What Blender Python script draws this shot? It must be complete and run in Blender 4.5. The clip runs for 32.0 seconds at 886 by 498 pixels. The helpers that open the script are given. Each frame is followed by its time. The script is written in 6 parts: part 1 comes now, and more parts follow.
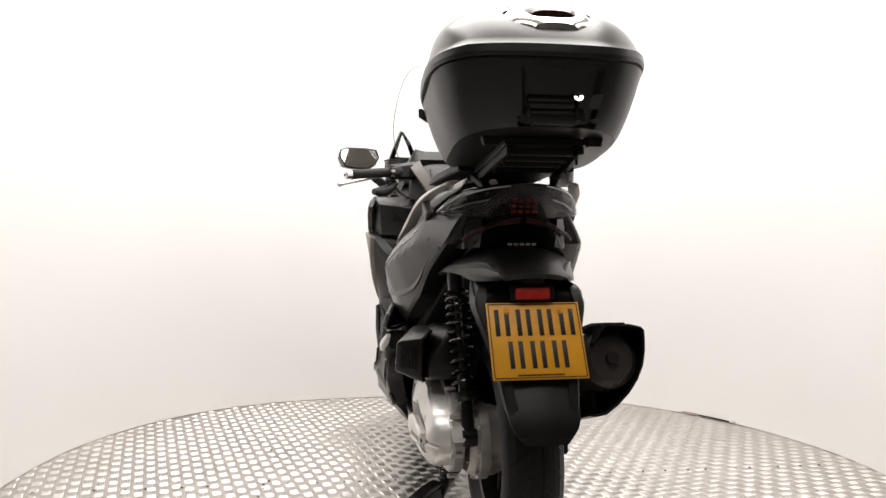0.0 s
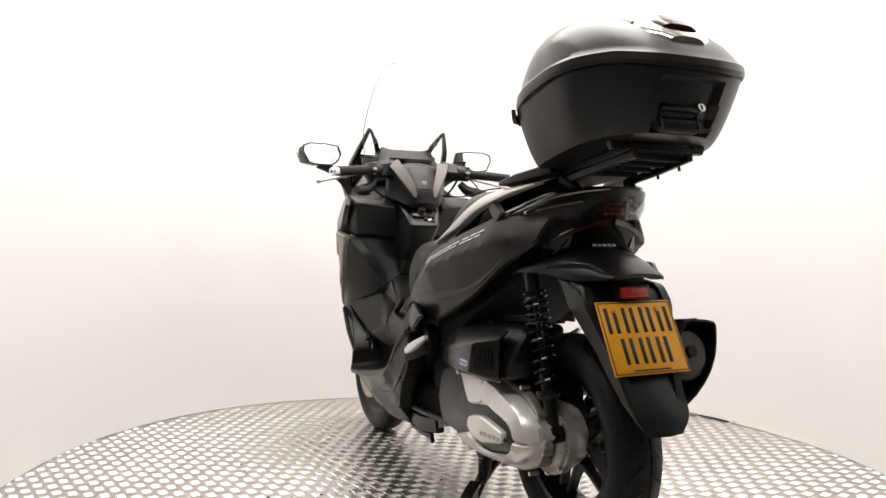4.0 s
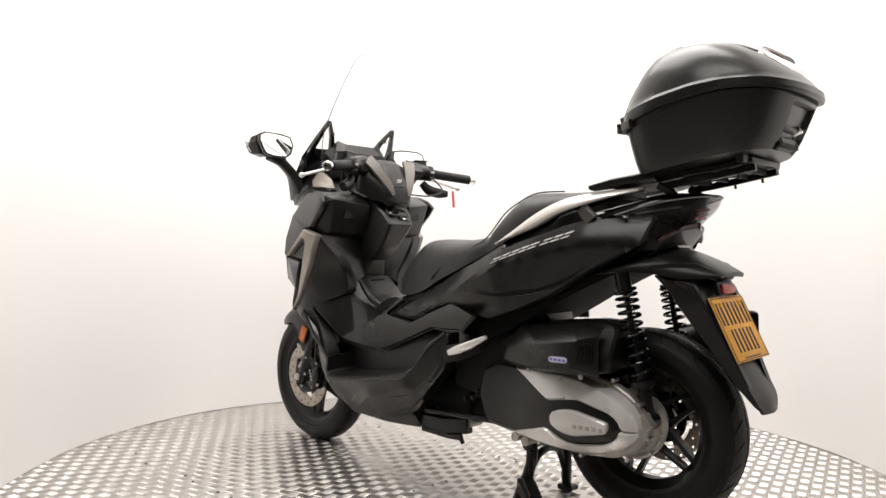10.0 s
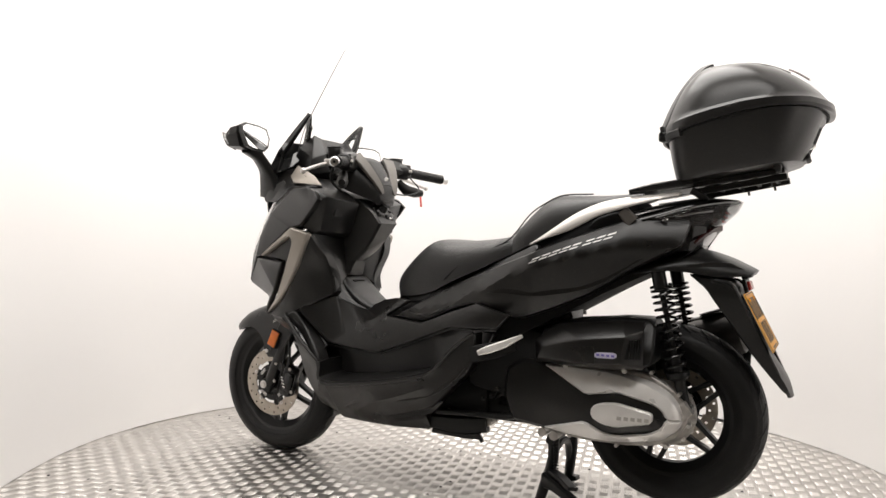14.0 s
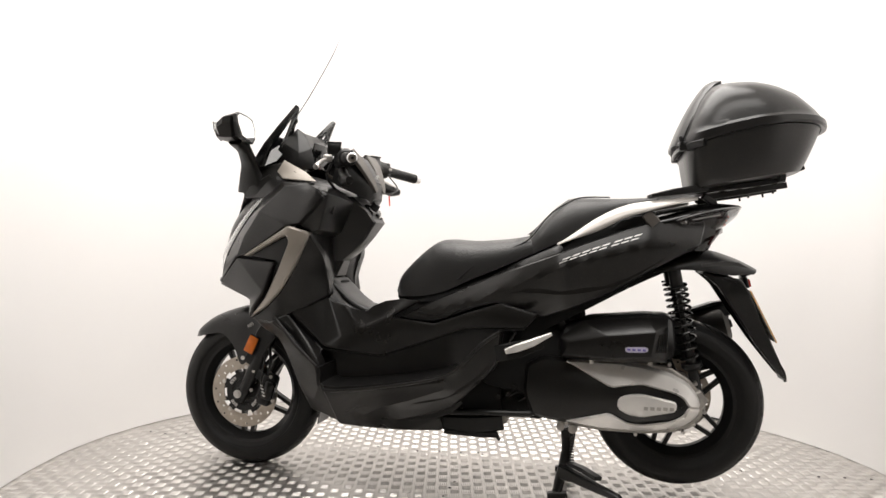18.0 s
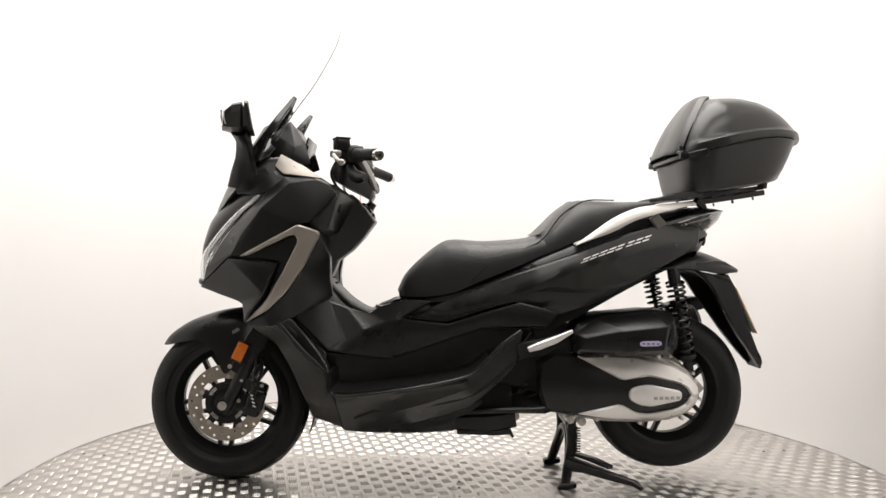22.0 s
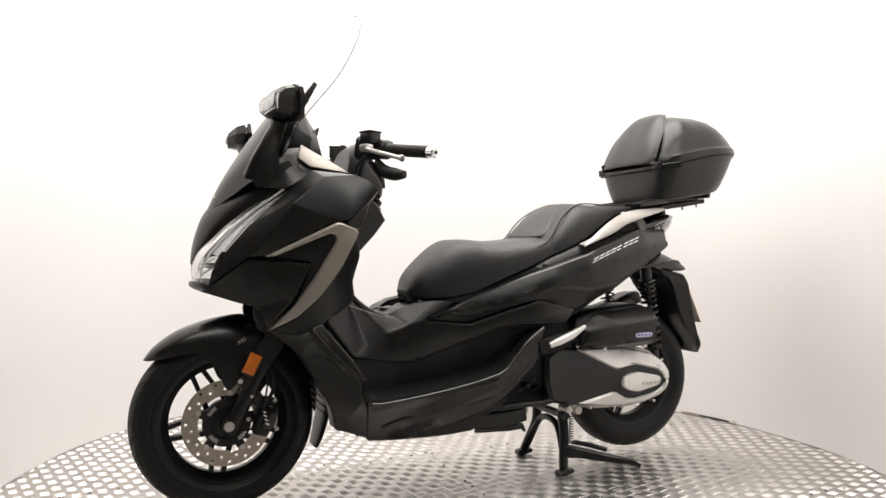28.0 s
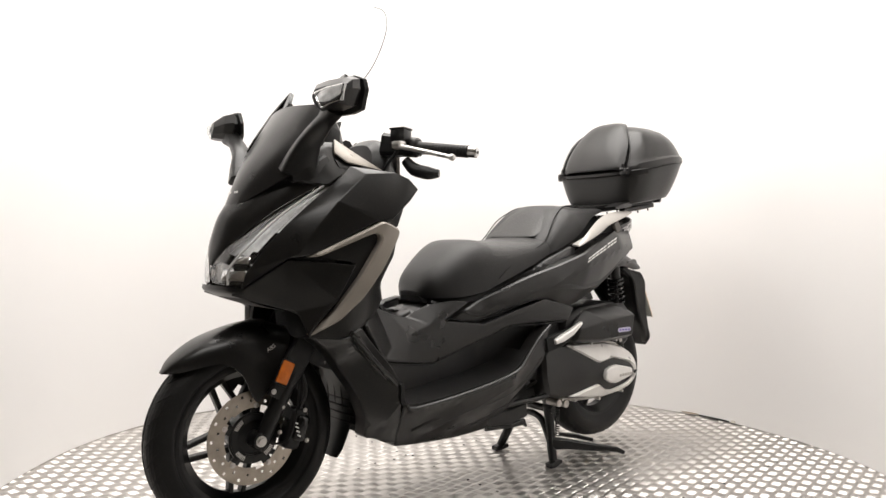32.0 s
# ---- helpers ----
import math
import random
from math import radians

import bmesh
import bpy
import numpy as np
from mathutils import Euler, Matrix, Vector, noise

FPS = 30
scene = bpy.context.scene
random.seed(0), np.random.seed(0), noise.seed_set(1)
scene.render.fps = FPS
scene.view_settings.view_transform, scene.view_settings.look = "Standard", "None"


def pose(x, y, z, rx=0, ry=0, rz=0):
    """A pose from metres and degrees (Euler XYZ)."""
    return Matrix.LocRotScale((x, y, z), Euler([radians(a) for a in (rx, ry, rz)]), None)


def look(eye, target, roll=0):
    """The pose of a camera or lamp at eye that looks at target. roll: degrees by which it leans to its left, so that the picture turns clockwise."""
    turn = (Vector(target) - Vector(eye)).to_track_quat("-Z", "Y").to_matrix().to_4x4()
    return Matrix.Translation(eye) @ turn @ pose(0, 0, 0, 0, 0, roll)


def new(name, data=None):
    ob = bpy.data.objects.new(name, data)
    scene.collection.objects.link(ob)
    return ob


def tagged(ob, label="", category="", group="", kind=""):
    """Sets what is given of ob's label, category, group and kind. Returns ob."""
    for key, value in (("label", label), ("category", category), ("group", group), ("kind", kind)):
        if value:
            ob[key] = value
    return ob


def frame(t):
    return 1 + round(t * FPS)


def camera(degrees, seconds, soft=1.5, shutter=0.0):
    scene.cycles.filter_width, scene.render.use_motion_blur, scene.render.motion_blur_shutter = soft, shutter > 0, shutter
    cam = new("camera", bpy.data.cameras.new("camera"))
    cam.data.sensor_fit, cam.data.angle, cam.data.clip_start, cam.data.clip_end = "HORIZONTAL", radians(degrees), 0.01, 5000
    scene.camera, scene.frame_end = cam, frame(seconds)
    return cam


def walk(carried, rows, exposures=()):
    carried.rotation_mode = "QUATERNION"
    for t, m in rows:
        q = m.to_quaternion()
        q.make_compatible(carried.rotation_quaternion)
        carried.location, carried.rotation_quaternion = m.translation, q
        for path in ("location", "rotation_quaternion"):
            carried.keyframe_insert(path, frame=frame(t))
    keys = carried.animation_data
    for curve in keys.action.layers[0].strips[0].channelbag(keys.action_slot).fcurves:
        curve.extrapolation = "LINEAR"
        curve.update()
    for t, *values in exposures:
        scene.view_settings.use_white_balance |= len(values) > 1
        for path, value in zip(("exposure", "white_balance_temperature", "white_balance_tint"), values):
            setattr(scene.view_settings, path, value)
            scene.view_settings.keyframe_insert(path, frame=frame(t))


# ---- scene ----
# ---- camera: it stands still, the turntable turns ----
cam = camera(62.924, 32.0, soft=1.5)
EYE = Vector((0.0, -2.5084, 0.7728))
AIM = look(EYE, EYE + Vector((-0.01759, 0.99983, 0.00584)), 0.3515)
walk(cam, [(0.0, AIM), (32.0, AIM)], [(0.0, 0.0), (32.0, 0.0)])

# ---- world and light ----
world = bpy.data.worlds.new("studio")
scene.world = world
world.use_nodes = True
world.node_tree.nodes["Background"].inputs[0].default_value = (1.0, 0.97, 0.94, 1)
world.node_tree.nodes["Background"].inputs[1].default_value = 0.25


def area_lamp(name, eye, target, sx, sy, watts, colour=(1.0, 0.965, 0.93)):
    lamp = bpy.data.lights.new(name, "AREA")
    lamp.shape, lamp.size, lamp.size_y = "RECTANGLE", sx, sy
    lamp.energy, lamp.color = watts, colour
    ob = new(name, lamp)
    ob.matrix_world = look(eye, target)
    return ob


area_lamp("ceiling_softbox_light", (0.0, 0.10, 2.96), (0.0, 0.10, 0.0), 2.2, 1.9, 91, (1.0, 0.967, 0.934))
# Fill lamp added to brighten the scooter's front and the backdrop; no source known.
area_lamp("front_fill_light", (0.0, -1.9, 2.92), (0.0, 0.5, 0.9), 2.4, 0.7, 36, (1.0, 0.967, 0.934))

# ---- materials ----
MATS = {}


def material(name, colour, rough=0.5, metal=0.0, vary=0.12, scale=18.0, bump=0.0, bump_scale=300.0, rough_vary=0.08,
             coat=0.0, dust=0.0, spec=0.5):
    """A surface with two scales of variation in colour and gloss, and fine relief."""
    m = bpy.data.materials.new(name)
    m.use_nodes = True
    nt = m.node_tree
    b = nt.nodes["Principled BSDF"]
    tc = nt.nodes.new("ShaderNodeTexCoord")
    n1 = nt.nodes.new("ShaderNodeTexNoise")
    n1.inputs["Scale"].default_value = scale
    n1.inputs["Detail"].default_value = 6
    nt.links.new(tc.outputs["Object"], n1.inputs["Vector"])
    r1 = nt.nodes.new("ShaderNodeValToRGB")
    lo = [max(0, c * (1 - vary)) for c in colour]
    hi = [min(1, c * (1 + vary)) for c in colour]
    r1.color_ramp.elements[0].color = (*lo, 1)
    r1.color_ramp.elements[1].color = (*hi, 1)
    r1.color_ramp.elements[0].position, r1.color_ramp.elements[1].position = 0.3, 0.7
    nt.links.new(n1.outputs["Fac"], r1.inputs["Fac"])
    last = r1.outputs["Color"]
    if dust:
        n3 = nt.nodes.new("ShaderNodeTexNoise")
        n3.inputs["Scale"].default_value = scale * 14
        n3.inputs["Detail"].default_value = 3
        nt.links.new(tc.outputs["Object"], n3.inputs["Vector"])
        rr = nt.nodes.new("ShaderNodeMapRange")
        rr.inputs["From Min"].default_value, rr.inputs["From Max"].default_value = 0.58, 0.75
        rr.inputs["To Max"].default_value = dust
        nt.links.new(n3.outputs["Fac"], rr.inputs["Value"])
        mx = nt.nodes.new("ShaderNodeMix")
        mx.data_type = "RGBA"
        mx.inputs["B"].default_value = (0.3, 0.28, 0.25, 1)
        nt.links.new(rr.outputs["Result"], mx.inputs["Factor"])
        nt.links.new(last, mx.inputs["A"])
        last = mx.outputs["Result"]
    nt.links.new(last, b.inputs["Base Color"])
    mr = nt.nodes.new("ShaderNodeMapRange")
    mr.inputs["To Min"].default_value = max(0.02, rough - rough_vary)
    mr.inputs["To Max"].default_value = min(1.0, rough + rough_vary)
    nt.links.new(n1.outputs["Fac"], mr.inputs["Value"])
    nt.links.new(mr.outputs["Result"], b.inputs["Roughness"])
    b.inputs["Metallic"].default_value = metal
    b.inputs["Specular IOR Level"].default_value = spec
    if coat:
        b.inputs["Coat Weight"].default_value = coat
        b.inputs["Coat Roughness"].default_value = 0.08
    if bump:
        n2 = nt.nodes.new("ShaderNodeTexNoise")
        n2.inputs["Scale"].default_value = bump_scale
        n2.inputs["Detail"].default_value = 3
        nt.links.new(tc.outputs["Object"], n2.inputs["Vector"])
        bp = nt.nodes.new("ShaderNodeBump")
        bp.inputs["Strength"].default_value = bump
        bp.inputs["Distance"].default_value = 0.002
        nt.links.new(n2.outputs["Fac"], bp.inputs["Height"])
        nt.links.new(bp.outputs["Normal"], b.inputs["Normal"])
    MATS[name] = m
    return m


def glass_material(name, colour, rough=0.02, alpha=None):
    m = bpy.data.materials.new(name)
    m.use_nodes = True
    b = m.node_tree.nodes["Principled BSDF"]
    b.inputs["Base Color"].default_value = (*colour, 1)
    b.inputs["Roughness"].default_value = rough
    b.inputs["Transmission Weight"].default_value = 1.0
    b.inputs["IOR"].default_value = 1.45
    if alpha is not None:
        b.inputs["Transmission Weight"].default_value = 0.0
        b.inputs["Alpha"].default_value = alpha
    MATS[name] = m
    return m


M_PAINT = material("matt_black_paint", (0.0085, 0.0079, 0.0074), 0.29, 0.08, 0.10, 9, 0.03, 900, 0.05, dust=0.03, spec=0.5)
M_BOXLID = material("satin_black_lid_paint", (0.013, 0.0125, 0.012), 0.30, 0.1, 0.10, 9, 0.03, 900, 0.05, dust=0.03, spec=0.55)
M_PLASTIC = material("black_plastic", (0.0065, 0.0062, 0.006), 0.36, 0.0, 0.15, 12, 0.12, 700, 0.06, dust=0.03, spec=0.4)
M_PLASTIC2 = material("fine_grey_black_plastic", (0.0095, 0.009, 0.0085), 0.33, 0.0, 0.12, 12, 0.10, 800, 0.06, dust=0.03)
M_GLOSS = material("gloss_black_plastic", (0.005, 0.005, 0.005), 0.12, 0.0, 0.1, 15, 0, 1, 0.03)
M_SEAT = material("black_seat_vinyl", (0.0125, 0.0122, 0.012), 0.45, 0.0, 0.14, 10, 0.6, 300, 0.06)
M_SEAT_GRAIN = material("grained_seat_vinyl", (0.020, 0.0195, 0.019), 0.38, 0.0, 0.2, 10, 1.0, 170, 0.08)
M_SILVER = material("silver_paint", (0.50, 0.475, 0.445), 0.34, 0.3, 0.05, 14, 0.02, 900, 0.04)
M_BRONZE = material("warm_grey_metallic_paint", (0.30, 0.27, 0.235), 0.38, 0.25, 0.07, 12, 0.03, 900, 0.05)
M_GREY_TRIM = material("dark_grey_metallic_paint", (0.115, 0.105, 0.095), 0.44, 0.2, 0.07, 12, 0.03, 900, 0.05)
M_ALU = material("brushed_aluminium", (0.62, 0.60, 0.58), 0.36, 1.0, 0.06, 30, 0.05, 500, 0.08)
M_CAST = material("cast_aluminium", (0.50, 0.475, 0.445), 0.45, 0.6, 0.25, 25, 0.25, 350, 0.1, dust=0.1)
M_CHROME = material("chrome", (0.74, 0.74, 0.74), 0.10, 1.0, 0.02, 10, 0, 1, 0.03)
M_STEEL = material("brake_disc_steel", (0.42, 0.375, 0.32), 0.34, 0.9, 0.12, 40, 0.08, 600, 0.1)
M_TYRE = material("tyre_rubber", (0.0085, 0.0082, 0.008), 0.48, 0.0, 0.2, 20, 0.15, 400, 0.06, dust=0.03, spec=0.3)
M_RIM = material("satin_black_alloy", (0.007, 0.007, 0.007), 0.36, 0.2, 0.15, 20, 0.03, 500, 0.05)
M_BLACK_METAL = material("black_painted_steel", (0.007, 0.007, 0.007), 0.32, 0.2, 0.2, 25, 0.05, 400, 0.08, dust=0.05)
# Near-black holds the shade of undersides, recesses and gaps; seams and rivets share it.
M_DARK = material("near_black_shade", (0.0035, 0.0035, 0.0035), 0.8, 0.0, 0.3, 15, 0.1, 300, 0.05)
M_EXHAUST = material("exhaust_paint", (0.055, 0.050, 0.046), 0.42, 0.4, 0.2, 16, 0.06, 400, 0.08)
M_ORANGE = material("orange_reflector", (0.62, 0.15, 0.012), 0.25, 0.0, 0.12, 60, 0.3, 900, 0.05)
M_RED = material("red_reflector", (0.45, 0.02, 0.012), 0.2, 0.0, 0.15, 60, 0.3, 900, 0.05)
M_RED_DARK = material("smoked_red_lens", (0.035, 0.005, 0.005), 0.15, 0.0, 0.2, 40, 0.1, 600, 0.05)
M_TAG = material("red_paper_tag", (0.75, 0.10, 0.08), 0.6, 0.0, 0.08, 40, 0.1, 400)
M_PLATE_BACK = material("grey_plate_back", (0.42, 0.42, 0.38), 0.5, 0.0, 0.08, 30)
M_SMOKED_BOWL = material("smoked_lamp_bowl", (0.012, 0.011, 0.011), 0.22, 0.3, 0.3, 60, 0.1, 200, 0.08)
M_YELLOW = material("yellow_reflective_plate", (0.82, 0.37, 0.012), 0.45, 0.0, 0.04, 30, 0.06, 900, 0.04)
M_INK = material("black_plate_ink", (0.012, 0.012, 0.012), 0.5, 0.0, 0.1, 30)
M_WHITE_INK = material("white_lettering", (0.72, 0.71, 0.69), 0.35, 0.2, 0.05, 60)
M_LABEL = material("violet_white_label", (0.55, 0.52, 0.66), 0.4, 0.0, 0.1, 90)
M_LABEL_INK = material("violet_label_ink", (0.16, 0.13, 0.42), 0.4, 0.0, 0.1, 90)
M_LAMP_INNER = material("headlamp_reflector", (0.86, 0.86, 0.86), 0.22, 0.25, 0.2, 60, 0.0, 200, 0.08)
M_WALL = material("white_studio_paint", (0.815, 0.802, 0.794), 0.62, 0.0, 0.012, 1.6, 0.05, 60, 0.04, spec=0.3)
M_CEIL = material("pale_ceiling_paint", (0.66, 0.62, 0.565), 0.8, 0.0, 0.02, 2.0, 0.05, 60, 0.04)
M_DARKROOM = material("taupe_studio_paint", (0.10, 0.092, 0.083), 0.75, 0.0, 0.1, 2.0, 0.05, 60, 0.04)
M_BEIGEWALL = material("beige_studio_paint", (0.46, 0.42, 0.37), 0.7, 0.0, 0.05, 2.0, 0.05, 60, 0.04)
M_SILVER_CASE = material("silver_lacquered_aluminium", (0.84, 0.82, 0.795), 0.29, 0.35, 0.05, 20, 0.05, 700, 0.05)
M_ROOMFLOOR = material("pale_painted_concrete", (0.45, 0.435, 0.41), 0.6, 0.0, 0.15, 3.0, 0.1, 80, 0.1)
M_PLATE = material("aluminium_tread_plate", (0.60, 0.577, 0.552), 0.34, 1.0, 0.10, 2.2, 0.10, 160, 0.10, dust=0.08)
M_TREAD = material("worn_tread_bars", (0.60, 0.577, 0.552), 0.32, 1.0, 0.08, 3.0, 0.05, 200, 0.08)
M_MIRROR = material("mirror_glass", (0.9, 0.9, 0.9), 0.02, 1.0, 0.0, 10, 0, 1, 0.0)
M_SCREEN = glass_material("clear_screen", (0.9, 0.9, 0.9), 0.03, 0.06)
M_SCREEN_EDGE = material("clear_screen_edge", (0.10, 0.10, 0.10), 0.3, 0.0, 0.05, 30)
M_TAIL_LENS = glass_material("clear_tail_lens", (0.03, 0.027, 0.027), 0.04, 0.30)
# Pale colour for the light caught by the tail lens edge.
M_LENS_GLINT = material("painted_lens_glint", (0.42, 0.42, 0.42), 0.15, 0.0, 0.1, 40, 0, 1, 0.03)
M_LENS = glass_material("clear_lamp_lens", (0.97, 0.97, 0.97), 0.02)


# ---- mesh helpers ----
def mesh_from(name, bm, mat, smooth=True, angle=32):
    me = bpy.data.meshes.new(name)
    bmesh.ops.remove_doubles(bm, verts=bm.verts, dist=1e-6)
    bmesh.ops.recalc_face_normals(bm, faces=bm.faces)
    bm.to_mesh(me)
    bm.free()
    for m in (mat if isinstance(mat, (list, tuple)) else [mat]):
        me.materials.append(m)
    if smooth:
        me.shade_smooth()
        me.set_sharp_from_angle(angle=radians(angle))
    return me


def second_material(ob, mat, test):
    """Gives the faces whose centre and normal pass the test another material."""
    ob.data.materials.append(mat)
    for f in ob.data.polygons:
        if test(f.center, f.normal):
            f.material_index = 1


def part(name, bm, mat, parent, label="", angle=32):
    ob = new(name, mesh_from(name, bm, mat, True, angle))
    ob.parent = parent
    if label:
        tagged(ob, label)
    return ob


def thing(name, label, category, kind=""):
    ob = new(name)
    ob.empty_display_size = 0.1
    return tagged(ob, label, category, kind=kind)


def interp(x, xs, ys):
    return float(np.interp(x, xs, ys))


def spline(pts, n):
    """Points along a Catmull-Rom curve through pts, n steps for each span."""
    P = [Vector(p) for p in pts]
    P = [P[0] * 2 - P[1]] + P + [P[-1] * 2 - P[-2]]
    out = []
    for i in range(1, len(P) - 2):
        for k in range(n):
            t = k / n
            a, b, c, d = P[i - 1], P[i], P[i + 1], P[i + 2]
            out.append(0.5 * (2 * b + (c - a) * t + (2 * a - 5 * b + 4 * c - d) * t * t + (3 * b - a - 3 * c + d) * t ** 3))
    out.append(P[-2])
    return out


def grid(bm, rows, close_u=False, close_v=False):
    """Faces over rows of points."""
    vs = [[bm.verts.new(p) for p in row] for row in rows]
    nr, nc = len(vs), len(vs[0])
    for i in range(nr if close_u else nr - 1):
        for j in range(nc if close_v else nc - 1):
            a, b = vs[i][j], vs[(i + 1) % nr][j]
            c, d = vs[(i + 1) % nr][(j + 1) % nc], vs[i][(j + 1) % nc]
            try:
                bm.faces.new((a, b, c, d))
            except ValueError:
                pass
    return vs


def sheet(rows, nu=4, nv=4, thick=0.004, bm=None):
    """A smooth sheet of that thickness through rows of control points."""
    own = bm or bmesh.new()
    dense = [spline(r, nv) for r in rows]
    cols = [spline([r[j] for r in dense], nu) for j in range(len(dense[0]))]
    vs = grid(own, [[cols[j][i] for j in range(len(cols))] for i in range(len(cols[0]))])
    if thick:
        faces = [f for f in own.faces]
        bmesh.ops.recalc_face_normals(own, faces=faces)
        bmesh.ops.solidify(own, geom=faces, thickness=thick)
    return own


def thin_plate(ctrl):
    """A smooth height y(x, z) through a few (x, z, y)."""
    C = np.array(ctrl, float)
    n = len(C)

    def U(r2):
        return 0.5 * r2 * np.log(r2 + 1e-9)
    d2 = ((C[:, None, :2] - C[None, :, :2]) ** 2).sum(-1)
    A = np.zeros((n + 3, n + 3))
    A[:n, :n] = U(d2) + np.eye(n) * 2e-4
    A[:n, n], A[:n, n + 1:] = 1, C[:, :2]
    A[n, :n], A[n + 1:, :n] = 1, C[:, :2].T
    w = np.linalg.solve(A, np.concatenate([C[:, 2], [0, 0, 0]]))

    def height(x, z):
        r2 = (C[:, 0] - x) ** 2 + (C[:, 1] - z) ** 2
        return float(U(r2) @ w[:n] + w[n] + w[n + 1] * x + w[n + 2] * z)
    return height


def inside(p, poly):
    x, z = p
    hit = False
    for (x1, z1), (x2, z2) in zip(poly, poly[1:] + poly[:1]):
        if (z1 > z) != (z2 > z) and x < (x2 - x1) * (z - z1) / (z2 - z1) + x1:
            hit = not hit
    return hit


def to_edge(p, poly):
    best = 9.0
    px, pz = p
    for (x1, z1), (x2, z2) in zip(poly, poly[1:] + poly[:1]):
        dx, dz = x2 - x1, z2 - z1
        t = max(0, min(1, ((px - x1) * dx + (pz - z1) * dz) / (dx * dx + dz * dz + 1e-12)))
        best = min(best, math.hypot(px - x1 - t * dx, pz - z1 - t * dz))
    return best


from mathutils.geometry import delaunay_2d_cdt


def near_line(p, line):
    """Distance of a point from an open line."""
    best = 9.0
    for (x1, z1), (x2, z2) in zip(line, line[1:]):
        dx, dz = x2 - x1, z2 - z1
        t = max(0, min(1, ((p[0] - x1) * dx + (p[1] - z1) * dz) / (dx * dx + dz * dz + 1e-12)))
        best = min(best, math.hypot(p[0] - x1 - t * dx, p[1] - z1 - t * dz))
    return best


def panel(outline, height, thick=0.02, side=1, step=0.02, edge=0.004, round_corners=1, bm=None, lip=0.004, ridges=()):
    """A body panel: its outline seen from the side, y = height(x, z), rounded at the edge, thick towards the inside.
    ridges: sharp folds (line, height, width)."""
    bm = bm or bmesh.new()
    plain = height
    if ridges:
        def height(x, z):
            y = plain(x, z)
            for line, h, w in ridges:
                y += h * max(0.0, 1 - near_line((x, z), line) / w)
            return y
    folds = []
    for line, _, _ in ridges:
        for a, b in zip(line, line[1:]):
            n = max(1, int(math.dist(a, b) / (step * 0.8)))
            folds += [(a[0] + (b[0] - a[0]) * k / n, a[1] + (b[1] - a[1]) * k / n) for k in range(n)]
        folds.append(line[-1])
    pts = [tuple(p) for p in outline]
    for _ in range(round_corners):
        cut = []
        for a, b in zip(pts, pts[1:] + pts[:1]):
            L = math.dist(a, b)
            k = min(0.25, 0.008 / max(L, 1e-6))
            cut += [(a[0] + (b[0] - a[0]) * k, a[1] + (b[1] - a[1]) * k), (b[0] + (a[0] - b[0]) * k, b[1] + (a[1] - b[1]) * k)]
        pts = cut
    ring = []
    for a, b in zip(pts, pts[1:] + pts[:1]):
        n = max(1, int(math.dist(a, b) / step))
        ring += [(a[0] + (b[0] - a[0]) * k / n, a[1] + (b[1] - a[1]) * k / n) for k in range(n)]
    area = sum(a[0] * b[1] - b[0] * a[1] for a, b in zip(ring, ring[1:] + ring[:1]))
    sg = 1 if area > 0 else -1
    inner = []
    n = len(ring)
    for i in range(n):
        a, b = ring[i - 1], ring[(i + 1) % n]
        dx, dz = b[0] - a[0], b[1] - a[1]
        L = math.hypot(dx, dz) or 1
        q = (ring[i][0] - sg * dz / L * edge, ring[i][1] + sg * dx / L * edge)
        if inside(q, ring) and to_edge(q, ring) > edge * 0.6:
            inner.append(q)
    xs, zs = [p[0] for p in ring], [p[1] for p in ring]
    x = min(xs) + step * 0.5
    row = 0
    while x < max(xs):
        z = min(zs) + step * (0.5 if row % 2 else 0.15)
        while z < max(zs):
            if inside((x, z), ring) and to_edge((x, z), ring) > edge + step * 0.4 and all(math.dist((x, z), q) > step * 0.6 for q in folds):
                inner.append((x, z))
            z += step
        x += step * 0.9
        row += 1
    inner += [q for q in folds if inside(q, ring) and to_edge(q, ring) > edge * 1.5]
    allp = [Vector(p) for p in ring + inner]
    vo, _, fo, vi, _, _ = delaunay_2d_cdt(allp, [], [list(range(n))], 1, 1e-6)
    rim = [any(k < n for k in o) for o in vi]
    outer = [bm.verts.new((v.x, side * (height(v.x, v.y) - (lip if rim[i] else 0)), v.y)) for i, v in enumerate(vo)]
    back = [bm.verts.new((v.co.x, v.co.y - side * thick, v.co.z)) for v in outer]
    count = {}
    for f in fo:
        bm.faces.new([outer[i] for i in f])
        bm.faces.new([back[i] for i in reversed(f)])
        for a, b in zip(f, list(f[1:]) + [f[0]]):
            count[(a, b)] = True
    for a, b in list(count):
        if (b, a) not in count:
            bm.faces.new((outer[a], back[a], back[b], outer[b]))
    return bm


def facets(points, faces, side=1, thick=0.008, bevel=0.004):
    """A moulded part with flat faces and softly broken edges. points: name -> (x, y, z)."""
    bm = bmesh.new()
    v = {k: bm.verts.new((p[0], side * p[1], p[2])) for k, p in points.items()}
    for f in faces:
        bm.faces.new([v[k] for k in f.split()])
    bmesh.ops.recalc_face_normals(bm, faces=bm.faces)
    bmesh.ops.solidify(bm, geom=bm.faces[:], thickness=thick)
    bmesh.ops.recalc_face_normals(bm, faces=bm.faces)
    if bevel:
        sharp = [e for e in bm.edges if len(e.link_faces) == 2 and e.calc_face_angle() > 0.25]
        bmesh.ops.bevel(bm, geom=sharp, offset=bevel, segments=2, affect="EDGES", profile=0.5, clamp_overlap=True)
    return bm


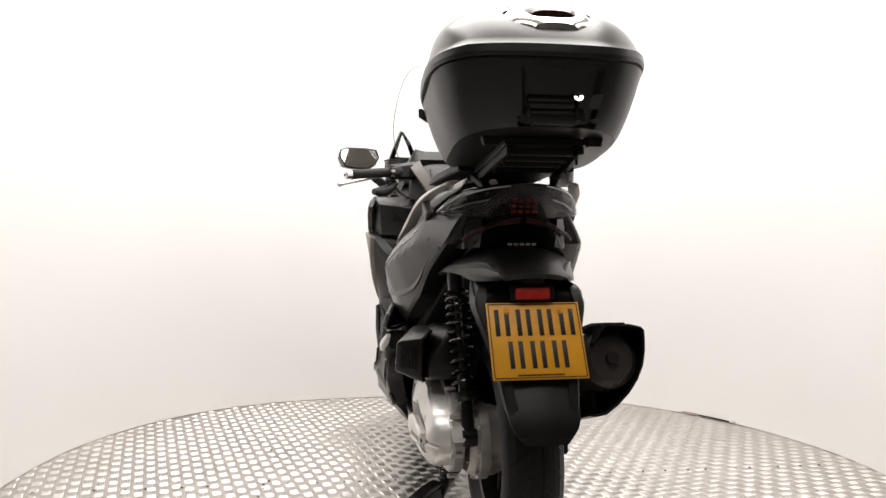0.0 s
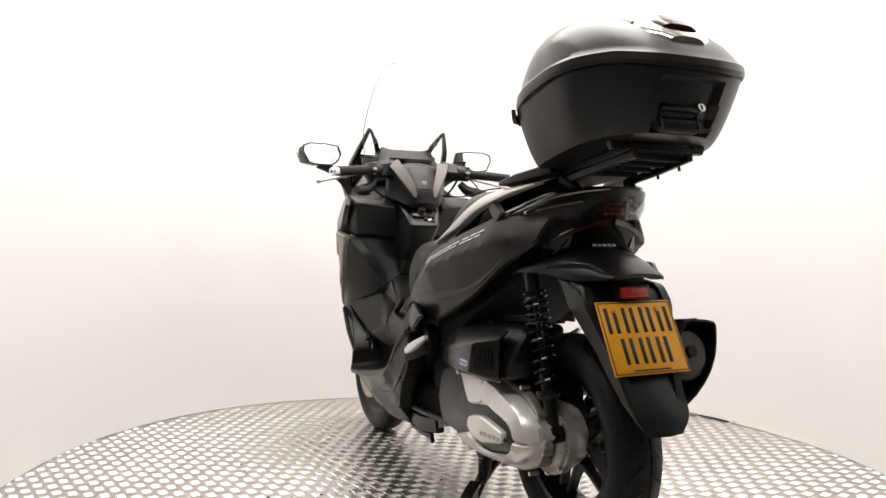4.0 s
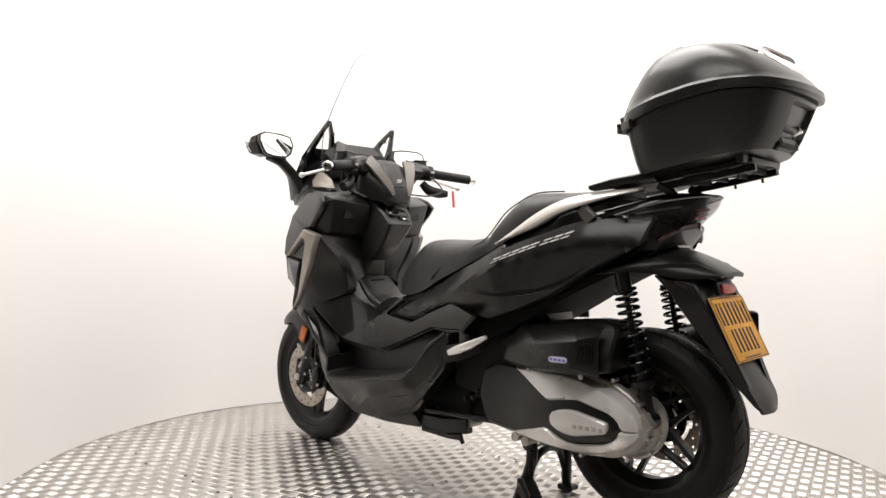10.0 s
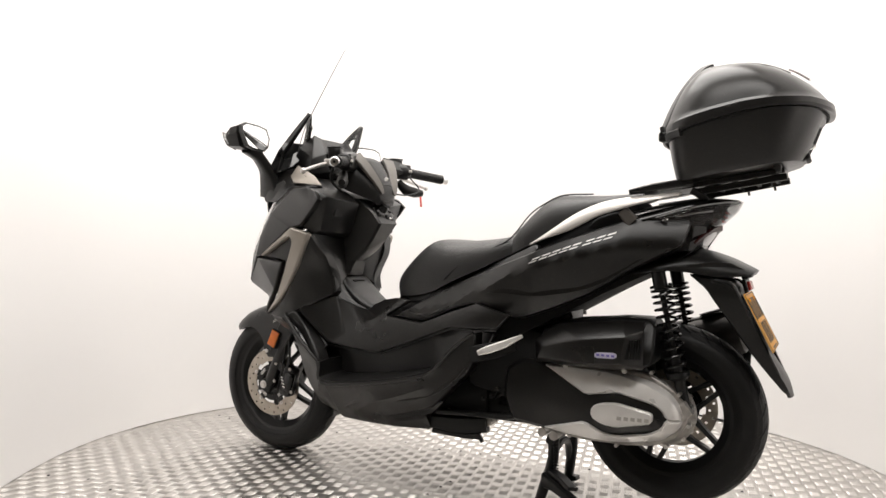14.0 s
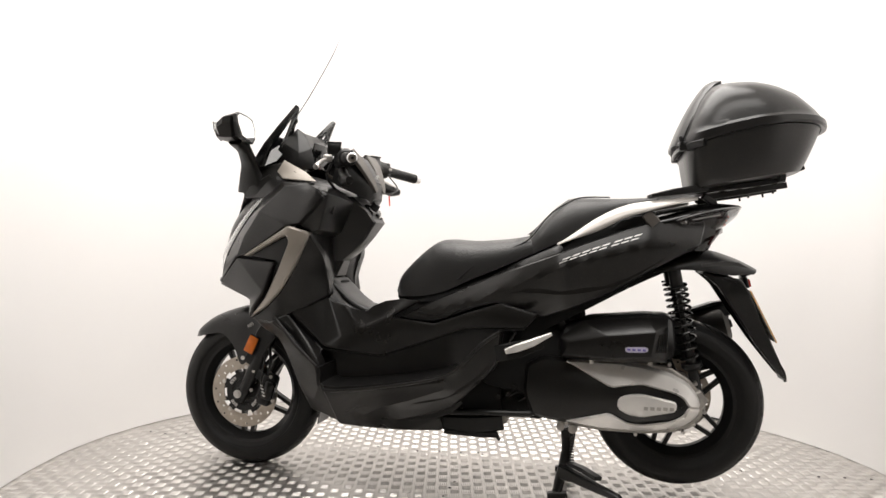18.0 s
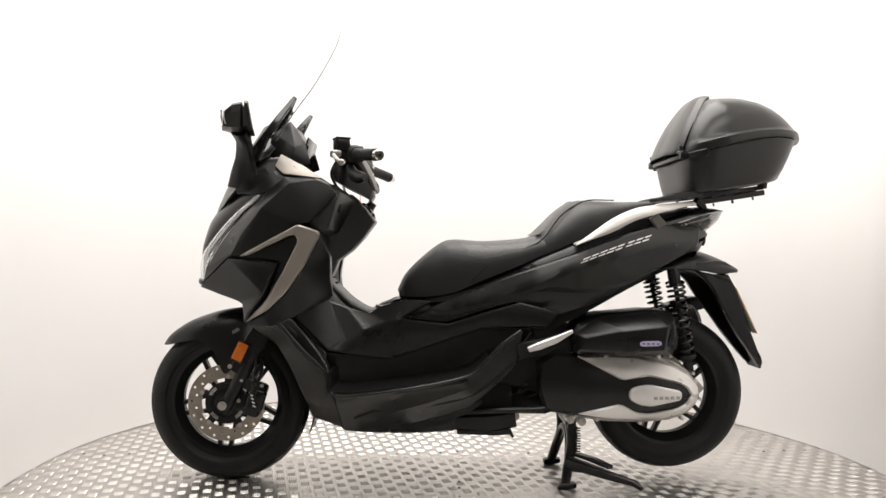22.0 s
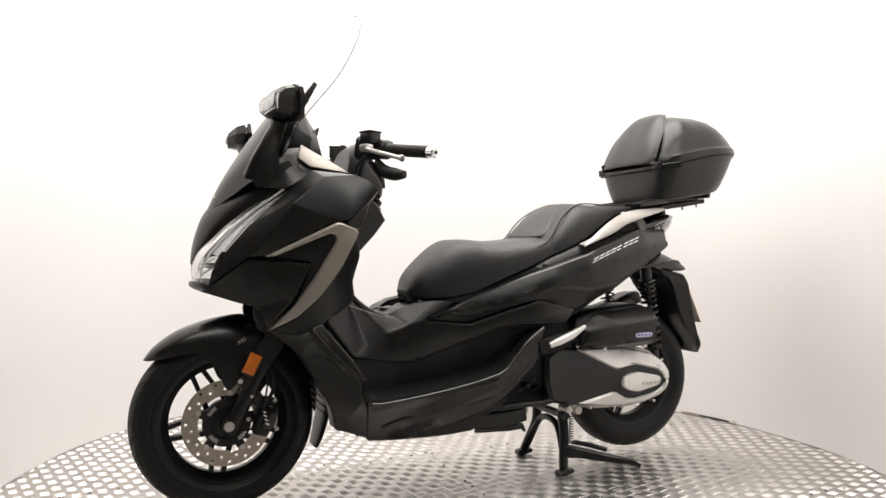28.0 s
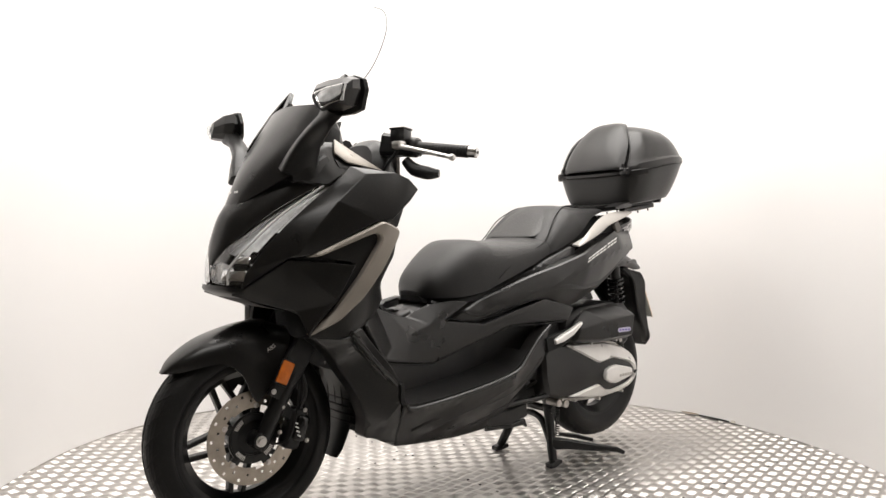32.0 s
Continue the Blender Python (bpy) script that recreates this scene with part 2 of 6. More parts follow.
def arch(stations, nu=4, nc=8, power=2.3, thick=0.0, bm=None, close=True):
    """A hood: stations of (top x, top z, edge x, edge z, half width), arched across y. thick: a shell; close: a solid."""
    bm = bm or bmesh.new()
    A = spline([(s[0], 0, s[1]) for s in stations], nu)
    B = spline([(s[2], 0, s[3]) for s in stations], nu)
    Wd = spline([(s[4], 0, 0) for s in stations], nu)
    rows = []
    for a, b, w in zip(A, B, Wd):
        row = []
        for k in range(-nc, nc + 1):
            t = k / nc * math.pi / 2
            sy = abs(math.sin(t)) ** (2 / power) * (1 if k > 0 else -1 if k < 0 else 0)
            cz = max(0.0, math.cos(t)) ** (2 / power)
            p = b + (a - b) * cz
            row.append((p.x, w.x * sy, p.z))
        rows.append(row)
    vs = grid(bm, rows)
    if thick:
        bmesh.ops.recalc_face_normals(bm, faces=bm.faces)
        bmesh.ops.solidify(bm, geom=bm.faces[:], thickness=thick)
    elif close:
        for i in range(len(vs) - 1):
            bm.faces.new((vs[i][0], vs[i][-1], vs[i + 1][-1], vs[i + 1][0]))
        bm.faces.new(vs[0])
        bm.faces.new(vs[-1])
    return bm


def tube(pts, r, n=10, bm=None, caps=True, steps=0):
    """A round bar through points; r is one radius or one for each point."""
    bm = bm or bmesh.new()
    P = [Vector(p) for p in pts]
    R = list(r) if isinstance(r, (list, tuple)) else [r] * len(P)
    if steps:
        Q = spline(P, steps)
        R = [float(np.interp(i / steps, range(len(R)), R)) for i in range(len(Q))]
        P = Q
    rows = []
    up = Vector((0.123, 0.3, 0.95)).normalized()
    for i, p in enumerate(P):
        d = (P[min(i + 1, len(P) - 1)] - P[max(i - 1, 0)]).normalized()
        a = d.cross(up).normalized()
        up = a.cross(d).normalized()
        rows.append([p + (a * math.cos(k * 2 * math.pi / n) + up * math.sin(k * 2 * math.pi / n)) * R[i] for k in range(n)])
    vs = grid(bm, rows, close_v=True)
    if caps:
        bm.faces.new(vs[0])
        bm.faces.new(vs[-1])
    return bm


def strip(pts, w, h, bm=None, steps=0, axis=(0, 1, 0)):
    """A bar of rectangular section along points: w across the axis given, h in the other way. w, h: numbers or lists."""
    bm = bm or bmesh.new()
    P = [Vector(p) for p in pts]
    Ws = list(w) if isinstance(w, (list, tuple)) else [w] * len(P)
    Hs = list(h) if isinstance(h, (list, tuple)) else [h] * len(P)
    if steps:
        Q = spline(P, steps)
        Ws = [float(np.interp(i / steps, range(len(Ws)), Ws)) for i in range(len(Q))]
        Hs = [float(np.interp(i / steps, range(len(Hs)), Hs)) for i in range(len(Q))]
        P = Q
    ax = Vector(axis)
    rows = []
    for i, p in enumerate(P):
        d = (P[min(i + 1, len(P) - 1)] - P[max(i - 1, 0)]).normalized()
        u = d.cross(ax).normalized()
        a = u.cross(d).normalized()
        ww, hh = Ws[i] / 2, Hs[i] / 2
        c = min(ww, hh) * 0.35
        sec = [(ww, hh - c), (ww - c, hh), (-ww + c, hh), (-ww, hh - c), (-ww, -hh + c), (-ww + c, -hh), (ww - c, -hh), (ww, -hh + c)]
        rows.append([p + a * s + u * t for s, t in sec])
    vs = grid(bm, rows, close_v=True)
    bm.faces.new(vs[0])
    bm.faces.new(vs[-1])
    return bm


def block(size, m=None, bevel=0.003, bm=None, seg=2):
    """A bevelled box at the pose m."""
    own = bmesh.new()
    bmesh.ops.create_cube(own, size=1)
    bmesh.ops.scale(own, vec=size, verts=own.verts)
    if bevel:
        bmesh.ops.bevel(own, geom=own.edges[:], offset=min(bevel, min(size) * 0.4), segments=seg, affect="EDGES", profile=0.5)
    if m is not None:
        bmesh.ops.transform(own, matrix=m, verts=own.verts)
    return merge(bm, own)


def merge(bm, own):
    if bm is None:
        return own
    me = bpy.data.meshes.new("tmp")
    own.to_mesh(me)
    own.free()
    bm.from_mesh(me)
    bpy.data.meshes.remove(me)
    return bm


def lathe(profile, n=64, m=None, bm=None, closed=True):
    """A turned body about y: profile of (radius, y)."""
    own = bmesh.new()
    rows = [[(r * math.cos(k * 2 * math.pi / n), y, r * math.sin(k * 2 * math.pi / n)) for r, y in profile] for k in range(n)]
    grid(own, rows, close_u=True, close_v=closed)
    bmesh.ops.remove_doubles(own, verts=own.verts, dist=1e-6)
    if m is not None:
        bmesh.ops.transform(own, matrix=m, verts=own.verts)
    return merge(bm, own)


def rod(a, b, r, n=12, bm=None):
    return tube([a, b], r, n, bm)


def bolt(p, r=0.006, out=(0, 1, 0), h=0.005, bm=None):
    """A hexagon bolt head with its washer."""
    d = Vector(out).normalized()
    bm = bm or bmesh.new()
    p = Vector(p)
    tube([p, p + d * h * 0.35], r * 1.5, 14, bm)
    tube([p + d * h * 0.3, p + d * h], r, 6, bm)
    return bm


# ---- the studio ----
def wall_radius(az):
    """The backdrop is bent by hand: its foot is not a true circle."""
    return interp(az, [-60, 0, 10, 27, 38, 50, 62, 80, 98, 106, 115, 121, 126, 132, 140, 150, 160, 172, 182, 240],
                  [1.53, 1.510, 1.521, 1.515, 1.530, 1.523, 1.510, 1.460, 1.412, 1.420, 1.448, 1.472, 1.504, 1.524, 1.545, 1.545, 1.533, 1.508, 1.480, 1.50])


def build_studio():
    H = 3.05
    bm = bmesh.new()
    ring = []
    for k in range(0, 151):
        az = -42 + k * (250 / 150)
        r = sum(wall_radius(az + d) for d in (-6, -3, 0, 3, 6)) / 5
        ring.append(Vector((r * math.cos(radians(az)), r * math.sin(radians(az)), 0)))
    path = ring
    rows = []
    for i, p in enumerate(path):
        d = (path[min(i + 1, len(path) - 1)] - path[max(i - 1, 0)]).normalized()
        out = Vector((d.y, -d.x, 0))
        q = p + out * 0.05
        rows.append([(p.x, p.y, 0.0025), (p.x, p.y, 0.4), (p.x, p.y, 1.2), (p.x, p.y, H), (q.x, q.y, H), (q.x, q.y, 0.0025)])
    vs = grid(bm, rows, close_v=True)
    bm.faces.new(vs[0])
    bm.faces.new(vs[-1])
    wall = new("wall_backdrop", mesh_from("wall_backdrop", bm, M_WALL, True, 40))
    tagged(wall, "smooth white curved studio backdrop wall", "wall", kind="structure")
    for name, size, at in (("wall_south", (9.0, 0.1, H), (0, -6.0, H / 2)), ("wall_north", (9.0, 0.1, H), (0, 3.2, H / 2)),
                           ("wall_west", (0.1, 9.1, H), (-4.45, -1.4, H / 2)), ("wall_east", (0.1, 9.1, H), (4.45, -1.4, H / 2))):
        tagged(new(name, mesh_from(name, block(size, pose(*at), 0), M_DARKROOM if name == "wall_north" else M_BEIGEWALL)), "plain painted studio wall away from the set", "wall", kind="structure")
    tagged(new("ceiling", mesh_from("ceiling", block((9.0, 9.3, 0.1), pose(0, -1.4, H + 0.06), 0), M_CEIL)), "plain pale studio ceiling", "ceiling", kind="structure")
    bm = block((14, 14, 0.1), pose(0, 0, -0.11), 0)
    tagged(new("ground", mesh_from("ground", bm, M_ROOMFLOOR)), "pale painted concrete floor under the turntable", "floor", kind="structure")
    # the gap where the backdrop has come away from the rim, and its curled edge
    gap = new("trim_gap")
    tagged(gap, "gap at the foot of the backdrop, its shade a dark strip, with a lifted edge", "gap", kind="structure")

    def foot(az, inset, z):
        r = sum(wall_radius(az + d) for d in (-6, -3, 0, 3, 6)) / 5 - inset
        return (r * math.cos(radians(az)), r * math.sin(radians(az)), z)
    # The gap's shade is a near-black strip laid along the wall foot.
    part("gap_shade_strip", strip([foot(az, 0.002, 0.006) for az in (34, 35, 36.2, 37.5, 38.8, 40)], 0.005, [0.004, 0.008, 0.009, 0.008, 0.006, 0.003], axis=(0, 0, 1)), M_DARK, gap)
    part("tape_edge", strip([foot(az, 0.003, 0.009) for az in (40.2, 41.8, 43.4)], 0.004, [0.004, 0.008, 0.004], axis=(0, 0, 1)),
         material("brown_tape", (0.32, 0.24, 0.16), 0.6), gap, "brown tape edge")
    part("white_tab", block((0.02, 0.008, 0.010), pose(*foot(33, 0.006, 0.011), 0, 0, -60), 0.002), M_CEIL, gap, "white folded tab")


def build_turntable():
    """A round platform of five-bar tread plate; the bars are raised relief."""
    table = thing("turntable", "round turntable clad in worn aluminium five-bar tread plate", "turntable")
    R = 1.565
    bm = lathe([(0.0, 0.0), (R - 0.004, 0.0), (R, 0.004), (R, 0.05), (0.0, 0.05)], 128, pose(0, 0, 0, -90), closed=False)
    part("deck", bm, M_PLATE, table, "worn aluminium deck", 30)
    pitch, turn = 0.0389, radians(13.1)
    L, Wb, Hb = 0.031, 0.0056, 0.0011
    base = np.array([[-L / 2, 0, 0], [-L * 0.36, -Wb / 2, 0], [L * 0.36, -Wb / 2, 0], [L / 2, 0, 0], [L * 0.36, Wb / 2, 0], [-L * 0.36, Wb / 2, 0],
                     [-L * 0.40, 0, Hb], [-L * 0.32, -Wb * 0.26, Hb], [L * 0.32, -Wb * 0.26, Hb], [L * 0.40, 0, Hb], [L * 0.32, Wb * 0.26, Hb], [-L * 0.32, Wb * 0.26, Hb]])
    rims = [[k, (k + 1) % 6, 6 + (k + 1) % 6, 6 + k] for k in range(6)]
    quads = np.array([[6, 7, 10, 11], [7, 8, 9, 10]] + rims)
    V, F = [], []
    n = int(R / pitch) + 2
    c, s = math.cos(turn), math.sin(turn)
    for i in range(-n, n + 1):
        for j in range(-n, n + 1):
            cx, cy = i * pitch, j * pitch
            if math.hypot(cx, cy) > R - 0.03:
                continue
            for k in range(5):
                o = (k - 2) * 0.0071
                loc = base + np.array([0, o, 0.0])
                if (i + j) % 2:
                    loc = loc[:, [1, 0, 2]] * np.array([-1, 1, 1])
                loc = loc + np.array([cx, cy, 0])
                V.append(np.stack([c * loc[:, 0] - s * loc[:, 1], s * loc[:, 0] + c * loc[:, 1], loc[:, 2] + 0.0], 1))
                F.append(quads + 12 * len(F))
    me = bpy.data.meshes.new("tread_relief")
    me.from_pydata(np.concatenate(V).tolist(), [], np.concatenate(F).tolist())
    me.materials.append(M_TREAD)
    ob = new("tread_relief", me)
    ob.parent = table
    tagged(ob, "raised tread bars of the plate", kind="stuff")
    # rivets and drilled holes along the sheet joints
    rnd = random.Random(4)
    for a, b in (((-1.4, -0.32), (1.4, -0.28)), ((-0.05, -1.45), (0.02, 1.45)), ((-1.3, 0.62), (1.3, 0.66))):
        for k in range(34):
            t = k / 33
            x, y = a[0] + (b[0] - a[0]) * t, a[1] + (b[1] - a[1]) * t
            if math.hypot(x, y) < 1.45 and rnd.random() < 0.8:
                y += rnd.uniform(-0.02, 0.02)
                part("rivet", tube([(x, y, -0.001), (x, y, 0.0022)], [0.006, 0.004], 8), M_DARK, table)
    return table


# ---- the scooter: x forward, y to its left, z up, with its origin on the turntable's axis ----
FRONT_AXLE = (0.770, 0.0, 0.268)
REAR_AXLE = (-0.726, 0.0, 0.304)


def wheel(name, parent, centre, r, w, rim_r, label, spin=0.0):
    """Tyre with cut tread, cast rim with paired spokes, hub."""
    at = pose(*centre)
    hub = part(name, lathe([(0.022, -0.07), (0.045, -0.065), (0.05, -0.02), (0.05, 0.02), (0.045, 0.065), (0.022, 0.07)], 32, at), M_RIM, parent, label)
    h = w / 2
    prof = [(rim_r - 0.002, -h * 0.72), (rim_r + 0.012, -h * 0.86), (r - 0.055, -h), (r - 0.032, -h * 0.95), (r - 0.014, -h * 0.74), (r - 0.004, -h * 0.42),
            (r, 0), (r - 0.004, h * 0.42), (r - 0.014, h * 0.74), (r - 0.032, h * 0.95), (r - 0.055, h), (rim_r + 0.012, h * 0.86), (rim_r - 0.002, h * 0.72)]
    smooth = [(p.x, p.y) for p in spline([(a, b, 0) for a, b in prof], 3)]
    part("tyre", lathe(smooth, 96, at), M_TYRE, hub, "black road tyre with cut tread")
    # shoulder blocks of the tread, with open grooves between them
    V, F = [], []
    nb = 30
    for k in range(nb):
        for sg in (1, -1):
            a0 = k / nb * 2 * math.pi + (0.10 if sg > 0 else 0)
            top = []
            for i in range(5):
                t = i / 4
                y = sg * h * (0.16 + 0.72 * t)
                rr = float(np.interp(abs(y), [0, h * 0.42, h * 0.74, h * 0.95], [r, r - 0.004, r - 0.014, r - 0.032]))
                for j in range(3):
                    a = a0 + 0.18 * t ** 1.4 + (j - 1) * (2 * math.pi / nb) * 0.43 * (1 - 0.06 * t)
                    top.append((rr + 0.0032, a, y))
            n0 = len(V)
            for rr, a, y in top:
                V.append((centre[0] + rr * math.cos(a), centre[1] + y, centre[2] + rr * math.sin(a)))
            for rr, a, y in top:
                V.append((centre[0] + (rr - 0.006) * math.cos(a), centre[1] + y * 0.985, centre[2] + (rr - 0.006) * math.sin(a)))
            for i in range(4):
                for j in range(2):
                    p = n0 + i * 3 + j
                    F.append((p, p + 1, p + 4, p + 3))
            rim_ids = [0, 1, 2, 5, 8, 11, 14, 13, 12, 9, 6, 3]
            for p, q in zip(rim_ids, rim_ids[1:] + rim_ids[:1]):
                F.append((n0 + p, n0 + q, n0 + q + 15, n0 + p + 15))
    me = bpy.data.meshes.new("tread")
    me.from_pydata(V, [], F)
    me.materials.append(M_TYRE)
    tread = new("tread", me)
    tread.parent = hub
    tagged(tread, "curved rubber tread blocks", kind="stuff")
    bm = lathe([(rim_r - 0.012, -h * 0.66), (rim_r + 0.006, -h * 0.76), (rim_r + 0.008, -h * 0.70), (rim_r - 0.006, -h * 0.55), (rim_r - 0.024, 0.0),
                (rim_r - 0.006, h * 0.55), (rim_r + 0.008, h * 0.70), (rim_r + 0.006, h * 0.76), (rim_r - 0.012, h * 0.66), (rim_r - 0.034, h * 0.2), (rim_r - 0.034, -h * 0.2)], 96, at)
    part("rim", bm, M_RIM, hub, "satin black cast rim")
    for k in range(5):
        for sg in (-1, 1):
            a = spin + k * 2 * math.pi / 5
            a2 = a + sg * 0.095
            p0 = Vector(centre) + Vector((0.052 * math.cos(a + sg * 0.62), 0, 0.052 * math.sin(a + sg * 0.62)))
            p2 = Vector(centre) + Vector((math.cos(a2), 0, math.sin(a2))) * (rim_r - 0.022)
            part("spoke", strip([p0, p0.lerp(p2, 0.5), p2], [0.034, 0.026, 0.028], [0.018, 0.013, 0.015], axis=(0, 1, 0)), M_RIM, hub)
    return hub


def brake_disc(parent, centre, y, r_out, r_in, label):
    """A drilled disc: small openings are cut out of the ring."""
    bm = bmesh.new()
    nseg, nr = 90, 6
    side = []
    for yy in (y - 0.0022, y + 0.0022):
        side.append([[bm.verts.new((centre[0] + (r_in + (r_out - r_in) * j / nr) * math.cos(k * 2 * math.pi / nseg), yy,
                                    centre[2] + (r_in + (r_out - r_in) * j / nr) * math.sin(k * 2 * math.pi / nseg))) for j in range(nr + 1)] for k in range(nseg)])

    def hole(k, j):
        return (k % 6 == 0 and j == 4) or (k % 6 == 3 and j == 2) or (k % 18 in (8, 9, 10, 11) and j == 0)
    for k in range(nseg):
        for j in range(nr):
            if hole(k, j):
                continue
            k2 = (k + 1) % nseg
            for s in side:
                bm.faces.new((s[k][j], s[k2][j], s[k2][j + 1], s[k][j + 1]))
            for (ka, ja), (e1, e2) in (((k, j - 1), ((k, j), (k2, j))), ((k, j + 1), ((k, j + 1), (k2, j + 1))),
                                       (((k - 1) % nseg, j), ((k, j), (k, j + 1))), ((k2, j), ((k2, j), (k2, j + 1)))):
                if ja < 0 or ja >= nr or hole(ka, ja):
                    bm.faces.new((side[0][e1[0]][e1[1]], side[0][e2[0]][e2[1]], side[1][e2[0]][e2[1]], side[1][e1[0]][e1[1]]))
    disc = part("brake_disc", bm, M_STEEL, parent, label, 20)
    c = pose(centre[0], 0, centre[2])
    carrier = lathe([(r_in * 0.55, y - 0.004), (r_in * 0.86, y - 0.004), (r_in * 0.86, y + 0.003), (r_in * 0.55, y + 0.003)], 48, c)
    for k in range(5):
        a = k * 2 * math.pi / 5 + 0.4
        strip([(centre[0] + rr * math.cos(a), y - 0.001, centre[2] + rr * math.sin(a)) for rr in (r_in * 0.8, r_in * 1.1)], 0.006, 0.026, carrier, axis=(0, 1, 0))
    part("disc_carrier", carrier, M_BLACK_METAL, disc)
    ring = lathe([(r_in * 0.60, y + 0.004), (r_in * 0.80, y + 0.004), (r_in * 0.80, y + 0.0065), (r_in * 0.60, y + 0.0065)], 60, c)
    part("sensor_ring", ring, M_RIM, disc)
    for grp in range(4):
        bm = bmesh.new()
        for i in range(7):
            a = grp * math.pi / 2 + 0.5 + i * 0.075
            strip([(centre[0] + rr * math.cos(a), y + 0.0072, centre[2] + rr * math.sin(a)) for rr in (r_in * 0.64, r_in * 0.78)], 0.001, 0.0026, bm, axis=(0, 1, 0))
        part("sensor_teeth", bm, M_ALU, disc, "bright slots of the wheel sensor ring")
    for k in range(5):
        a = k * 2 * math.pi / 5 + 0.4
        part("disc_bolt", bolt((centre[0] + r_in * 1.07 * math.cos(a), y + 0.002, centre[2] + r_in * 1.07 * math.sin(a)), 0.005, (0, 1, 0), 0.005), M_ALU, disc)
    return disc


def build_front_end(bike):
    fw = wheel("front_wheel", bike, FRONT_AXLE, 0.268, 0.114, 0.194, "black cast front wheel hub", radians(-11))
    brake_disc(fw, FRONT_AXLE, 0.066, 0.128, 0.082, "drilled steel front brake disc")
    ax, az = FRONT_AXLE[0], FRONT_AXLE[2]
    up = Vector((-0.446, 0, 0.895))
    for s in (1, -1):
        a = Vector((ax - 0.012, s * 0.098, az))
        leg = part("fork_leg", tube([a - up * 0.03, a + up * 0.02, a + up * 0.10, a + up * 0.27], [0.018, 0.022, 0.024, 0.0255], 16), M_BLACK_METAL, bike, "black fork slider")
        part("fork_tube", tube([a + up * 0.26, a + up * 0.50], 0.0165, 16), M_CHROME, leg, "bright chromed fork tube")
        part("axle_clamp", tube([(ax, s * 0.078, az), (ax, s * 0.118, az)], 0.021, 14), M_BLACK_METAL, leg)
        part("axle_nut", bolt((ax, s * 0.118, az), 0.010, (0, s, 0), 0.008), M_ALU, leg)
        part("fork_guard", strip([a + up * 0.12 + Vector((0.02, s * 0.01, 0)), a + up * 0.24 + Vector((0.01, s * 0.014, 0)), a + up * 0.36 + Vector((0.0, s * 0.01, 0))],
                                 [0.02, 0.024, 0.02], [0.055, 0.07, 0.05]), M_PLASTIC, leg, "black fork guard")
        refl = part("side_reflector", block((0.036, 0.008, 0.062), pose(0.709, s * 0.132, 0.448, 0, -25, 0), 0.004), M_ORANGE, bike, "orange side reflector")
        part("reflector_base", block((0.042, 0.010, 0.070), pose(0.709, s * 0.127, 0.447, 0, -25, 0), 0.004), M_PLASTIC, refl)
        part("guard_screw", bolt((0.742, s * 0.132, 0.400), 0.005, (0, s, 0), 0.004), M_ALU, leg)
    # caliper on the left, behind the fork leg
    cal = part("brake_caliper", block((0.052, 0.05, 0.115), pose(0.664, 0.092, 0.285, 0, -18, 0), 0.014, seg=3), M_BLACK_METAL, bike, "black two-piston brake caliper")
    part("caliper_body", block((0.04, 0.03, 0.075), pose(0.652, 0.112, 0.286, 0, -18, 0), 0.012, seg=3), M_GLOSS, cal)
    part("caliper_bracket", strip([(0.735, 0.098, 0.36), (0.70, 0.104, 0.345), (0.672, 0.1, 0.32)], 0.016, [0.04, 0.035, 0.03]), M_BLACK_METAL, cal)
    bm = bmesh.new()
    for i in range(4):
        block((0.004, 0.002, 0.011), pose(0.672 - i * 0.003, 0.128, 0.305 - i * 0.012, 0, 60, 0), 0, bm)
    part("caliper_marks", bm, M_WHITE_INK, cal, "small white raised marks")
    for x, z in ((0.708, 0.352), (0.716, 0.285), (0.640, 0.335), (0.634, 0.25)):
        part("caliper_bolt", bolt((x, 0.118, z), 0.0042, (0, 1, 0), 0.005), M_CAST, cal)
    part("brake_hose", tube([(0.655, 0.115, 0.34), (0.64, 0.12, 0.39), (0.65, 0.11, 0.45), (0.66, 0.09, 0.55)], 0.0055, 8, steps=5), M_BLACK_METAL, cal, "black rubber brake hose")
    part("sensor_cable", tube([(0.73, 0.105, 0.25), (0.69, 0.125, 0.27), (0.665, 0.125, 0.37), (0.655, 0.105, 0.5)], 0.003, 6, steps=5), M_BLACK_METAL, cal)
    # mudguard
    st = [(1.000, 0.456, 0.985, 0.454, 0.018), (0.972, 0.492, 0.955, 0.462, 0.052), (0.915, 0.533, 0.905, 0.474, 0.072), (0.855, 0.558, 0.855, 0.476, 0.080),
          (0.795, 0.575, 0.808, 0.440, 0.086), (0.730, 0.584, 0.775, 0.372, 0.090), (0.700, 0.575, 0.745, 0.390, 0.092), (0.660, 0.560, 0.690, 0.495, 0.092)]
    part("front_mudguard", arch(st, 4, 9, 2.7, 0.004), M_PAINT, bike, "matt black front mudguard")
    for s in (1, -1):
        curve = bpy.data.curves.new("brake_lettering", "FONT")
        curve.body, curve.size, curve.extrude, curve.align_x, curve.align_y = "ABS", 0.016, 0.0004, "CENTER", "CENTER"
        text = bpy.data.objects.new("brake_lettering", curve)
        me = bpy.data.meshes.new_from_object(text)
        bpy.data.objects.remove(text)
        me.transform(pose(0.733, s * 0.0945, 0.512, 0, 30, 0) @ pose(0, 0, 0, 90, 0, 180 if s > 0 else 0))
        me.materials.append(M_SILVER)
        word = new("brake_lettering", me)
        word.parent = bike
        tagged(word, "small pale brake lettering on the mudguard")
